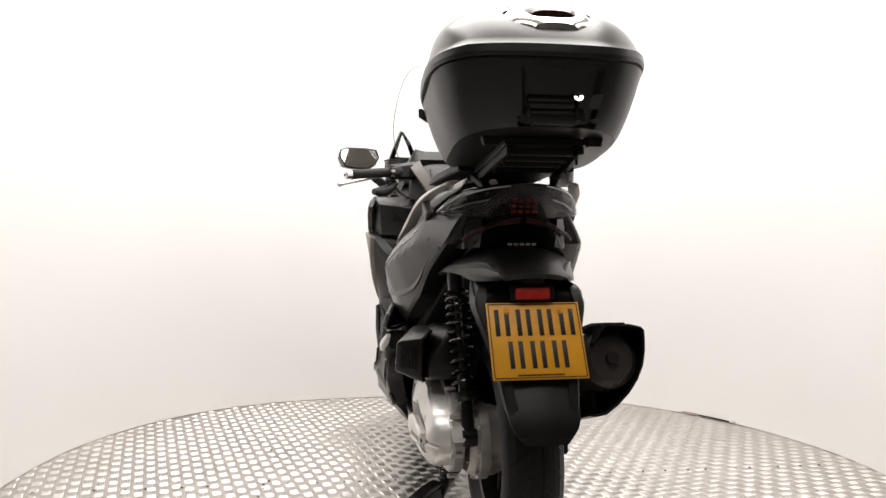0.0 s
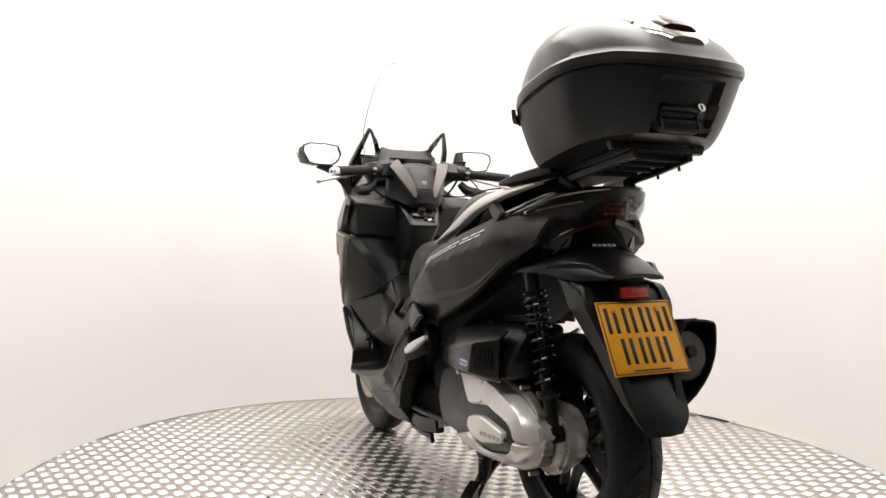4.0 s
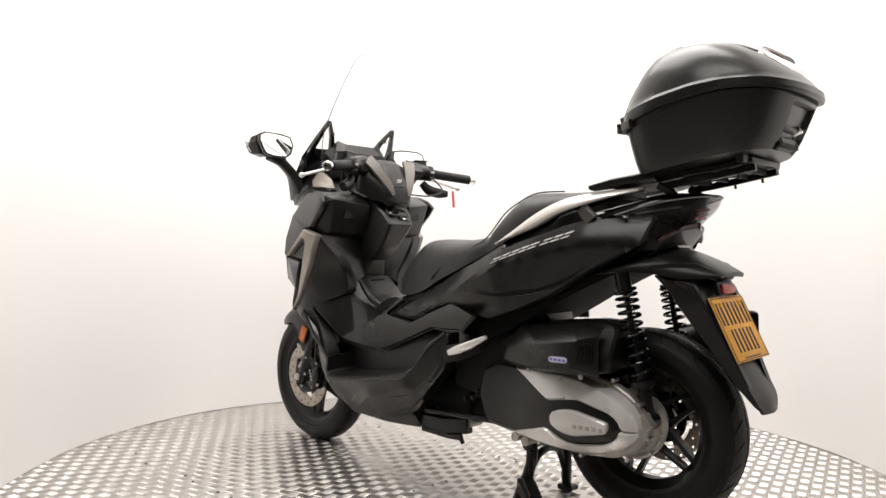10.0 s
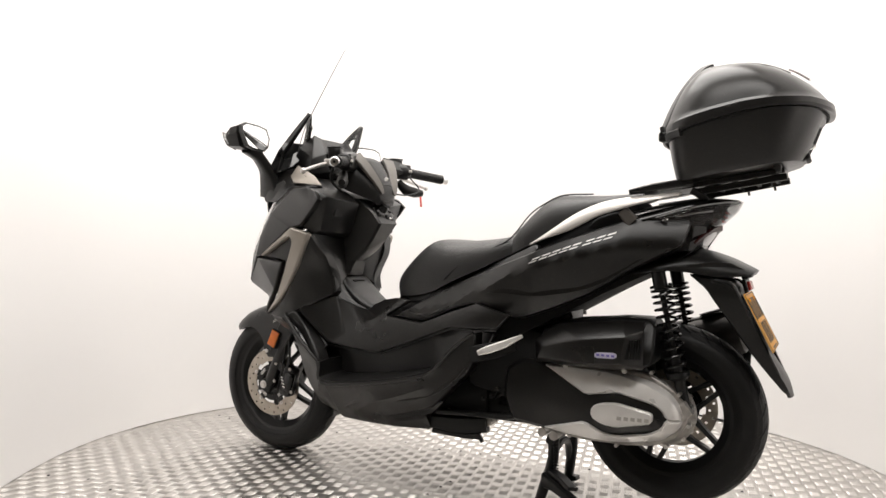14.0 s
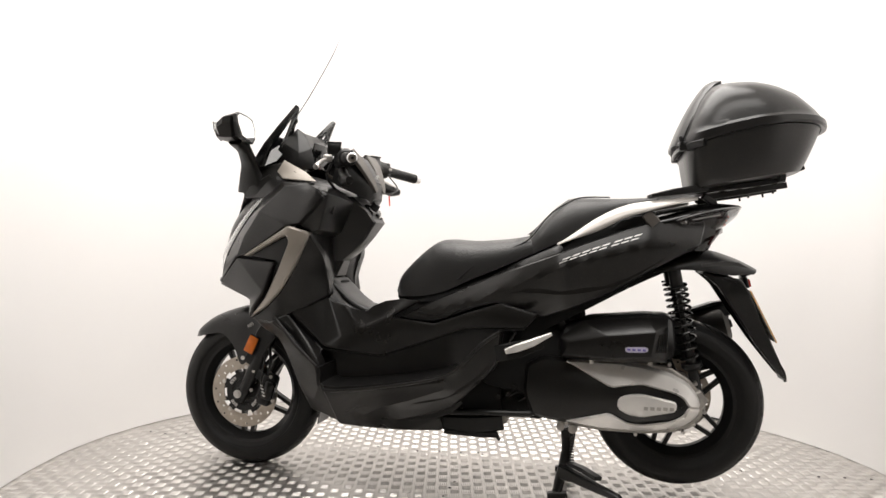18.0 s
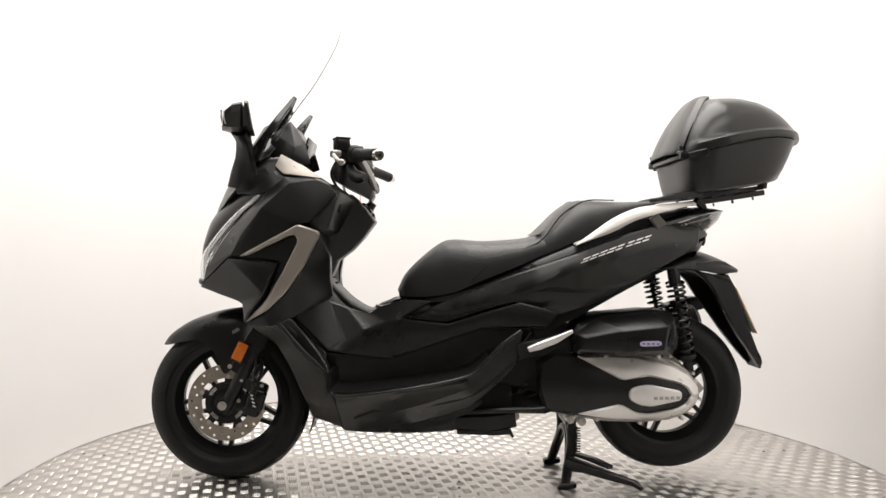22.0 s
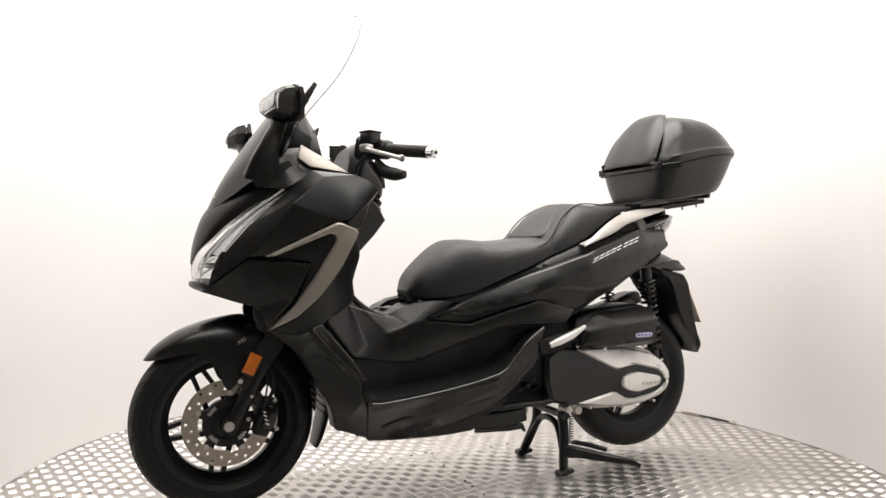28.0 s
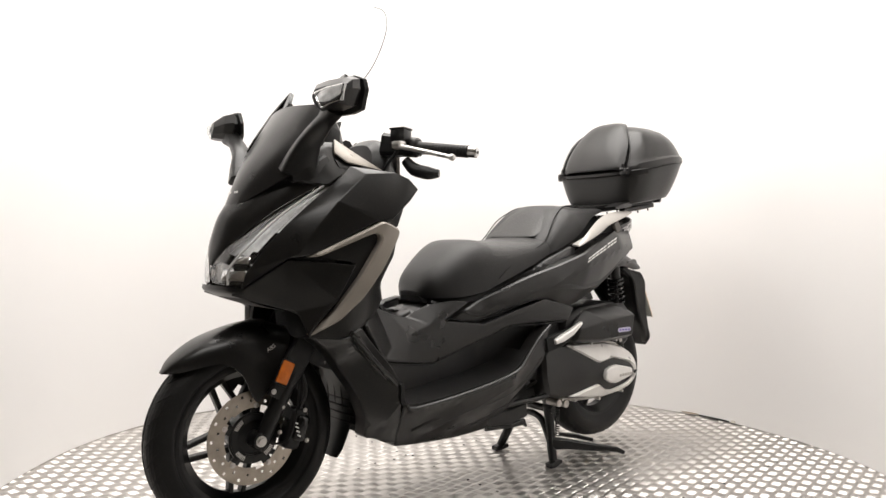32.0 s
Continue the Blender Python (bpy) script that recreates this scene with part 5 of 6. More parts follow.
def build_engine(bike):
    rw = wheel("rear_wheel", bike, REAR_AXLE, 0.264, 0.138, 0.182, "black cast rear wheel hub", radians(-142))
    brake_disc(rw, REAR_AXLE, -0.085, 0.12, 0.078, "drilled steel rear brake disc")
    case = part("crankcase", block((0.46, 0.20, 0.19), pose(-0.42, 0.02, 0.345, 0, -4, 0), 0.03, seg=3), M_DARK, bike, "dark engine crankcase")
    ys = thin_plate([(-0.549, 0.346, 0.226), (-0.713, 0.327, 0.217), (-0.713, 0.301, 0.216), (-0.611, 0.286, 0.221), (-0.753, 0.316, 0.213), (-0.521, 0.365, 0.219), (-0.423, 0.419, 0.190), (-0.797, 0.345, 0.172), (-0.797, 0.305, 0.166), (-0.759, 0.405, 0.176), (-0.62, 0.440, 0.184),
                     (-0.62, 0.240, 0.188), (-0.50, 0.240, 0.193), (-0.385, 0.256, 0.192), (-0.27, 0.34, 0.200), (-0.32, 0.45, 0.18), (-0.69, 0.405, 0.198), (-0.72, 0.255, 0.186), (-0.45, 0.33, 0.218)])
    y0 = lambda x, z: ys(x, z) - 0.012
    belt = part("belt_cover", panel([(-0.262, 0.425), (-0.317, 0.455), (-0.389, 0.450), (-0.461, 0.440), (-0.62, 0.435), (-0.735, 0.392), (-0.774, 0.33), (-0.745, 0.270), (-0.62, 0.240), (-0.496, 0.240), (-0.364, 0.252), (-0.283, 0.265), (-0.258, 0.339)],
                                    lambda x, z: y0(x, z), 0.13, 1, 0.022, 0.012, 2, lip=0.014), M_PLASTIC2, bike, "black belt drive cover")
    part("silver_upper_cover", panel([(-0.384, 0.444), (-0.464, 0.448), (-0.560, 0.446), (-0.625, 0.436), (-0.700, 0.416), (-0.752, 0.388), (-0.780, 0.352), (-0.788, 0.318), (-0.764, 0.319), (-0.749, 0.325), (-0.737, 0.347), (-0.709, 0.362), (-0.617, 0.384), (-0.575, 0.379), (-0.527, 0.371)], ys, 0.05, 1, 0.014, 0.006, 1, lip=0.010), M_SILVER_CASE, belt, "brushed aluminium upper case cover")
    part("silver_lower_cover", panel([(-0.788, 0.318), (-0.776, 0.290), (-0.736, 0.260), (-0.668, 0.244), (-0.584, 0.240), (-0.496, 0.244), (-0.385, 0.258), (-0.521, 0.296), (-0.575, 0.267), (-0.617, 0.263), (-0.701, 0.278), (-0.737, 0.298), (-0.749, 0.324), (-0.764, 0.319)], ys, 0.05, 1, 0.014, 0.005, 1, lip=0.008), M_SILVER_CASE, belt, "brushed aluminium lower case cover")
    part("badge_plate", panel([(-0.548, 0.344), (-0.575, 0.355), (-0.617, 0.359), (-0.709, 0.340), (-0.717, 0.333), (-0.714, 0.311), (-0.693, 0.305), (-0.617, 0.290), (-0.575, 0.296), (-0.545, 0.314)], lambda x, z: ys(x, z) + 0.004, 0.03, 1, 0.014, 0.004), M_SILVER_CASE, belt, "hexagonal brushed aluminium badge plate")
    bm = bmesh.new()
    for i in range(5):
        x = -0.628 - i * 0.0185
        block((0.012, 0.002, 0.010), pose(x, ys(x, 0.319) + 0.0045, 0.319, 0, -4, 0), 0.0006, bm)
    part("maker_bar", bm, M_SILVER, belt, "raised bars in place of the maker's mark")
    part("badge_screw", bolt((-0.732, ys(-0.732, 0.322) + 0.001, 0.322), 0.005, (0, 1, 0), 0.003), M_BLACK_METAL, belt)
    gear = part("gear_case", lathe([(0.0, -0.03), (0.074, -0.03), (0.086, 0.0), (0.086, 0.050), (0.076, 0.065), (0.0, 0.065)], 40, pose(-0.715, 0.045, 0.315), closed=False), M_CAST, bike, "cast aluminium final drive case")
    part("gear_rib", lathe([(0.086, 0.015), (0.094, 0.017), (0.094, 0.040), (0.086, 0.042)], 40, pose(-0.715, 0.045, 0.315)), M_CAST, gear)
    part("case_gasket", panel([(-0.37, 0.455), (-0.62, 0.446), (-0.70, 0.43), (-0.755, 0.398), (-0.795, 0.35), (-0.80, 0.31), (-0.765, 0.258), (-0.70, 0.232), (-0.62, 0.224), (-0.49, 0.226), (-0.37, 0.243)], lambda x, z: 0.150, 0.022, 1, 0.03), M_CAST, gear, "cast aluminium case flange")
    for x, z in ((-0.40, 0.452), (-0.56, 0.455), (-0.70, 0.440), (-0.775, 0.385), (-0.80, 0.300), (-0.74, 0.236), (-0.60, 0.222), (-0.46, 0.232), (-0.39, 0.243)):
        part("case_bolt", tube([(x, 0.130, z), (x, 0.156, z)], 0.0055, 10), M_ALU, gear)
    for k in range(9):
        a = k * 2 * math.pi / 9 + 0.2
        part("gear_web", strip([(-0.715 + rr * math.cos(a), 0.112, 0.315 + rr * math.sin(a)) for rr in (0.033, 0.072)], 0.008, 0.006, axis=(0, 1, 0)), M_CAST, gear)
        part("gear_bolt", bolt((-0.715 + 0.090 * math.cos(a + 0.3), 0.085, 0.315 + 0.090 * math.sin(a + 0.3)), 0.005, (0, 1, 0), 0.010), M_ALU, gear)
    part("gear_boss", lathe([(0.0, 0.060), (0.030, 0.060), (0.030, 0.071), (0.024, 0.075), (0.0, 0.075)], 24, pose(-0.715, 0.045, 0.315), closed=False), M_CAST, gear)
    part("drain_plug", bolt((-0.700, 0.080, 0.232), 0.009, (0, 0.4, -1), 0.010), M_ALU, gear)
    part("axle_nut", bolt((REAR_AXLE[0], 0.120, REAR_AXLE[2]), 0.014, (0, 1, 0), 0.012), M_ALU, gear)
    # air cleaner box
    ya = thin_plate([(-0.37, 0.455, 0.215), (-0.37, 0.52, 0.215), (-0.44, 0.572, 0.20), (-0.63, 0.588, 0.195), (-0.69, 0.565, 0.20), (-0.705, 0.50, 0.236), (-0.70, 0.45, 0.232), (-0.50, 0.50, 0.248), (-0.63, 0.50, 0.248), (-0.42, 0.49, 0.24)])
    air = part("air_cleaner", panel([(-0.371, 0.465), (-0.368, 0.513), (-0.386, 0.557), (-0.463, 0.579), (-0.616, 0.592), (-0.690, 0.590), (-0.712, 0.575), (-0.714, 0.502), (-0.708, 0.463), (-0.616, 0.449), (-0.378, 0.456)], lambda x, z: ya(x, z) - 0.040, 0.11, 1, 0.022, 0.006, 1, lip=0.008), M_PLASTIC, bike, "black air cleaner box")
    pts = {"a0": (-0.385, 0.226, 0.474), "a1": (-0.405, 0.231, 0.506), "a2": (-0.515, 0.2525, 0.532), "a3": (-0.655, 0.270, 0.551), "a4": (-0.640, 0.273, 0.477), "a5": (-0.505, 0.2515, 0.467), "c0": (-0.692, 0.211, 0.560), "c1": (-0.692, 0.213, 0.470),
           "t0": (-0.372, 0.212, 0.520), "t1": (-0.44, 0.200, 0.573), "t2": (-0.63, 0.190, 0.589), "t3": (-0.695, 0.188, 0.588), "b0": (-0.375, 0.212, 0.456), "b1": (-0.50, 0.222, 0.450), "b2": (-0.690, 0.205, 0.452)}
    cap = part("air_cleaner_cap", facets(pts, ("a0 a1 a2 a5", "a2 a3 a4 a5", "a3 c0 c1 a4", "t0 t1 a2 a1", "t1 t2 a3 a2", "t2 t3 c0 a3", "b0 a0 a5 b1", "b1 a5 a4 b2", "a4 c1 b2", "t0 a1 a0 b0"), 1, 0.010, 0.004), M_PAINT, air, "black air cleaner cap with flat faces", 25)
    A3, A4, C0, C1 = (Vector(pts[k]) for k in ("a3", "a4", "c0", "c1"))
    out = (C0 - A3).cross(A4 - A3).normalized()
    out = out if out.y > 0 else -out

    def on_end(u, v, h):
        return A3.lerp(C0, u).lerp(A4.lerp(C1, u), v) + out * h
    bm = bmesh.new()
    bm.faces.new([bm.verts.new(on_end(u, v, 0.0012)) for u, v in ((0.20, 0.14), (0.86, 0.16), (0.86, 0.84), (0.16, 0.84))])
    bmesh.ops.solidify(bm, geom=bm.faces[:], thickness=0.003)
    part("louvre_panel", bm, M_DARK, cap, "dark louvred end of the air cleaner")
    for k in range(5):
        u = 0.27 + 0.125 * k
        part("cap_louvre", strip([on_end(u, 0.18, 0.002), on_end(u - 0.02, 0.5, 0.004), on_end(u, 0.80, 0.002)], 0.003, 0.004), M_GLOSS, cap)
    yl = lambda x: 0.2525 + 0.143 * (-0.515 - x) + 0.0012
    lab = part("air_cleaner_label", panel([(-0.568, 0.487), (-0.568, 0.503), (-0.632, 0.506), (-0.632, 0.490)], lambda x, z: yl(x) + 0.001, 0.003, 1, 0.03, 0.001, 1, lip=0.0002), M_LABEL, air, "small violet and white label")
    for i in range(4):
        x = -0.578 - i * 0.0145
        part("label_bar", block((0.009, 0.001, 0.006), pose(x, yl(x) + 0.0016, 0.4965, 0, -3, -8), 0.0002), M_LABEL_INK, lab)
    for x in (-0.47, -0.64):
        part("box_bolt", bolt((x, 0.218, 0.450), 0.005, (0, 1, 0), 0.005), M_ALU, air)
    part("inlet_duct", tube([(-0.42, 0.10, 0.57), (-0.36, 0.05, 0.60), (-0.30, 0.02, 0.56), (-0.28, 0.02, 0.48)], 0.035, 12, steps=4), M_DARK, air)
    part("inner_fender", block((0.105, 0.16, 0.07), pose(-0.385, 0.02, 0.592, 0, 2, 0), 0.012), M_PLASTIC2, bike, "dark grey inner fender under the tail")
    part("frame_plate", block((0.085, 0.006, 0.05), pose(-0.355, -0.215, 0.585, 0, 2, 0), 0.002), M_ALU, bike, "bare aluminium bracket under the tail")
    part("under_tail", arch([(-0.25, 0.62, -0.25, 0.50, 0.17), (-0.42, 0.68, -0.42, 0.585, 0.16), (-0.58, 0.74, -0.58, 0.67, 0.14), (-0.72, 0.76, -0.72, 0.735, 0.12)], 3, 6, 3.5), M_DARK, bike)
    # rear shocks
    for s in (1, -1):
        a, b = Vector((-0.712, s * 0.132, 0.728)), Vector((-0.785, s * 0.112, 0.338))
        d = (b - a).normalized()
        L = (b - a).length
        sh = part("rear_shock", tube([a, a + d * 0.06, a + d * 0.062, a + d * (L * 0.62), a + d * (L * 0.63), b], [0.020, 0.020, 0.008, 0.008, 0.016, 0.016], 14), M_BLACK_METAL, bike, "black rear shock absorber")
        pts, n, turns = [], 170, 11.5
        e1 = d.cross(Vector((0, 1, 0))).normalized()
        e2 = d.cross(e1).normalized()
        for i in range(n + 1):
            t = i / n
            ang = t * turns * 2 * math.pi
            # closer coils at the top
            u = 0.045 + 0.245 * t ** 1.25
            pts.append(a + d * u + (e1 * math.cos(ang) + e2 * math.sin(ang)) * 0.0275)
        part("coil_spring", tube(pts, 0.0042, 7), M_GLOSS, sh, "gloss black coil spring")
        part("spring_seat", lathe([(0.0, 0), (0.031, 0), (0.031, 0.012), (0.022, 0.022), (0.0, 0.022)], 20, Matrix.Translation(a + d * 0.29) @ d.to_track_quat("Y", "Z").to_matrix().to_4x4(), closed=False), M_BLACK_METAL, sh)
        part("lower_mount", tube([b + Vector((0, -0.018, 0)), b + Vector((0, 0.018, 0))], 0.022, 14), M_BLACK_METAL, sh)
        part("mount_bolt", bolt(b + Vector((0, s * 0.018, 0)), 0.009, (0, s, 0), 0.009), M_BLACK_METAL, sh)
    part("shock_bracket", strip([(-0.72, 0.125, 0.315), (-0.775, 0.14, 0.33), (-0.80, 0.14, 0.35)], 0.03, [0.07, 0.05, 0.04]), M_CAST, bike, "cast shock mounting lug")
    part("swing_arm", strip([(-0.30, -0.12, 0.30), (-0.55, -0.125, 0.29), (-0.74, -0.13, 0.305)], 0.035, [0.06, 0.055, 0.06]), M_BLACK_METAL, bike, "black right swing arm")
    # exhaust
    a, b = Vector((-0.42, -0.190, 0.40)), Vector((-0.912, -0.192, 0.536))
    ex = part("silencer", tube([a, a.lerp(b, 0.06), a.lerp(b, 0.2), a.lerp(b, 0.9), a.lerp(b, 0.97), b], [0.03, 0.060, 0.068, 0.070, 0.066, 0.050], 32), M_EXHAUST, bike, "black exhaust silencer")
    d = (b - a).normalized()
    part("tail_pipe", tube([b - d * 0.01, b + d * 0.012], [0.015, 0.014], 16), M_DARK, ex, "dark tail pipe outlet")
    sh = []
    for x, zc in ((-0.46, 0.405), (-0.62, 0.445), (-0.78, 0.488), (-0.925, 0.530)):
        row = []
        for dy, dz in ((0.055, -0.120), (0.015, -0.118), (-0.040, -0.070), (-0.072, -0.010), (-0.076, 0.055), (-0.066, 0.078), (-0.015, 0.086), (0.020, 0.084), (0.045, 0.045)):
            row.append((x, -0.190 + dy, zc + dz))
        sh.append(row)
    part("heat_shield", sheet(sh, 4, 2, 0.005), M_PLASTIC, ex, "black angular heat shield")
    part("shield_fin", strip([(-0.78, -0.17, 0.580), (-0.86, -0.19, 0.606), (-0.905, -0.20, 0.612)], 0.06, 0.008), M_PLASTIC, ex)
    part("header_pipe", tube([(-0.42, -0.20, 0.40), (-0.33, -0.18, 0.30), (-0.22, -0.10, 0.24), (-0.12, -0.02, 0.26)], 0.018, 14, steps=5), M_EXHAUST, ex, "blackened header pipe")
    part("silencer_bracket", strip([(-0.70, -0.13, 0.36), (-0.78, -0.15, 0.40), (-0.86, -0.17, 0.425)], 0.012, 0.05), M_BLACK_METAL, ex)
    # centre stand
    st = part("centre_stand", tube([(-0.385, -0.115, 0.20), (-0.385, 0.115, 0.20)], 0.014, 12), M_BLACK_METAL, bike, "black steel centre stand")
    for s in (1, -1):
        part("stand_leg", tube([(-0.385, s * 0.085, 0.215), (-0.388, s * 0.095, 0.14), (-0.370, s * 0.122, 0.06), (-0.360, s * 0.138, 0.02)], [0.019, 0.017, 0.017, 0.015], 12, steps=3), M_BLACK_METAL, st)
        part("stand_foot", strip([(-0.332, s * 0.142, 0.010), (-0.358, s * 0.142, 0.012), (-0.392, s * 0.138, 0.016)], 0.03, [0.016, 0.024, 0.014]), M_BLACK_METAL, st)
    part("stand_arch", tube([(-0.372, -0.108, 0.085), (-0.380, -0.078, 0.130), (-0.383, -0.050, 0.160), (-0.384, 0.0, 0.172), (-0.383, 0.050, 0.160), (-0.380, 0.078, 0.130), (-0.372, 0.108, 0.085)], 0.012, 10, steps=3), M_BLACK_METAL, st)
    part("foot_lever", strip([(-0.372, 0.120, 0.080), (-0.420, 0.160, 0.078), (-0.480, 0.215, 0.070), (-0.548, 0.278, 0.064), (-0.566, 0.296, 0.052)], [0.03, 0.030, 0.026, 0.024, 0.02], [0.045, 0.034, 0.026, 0.018, 0.012]), M_BLACK_METAL, st, "flat foot lever of the stand")
    part("lever_plate", strip([(-0.400, 0.130, 0.112), (-0.445, 0.170, 0.106), (-0.490, 0.210, 0.094)], 0.034, [0.010, 0.014, 0.012]), M_BLACK_METAL, st)
    pts = [(-0.405 + 0.007 * math.cos(i * 0.8), 0.116 + 0.007 * math.sin(i * 0.8), 0.20 - i * 0.0011) for i in range(90)]
    part("stand_spring", tube(pts, 0.0022, 6), M_BLACK_METAL, st, "small coil return spring")
    for x, z, r in ((-0.372, 0.232, 0.013), (-0.41, 0.226, 0.014), (-0.190, 0.243, 0.015), (-0.055, 0.262, 0.010)):
        part("pivot_bolt", tube([(x, 0.10, z), (x, 0.155, z)], r, 16), M_CAST, st)
    # side stand and lower frame
    sst = part("side_stand", strip([(0.005, 0.155, 0.225), (-0.10, 0.160, 0.222), (-0.19, 0.150, 0.235)], 0.03, [0.045, 0.055, 0.05]), M_BLACK_METAL, bike, "black folded side stand")
    part("stand_blade", strip([(0.0, 0.165, 0.196), (-0.12, 0.168, 0.192), (-0.172, 0.170, 0.198), (-0.182, 0.170, 0.180)], 0.012, [0.014, 0.014, 0.02, 0.008]), M_BLACK_METAL, sst)
    part("frame_tube", tube([(-0.02, 0.17, 0.262), (-0.15, 0.175, 0.268), (-0.28, 0.17, 0.272), (-0.295, 0.17, 0.295)], 0.010, 10, steps=4), M_BLACK_METAL, bike, "black lower frame tube")
    part("engine_hanger", block((0.16, 0.14, 0.10), pose(-0.24, 0.05, 0.29), 0.02), M_DARK, bike)
    bm = bmesh.new()
    rnd = random.Random(7)
    for i in range(7):
        x, z = -0.17 - rnd.random() * 0.10, 0.29 + rnd.random() * 0.16
        tube([(x, 0.12, z), (x - 0.03, 0.14, z + 0.02), (x - 0.05, 0.13, z + 0.06)], 0.006, 6, bm, steps=2)
    part("hoses", bm, M_BLACK_METAL, bike, "tangle of black hoses by the engine")
    for x, z in ((-0.175, 0.315), (-0.205, 0.325), (-0.225, 0.35), (-0.24, 0.27)):
        part("frame_bolt", bolt((x, 0.152, z), 0.0052, (0, 1, 0), 0.006), M_BLACK_METAL, bike)
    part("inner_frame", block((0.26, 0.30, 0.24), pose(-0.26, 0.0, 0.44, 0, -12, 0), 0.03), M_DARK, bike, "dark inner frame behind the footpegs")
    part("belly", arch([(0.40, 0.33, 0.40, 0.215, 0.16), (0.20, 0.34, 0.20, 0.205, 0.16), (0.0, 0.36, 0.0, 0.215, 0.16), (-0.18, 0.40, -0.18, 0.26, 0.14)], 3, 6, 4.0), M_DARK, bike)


def build_bars(bike):
    cov = part("handlebar_cover", arch([(0.405, 1.105, 0.420, 1.02, 0.10), (0.365, 1.125, 0.385, 1.00, 0.125), (0.325, 1.085, 0.345, 0.98, 0.10), (0.285, 1.02, 0.300, 0.955, 0.065), (0.280, 0.965, 0.30, 0.945, 0.05)], 4, 9, 2.8), M_PLASTIC, bike, "black handlebar cover")
    part("bar_centre_cap", arch([(0.338, 1.108, 0.345, 1.09, 0.050), (0.315, 1.075, 0.322, 1.05, 0.048), (0.283, 1.020, 0.292, 1.00, 0.034)], 4, 7, 4.0), M_PLASTIC, cov, "black centre cap")
    part("emblem_plate", block((0.003, 0.022, 0.020), pose(0.291, 0, 1.038, 0, -30, 0), 0.003), M_WHITE_INK, cov, "small pale emblem shape")
    for s in (1, -1):
        part("bar_trim", strip([(0.352, s * 0.105, 1.122), (0.322, s * 0.085, 1.082), (0.290, s * 0.052, 1.020), (0.278, s * 0.040, 0.985)], [0.05, 0.042, 0.03, 0.012], [0.014, 0.014, 0.012, 0.008], steps=3, axis=(0.3, 1, 0)), M_GREY_TRIM, cov, "grey metallic handlebar trim")
        a, b = Vector((0.372, s * 0.120, 1.098)), Vector((0.240, s * 0.378, 1.064))
        d = (b - a).normalized()
        part("bar_arm", strip([a - d * 0.01, a.lerp(b, 0.22)], [0.06, 0.05], [0.07, 0.055], axis=(0.6, 0.8, 0)), M_PLASTIC, cov)
        grip = part("handlebar_grip", tube([a.lerp(b, 0.36), a.lerp(b, 0.40), a.lerp(b, 0.89), a.lerp(b, 0.90)], [0.021, 0.0185, 0.0175, 0.019], 18), M_TYRE, bike, "black rubber handlebar grip")
        for k in range(14):
            t = 0.42 + k * 0.034
            part("grip_ring", lathe([(0.0178, -0.002), (0.0188, 0), (0.0178, 0.002)], 16, Matrix.Translation(a.lerp(b, t)) @ d.to_track_quat("Y", "Z").to_matrix().to_4x4()), M_TYRE, grip)
        part("bar_end", tube([a.lerp(b, 0.90), a.lerp(b, 0.91), a.lerp(b, 0.985), b], [0.012, 0.0165, 0.0165, 0.013], 18), M_CHROME, grip, "polished bar end weight")
        part("bar_end_screw", tube([b, b + d * 0.002], 0.0045, 12), M_BLACK_METAL, grip)
        sw = part("switch_housing", tube([a.lerp(b, 0.17), a.lerp(b, 0.20), a.lerp(b, 0.34), a.lerp(b, 0.36)], [0.026, 0.031, 0.030, 0.024], 16), M_PLASTIC, bike, "black handlebar switch housing")
        p = a.lerp(b, 0.27)
        for k, (dz, dx) in enumerate(((0.020, -0.024), (0.0, -0.031), (-0.02, -0.026))):
            part("switch_button", block((0.010, 0.018, 0.010), pose(p.x + dx, p.y + s * 0.004, p.z + dz, 0, -35 + 35 * k, s * 25), 0.003), M_SILVER if k == 1 else M_PLASTIC2, sw)
        # master cylinder, reservoir and lever
        mc = part("brake_reservoir", block((0.045, 0.05, 0.038), pose(0.375, s * 0.190, 1.118, 0, 0, s * 22), 0.006), M_BLACK_METAL, bike, "black brake fluid reservoir")
        part("reservoir_cap", block((0.048, 0.053, 0.006), pose(0.375, s * 0.190, 1.138, 0, 0, s * 22), 0.002), M_PLASTIC, mc)
        part("lever_pivot", block((0.03, 0.035, 0.022), pose(0.392, s * 0.205, 1.088, 0, 0, s * 22), 0.005), M_ALU, mc)
        part("brake_lever", tube([(0.398, s * 0.205, 1.085), (0.390, s * 0.25, 1.075), (0.374, s * 0.32, 1.058), (0.352, s * 0.392, 1.040)], [0.008, 0.007, 0.0065, 0.006], 10, steps=4), M_ALU, mc, "polished brake lever")
        part("lever_ball", lathe([(0.0, -0.010), (0.007, -0.008), (0.010, 0), (0.007, 0.008), (0.0, 0.010)], 14, pose(0.350, s * 0.396, 1.039), closed=False), M_ALU, mc)
        part("lower_switch", tube([(0.350, s * 0.180, 1.050), (0.335, s * 0.205, 1.022), (0.312, s * 0.242, 1.010), (0.292, s * 0.268, 1.008)], [0.014, 0.020, 0.020, 0.012], 12, steps=3), M_PLASTIC, sw)
        part("bar_cable", tube([(0.385, s * 0.19, 1.075), (0.41, s * 0.17, 1.03), (0.40, s * 0.12, 0.99), (0.40, s * 0.07, 0.95)], 0.005, 8, steps=4), M_BLACK_METAL, mc, "black control cable")
    part("throttle_cable", tube([(0.32, -0.20, 1.075), (0.285, -0.23, 1.02), (0.30, -0.17, 0.995), (0.34, -0.08, 1.0)], 0.0028, 6, steps=5), M_BLACK_METAL, cov)
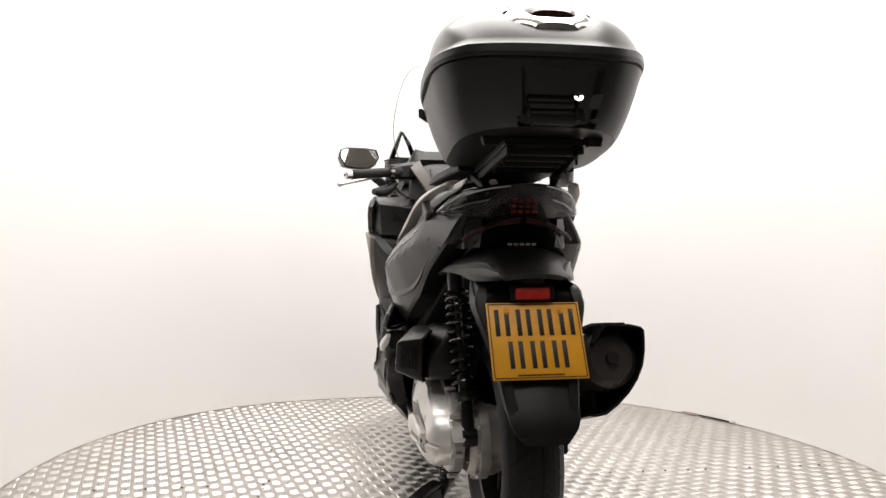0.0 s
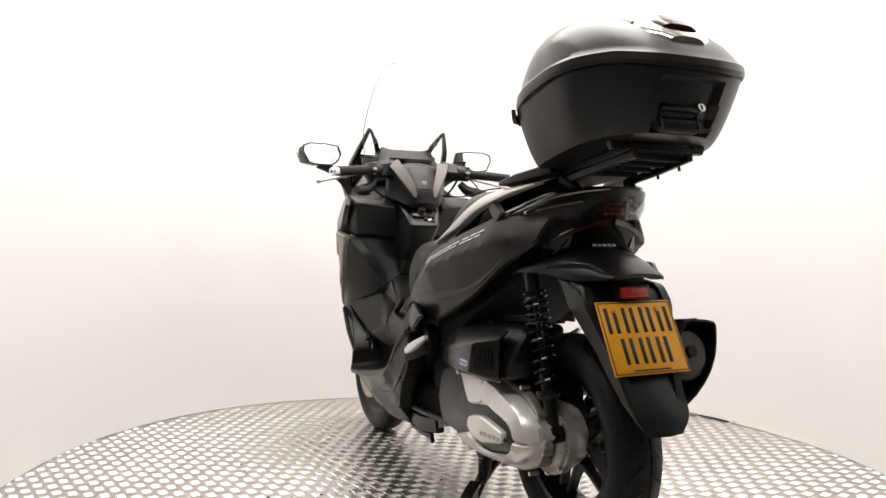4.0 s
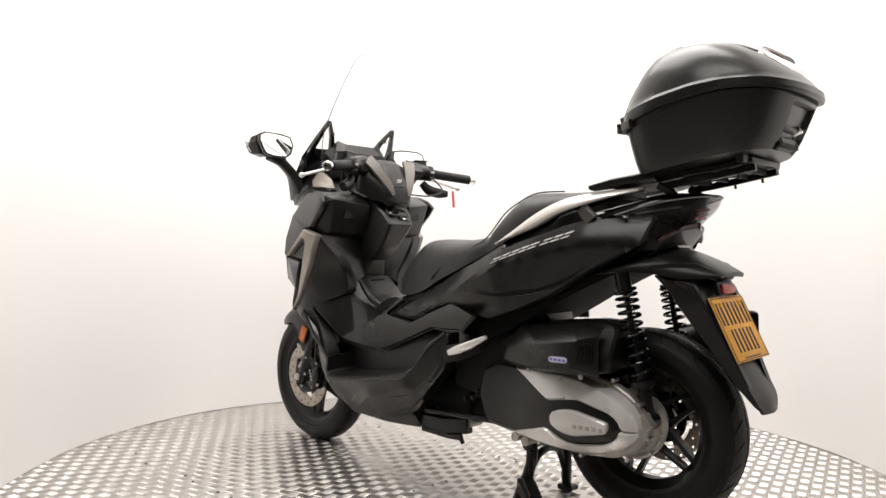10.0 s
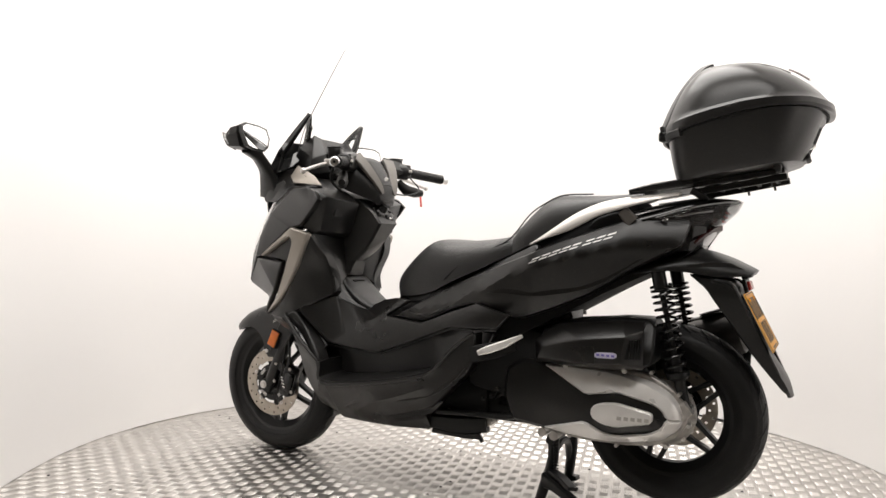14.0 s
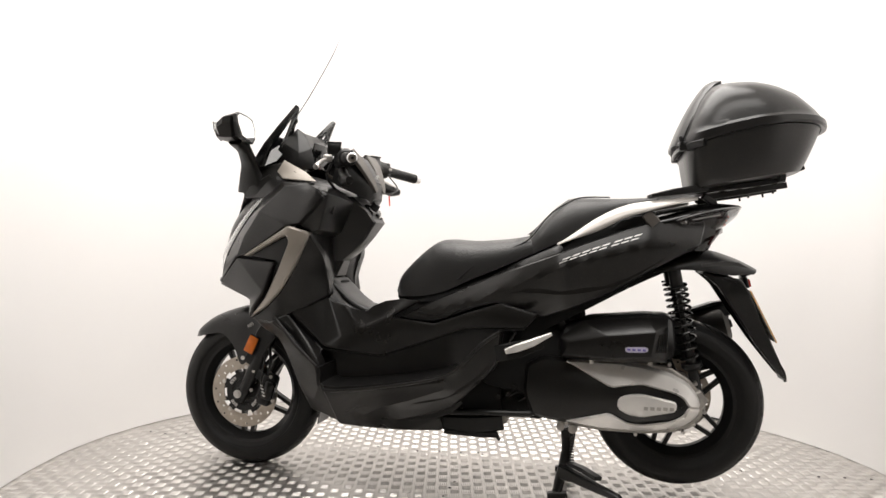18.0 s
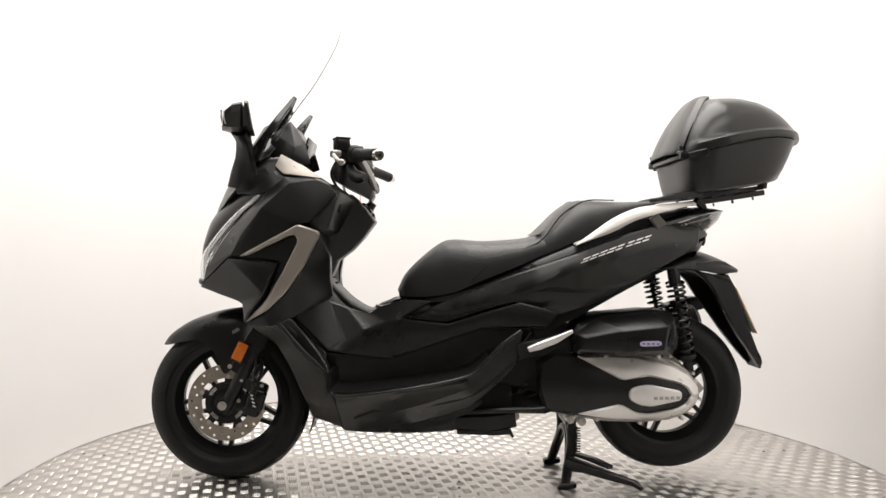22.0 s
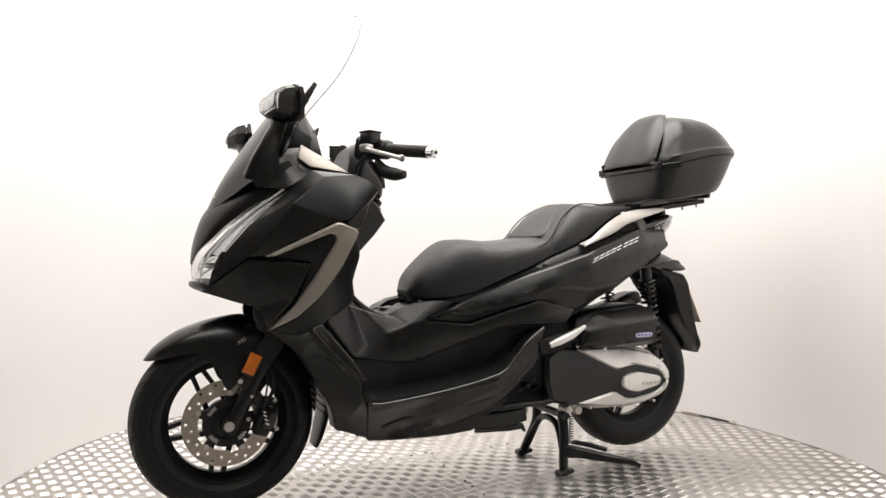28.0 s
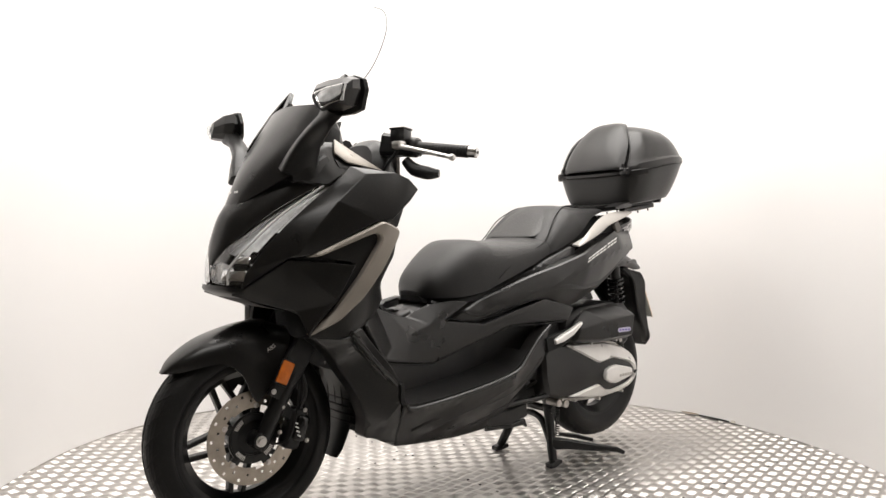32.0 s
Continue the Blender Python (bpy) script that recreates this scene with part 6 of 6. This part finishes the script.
    tag = part("key_tag", strip([(0.370, -0.384, 1.030), (0.369, -0.386, 0.995), (0.367, -0.387, 0.962)], 0.014, [0.002, 0.002, 0.002]), M_TAG, bike, "red paper tag hung from the right bar")
    part("tag_string", tube([(0.375, -0.33, 1.06), (0.372, -0.37, 1.045), (0.370, -0.384, 1.030)], 0.001, 5, steps=3), M_WHITE_INK, tag)
    # mirrors
    c = -0.0365
    for s in (1, -1):
        arm = part("mirror_arm", strip([(0.692, s * 0.165 - 0.010, 0.985), (0.686, s * 0.190 - 0.014, 1.030), (0.678, s * 0.222 - 0.018, 1.074), (0.668, s * 0.284 - 0.024, 1.118), (0.668, s * 0.336 - 0.030, 1.150)], [0.05, 0.04, 0.034, 0.034, 0.06], [0.100, 0.080, 0.056, 0.042, 0.046], steps=3, axis=(0.1, 1, 0)), M_PLASTIC, bike, "black mirror stalk", 80)
        part("stalk_base", strip([(0.71, s * 0.160, 0.975), (0.66, s * 0.176, 0.990), (0.61, s * 0.166, 1.025)], 0.03, [0.03, 0.05, 0.04], steps=3), M_PLASTIC2, arm)
        # bezel plate, a notch behind it, then the bucket that narrows to the indicator
        rows = []
        for dx, su, sv, dy, dz, lean in ((0.0, 1.0, 1.0, 0, 0, 0.17), (0.001, 1.06, 1.08, 0, 0, 0.17), (0.012, 1.05, 1.08, 0, 0, 0.17), (0.014, 0.84, 0.80, 0, 0, 0.1), (0.024, 0.84, 0.80, 0.002, 0, 0),
                                         (0.028, 0.98, 1.0, 0.004, 0, -0.06), (0.054, 0.92, 0.90, 0.016, -0.003, -0.1), (0.076, 0.66, 0.58, 0.032, -0.012, -0.1)):
            ring = []
            for u, v in ((-1.0, 0.15), (-0.86, 0.86), (-0.3, 1.0), (0.62, 0.98), (0.96, 0.72), (1.0, 0.15), (0.72, -0.85), (0.3, -1.0), (-0.45, -1.0), (-0.8, -0.6)):
                z = 0.043 * v * sv + dz
                ring.append((0.632 - 0.014 * u + dx + lean * z, c + s * (0.3435 + dy + 0.081 * u * su), 1.178 + z))
            rows.append(ring)
        bm = bmesh.new()
        vs = grid(bm, rows, close_v=True)
        bm.faces.new(vs[-1])
        house = part("mirror_housing", bm, M_PLASTIC2, arm, "black faceted mirror housing", 20)
        bm = bmesh.new()
        a = [bm.verts.new(q) for q in rows[0]]
        cy, cz = s * 0.3435 + c, 1.178
        for v in a:
            v.co.y = cy + (v.co.y - cy) * 0.96
            v.co.z = cz + (v.co.z - cz) * 0.94
            v.co.x -= 0.0005
        bm.faces.new(a)
        bmesh.ops.solidify(bm, geom=bm.faces[:], thickness=0.003)
        part("mirror_glass", bm, M_MIRROR, arm, "silvered mirror glass", 20)
        lamp = [[(0.722, 0.338, 1.177), (0.714, 0.384, 1.184), (0.698, 0.436, 1.187)], [(0.724, 0.350, 1.156), (0.717, 0.386, 1.162), (0.700, 0.430, 1.168)], [(0.715, 0.360, 1.138), (0.709, 0.388, 1.144), (0.697, 0.422, 1.150)]]
        ind = part("mirror_indicator", sheet([[(x + 0.002, c + s * y, z) for x, y, z in r] for r in lamp], 3, 3, 0.004), M_LENS, arm, "clear indicator lens in the mirror")
        ind.visible_shadow = False
        part("indicator_bowl", sheet([[(x - 0.006, c + s * y, z) for x, y, z in r] for r in lamp], 2, 2, 0.003), M_LAMP_INNER, arm, "bright indicator reflector")
        loop = [lamp[0][0], lamp[0][1], lamp[0][2], lamp[2][2], lamp[2][1], lamp[2][0], lamp[0][0]]
        part("lens_rim", tube([(x + 0.001, c + s * y, z) for x, y, z in loop], 0.0022, 6), M_CHROME, arm, "bright rim of the indicator")


def ring_plan(a_f, a_r, b, xc, n=64, pf=3.6, pr=2.3, ps=3.0):
    """A plan outline: squarer in front, rounder behind."""
    pts = []
    for k in range(n):
        t = k * 2 * math.pi / n
        c, s_ = math.cos(t), math.sin(t)
        p = pf if c > 0 else pr
        a = a_f if c > 0 else a_r
        pts.append((xc + a * abs(c) ** (2 / p) * (1 if c > 0 else -1), b * abs(s_) ** (2 / max(p, ps)) * (1 if s_ > 0 else -1)))
    return pts


LID_V = [0.0, 0.05, 0.15, 0.20, 0.35, 0.50, 0.65, 0.80, 0.92, 0.98, 1.0]
LID_SIDE = [1.0, 1.012, 1.008, 0.978, 0.955, 0.925, 0.875, 0.775, 0.60, 0.42, 0.26]
LID_FRONT = [1.0, 1.01, 1.0, 0.98, 0.90, 0.80, 0.69, 0.55, 0.41, 0.29, 0.18]
LID_REAR = [1.0, 1.010, 1.000, 0.965, 0.895, 0.81, 0.70, 0.565, 0.40, 0.27, 0.16]
BOX_X, LID_X, LID_TOP = -0.922, -0.880, 1.303


def seam(x):
    """Height of the joint between the lid and the shell of the top box."""
    return interp(x, [-1.18, -1.10, -1.02, -0.944, -0.862, -0.78, -0.70], [1.142, 1.156, 1.155, 1.146, 1.128, 1.106, 1.082])


def lid_line(v, front):
    """A point (x, z) on the lid's middle line, ahead or behind."""
    x = BOX_X + (0.206 if front else -0.232)
    sc = interp(v, LID_V, LID_FRONT if front else LID_REAR)
    return LID_X + (x - LID_X) * sc, seam(x) * (1 - v) + LID_TOP * v


def build_top_box():
    box = thing("top_box", "matt black plastic top box with a domed lid on the carrier", "top box")
    XC = BOX_X

    def floor_z(x):
        return 0.976 + 0.165 * (-0.80 - x)
    bm = bmesh.new()
    rows = []
    for v in (0.0, 0.03, 0.10, 0.16, 0.3, 0.5, 0.7, 0.86, 0.90, 0.97, 1.0):
        e = v ** 0.62
        af, ar, b = 0.160 + 0.024 * e, 0.150 + 0.062 * e, 0.168 + 0.060 * e
        if v == 0.0:
            af, ar, b = af - 0.012, ar - 0.012, b - 0.012
        row = []
        for x, y in ring_plan(af, ar, b, XC, 128, 4.4, 2.5, 3.0):
            z0, z1 = floor_z(x), seam(x) - 0.004
            if x < XC and -0.090 < y < 0.062 and 0.09 < v < 0.89:
                x += 0.016
            row.append((x, y, z0 + (z1 - z0) * v))
        rows.append(row)
    vs = grid(bm, rows, close_v=True)
    bm.faces.new(vs[0])
    bm.faces.new(vs[-1])
    base = part("base_shell", bm, M_PLASTIC2, box, "matt black lower shell with a recess at the lock", 28)
    # lid with an overhanging lip and a crease above it
    bm = bmesh.new()
    rows = []
    edges = []
    for v in LID_V[:4] + [0.26] + LID_V[4:]:
        sy = interp(v, LID_V, LID_SIDE)
        w = min(interp(v, [0, 0.3, 0.55, 0.78, 0.92, 1.0], [0.172, 0.168, 0.156, 0.128, 0.100, 0.05]), 0.6 * 0.234 * sy / 0.8)
        deep = interp(v, [0, 0.09, 0.16, 0.9, 1.0], [0.0, 0.002, 0.022, 0.024, 0.004])
        tw = math.asin((w / (0.234 * sy)) ** (3.3 / 2))

        def on_lid(t, inset):
            c, q = math.cos(t), math.sin(t)
            pw = 3.3 if c > 0 else 2.15
            x = XC + (0.206 if c > 0 else 0.232) * abs(c) ** (2 / pw) * (1 if c > 0 else -1)
            y = 0.234 * abs(q) ** (2 / max(pw, 2.7)) * (1 if q > 0 else -1)
            k = interp(x, [XC - 0.232, XC - 0.06, XC + 0.10, XC + 0.206], [0, 0.25, 0.75, 1])
            sx = interp(v, LID_V, LID_FRONT) * k + interp(v, LID_V, LID_REAR) * (1 - k)
            return (LID_X + (x - LID_X) * sx - inset, y * sy, seam(x) * (1 - v) + LID_TOP * v - inset * 0.3)
        row = [on_lid(tw + (2 * math.pi - 2 * tw) * k / 84, 0.0) for k in range(85)]
        row += [on_lid(-tw + 2 * tw * k / 14, deep) for k in range(15)]
        edges.append((row[0], row[84]))
        rows.append(row)
    vs = grid(bm, rows, close_v=True)
    bm.faces.new(vs[-1])
    bm.faces.new(vs[0])
    lid = part("lid", bm, M_BOXLID, box, "satin black domed lid", 26)
    part("lid_seal", tube([(x, y, seam(x) - 0.003) for x, y in ring_plan(0.196, 0.216, 0.228, XC, 48, 3.3, 1.9, 2.7)] + [(XC + 0.196, 0.0, seam(XC + 0.196) - 0.003)], 0.004, 6), M_DARK, lid)
    # gloss centre panel and bright cap with a dark window at the rear
    st = []
    for v, front, w in ((0.86, True, 0.060), (0.97, True, 0.076), (1.0, False, 0.086), (0.95, False, 0.094), (0.86, False, 0.098), (0.74, False, 0.094)):
        x, z = lid_line(v, front)
        st.append((x, z + 0.006, x, z - 0.012, w))
    part("lid_centre_panel", arch(st, 4, 8, 3.6), M_GLOSS, lid, "gloss black centre panel on the lid")
    st = []
    for v, w in ((0.96, 0.050), (0.87, 0.080), (0.72, 0.092), (0.55, 0.084), (0.42, 0.050)):
        x, z = lid_line(v, False)
        st.append((x - 0.004, z + 0.010, x + 0.004, z - 0.016, w))
    em = part("lid_emblem", arch(st, 4, 9, 2.8), M_CHROME, lid, "bright silvered cap at the rear of the lid")
    st = []
    for v, w in ((0.80, 0.044), (0.69, 0.060), (0.58, 0.050)):
        x, z = lid_line(v, False)
        st.append((x - 0.009, z + 0.0165, x, z - 0.008, w))
    part("emblem_window", arch(st, 3, 7, 3.0), M_RED_DARK, em, "dark red window in the cap")
    # padded front of the lid, standing in the channel
    rows = []
    for v, w, dz in ((0.10, 0.148, 0), (0.16, 0.154, 0), (0.38, 0.152, 0.002), (0.6, 0.142, 0.006), (0.8, 0.118, 0.010), (0.93, 0.094, 0.014), (0.985, 0.074, 0.015)):
        x, z = lid_line(v, True)
        rows.append([(x + 0.010 - 0.026 * abs(k) ** 5, w * k, z + 0.002 + dz - 0.006 * abs(k) ** 5) for k in (-1, -0.93, -0.8, -0.45, 0, 0.45, 0.8, 0.93, 1)])
    part("front_pad", sheet(rows, 3, 3, 0.024), M_PLASTIC2, lid, "rounded backrest pad on the lid", 50)
    for s in (1, -1):
        rib = [e[0 if s > 0 else 1] for e in edges[1:-2]]
        part("lid_edge", tube([(x - 0.001, y, z) for x, y, z in rib], 0.0032, 8), M_BOXLID, lid, "raised satin edge beside the pad")
        h = part("lid_hinge", block((0.024, 0.040, 0.026), pose(-0.736, s * 0.158, 1.100, 0, 0, s * -9), 0.005), M_PLASTIC, box, "black hinge block")
        part("hinge_pin", tube([(-0.724, s * 0.142, 1.109), (-0.731, s * 0.180, 1.107)], 0.006, 10), M_BLACK_METAL, h)
        part("hinge_ear", block((0.012, 0.010, 0.034), pose(-0.730, s * 0.154, 1.116, 0, 12, 0), 0.003), M_PLASTIC, h)
        part("hinge_arm", strip([(-0.747, s * 0.182, 1.094), (-0.760, s * 0.206, 1.097), (-0.79, s * 0.226, 1.102)], 0.010, 0.022), M_PLASTIC, h)
        part("box_foot", strip([(-1.005, s * 0.11, 1.045), (-1.02, s * 0.11, 1.01), (-1.022, s * 0.11, 0.995)], [0.04, 0.04, 0.03], [0.02, 0.02, 0.014]), M_PLASTIC, base)
    # lock in the recess
    rec = part("lock_plate", block((0.012, 0.135, 0.100), pose(-1.070, 0.0, 1.078, 0, 24, 0), 0.004), M_DARK, base, "dark lock plate")
    part("release_lever", tube([(-1.072, 0.045, 1.046), (-1.072, -0.045, 1.046)], 0.020, 18), M_PLASTIC, rec, "black release lever barrel")
    part("lever_shelf", block((0.026, 0.11, 0.012), pose(-1.088, 0.0, 1.076, 0, 20, 0), 0.004), M_PLASTIC, rec)
    part("lever_cheek", block((0.026, 0.010, 0.05), pose(-1.077, 0.05, 1.055, 0, 20, 0), 0.003), M_PLASTIC, rec)
    part("lever_cheek", block((0.026, 0.010, 0.05), pose(-1.077, -0.05, 1.055, 0, 20, 0), 0.003), M_PLASTIC, rec)
    part("lock_barrel", tube([(-1.086, -0.048, 1.076), (-1.104, -0.048, 1.083)], 0.010, 14), M_CHROME, rec, "bright lock barrel")
    part("lock_slot", block((0.002, 0.002, 0.010), pose(-1.1045, -0.048, 1.083, 0, 20, 0), 0), M_DARK, rec)
    return box


def build_carrier(bike):
    car = part("carrier_plate", strip([(-0.66, 0, 0.958), (-0.80, 0, 0.972), (-0.95, 0, 0.990), (-1.035, 0, 1.003)], [0.16, 0.20, 0.18, 0.17], [0.012, 0.018, 0.016, 0.014]), M_PLASTIC, bike, "black plastic luggage carrier")
    for s in (1, -1):
        part("carrier_rail", strip([(-0.80, s * 0.09, 0.950), (-0.93, s * 0.085, 0.968), (-1.04, s * 0.075, 0.986)], 0.014, 0.018), M_PLASTIC, car)
        for x, z in ((-0.93, 0.958), (-1.0, 0.970)):
            part("carrier_pin", rod((x, s * 0.08, z), (x - 0.002, s * 0.08, z - 0.010), 0.0035, 8), M_BLACK_METAL, car)
        part("carrier_strut", strip([(-0.80, s * 0.10, 0.955), (-0.83, s * 0.085, 0.935), (-0.84, s * 0.07, 0.915)], 0.02, 0.02), M_PLASTIC, car)
    for k in range(4):
        part("carrier_rib", block((0.012, 0.15, 0.018), pose(-0.86 - k * 0.05, 0, 0.968 + k * 0.006, 0, 8, 0), 0.003), M_DARK, car)
    part("clamp_bolt", bolt((-0.82, 0.06, 0.935), 0.008, (-1, 0.2, 0), 0.01), M_ALU, car)


build_studio()
TABLE = build_turntable()
BIKE = thing("motor_scooter", "matt black maxi scooter with silver trim on its centre stand", "scooter")
build_front_end(BIKE)
build_fairing(BIKE)
build_inner_shield(BIKE)
build_body(BIKE)
build_tail(BIKE)
build_engine(BIKE)
build_bars(BIKE)
build_carrier(BIKE)
BOX = build_top_box()


def motions():
    """The turntable turns by nearly 3.75 degrees a second and carries the scooter and its box."""
    def heading(t):
        s = (t - 16) / 16
        return math.degrees(2.79149 + 1.0328 * s + 0.00289 * s * s + 0.01577 * s ** 3)
    times = [2.0 * k for k in range(17)]
    walk(TABLE, [(t, pose(0, 0, 0, 0, 0, heading(t))) for t in times])
    for ob in (BIKE, BOX):
        walk(ob, [(t, pose(0, 0, 0, 0, 0, heading(t)) @ pose(-0.001, -0.010, 0, -0.5)) for t in times])


motions()
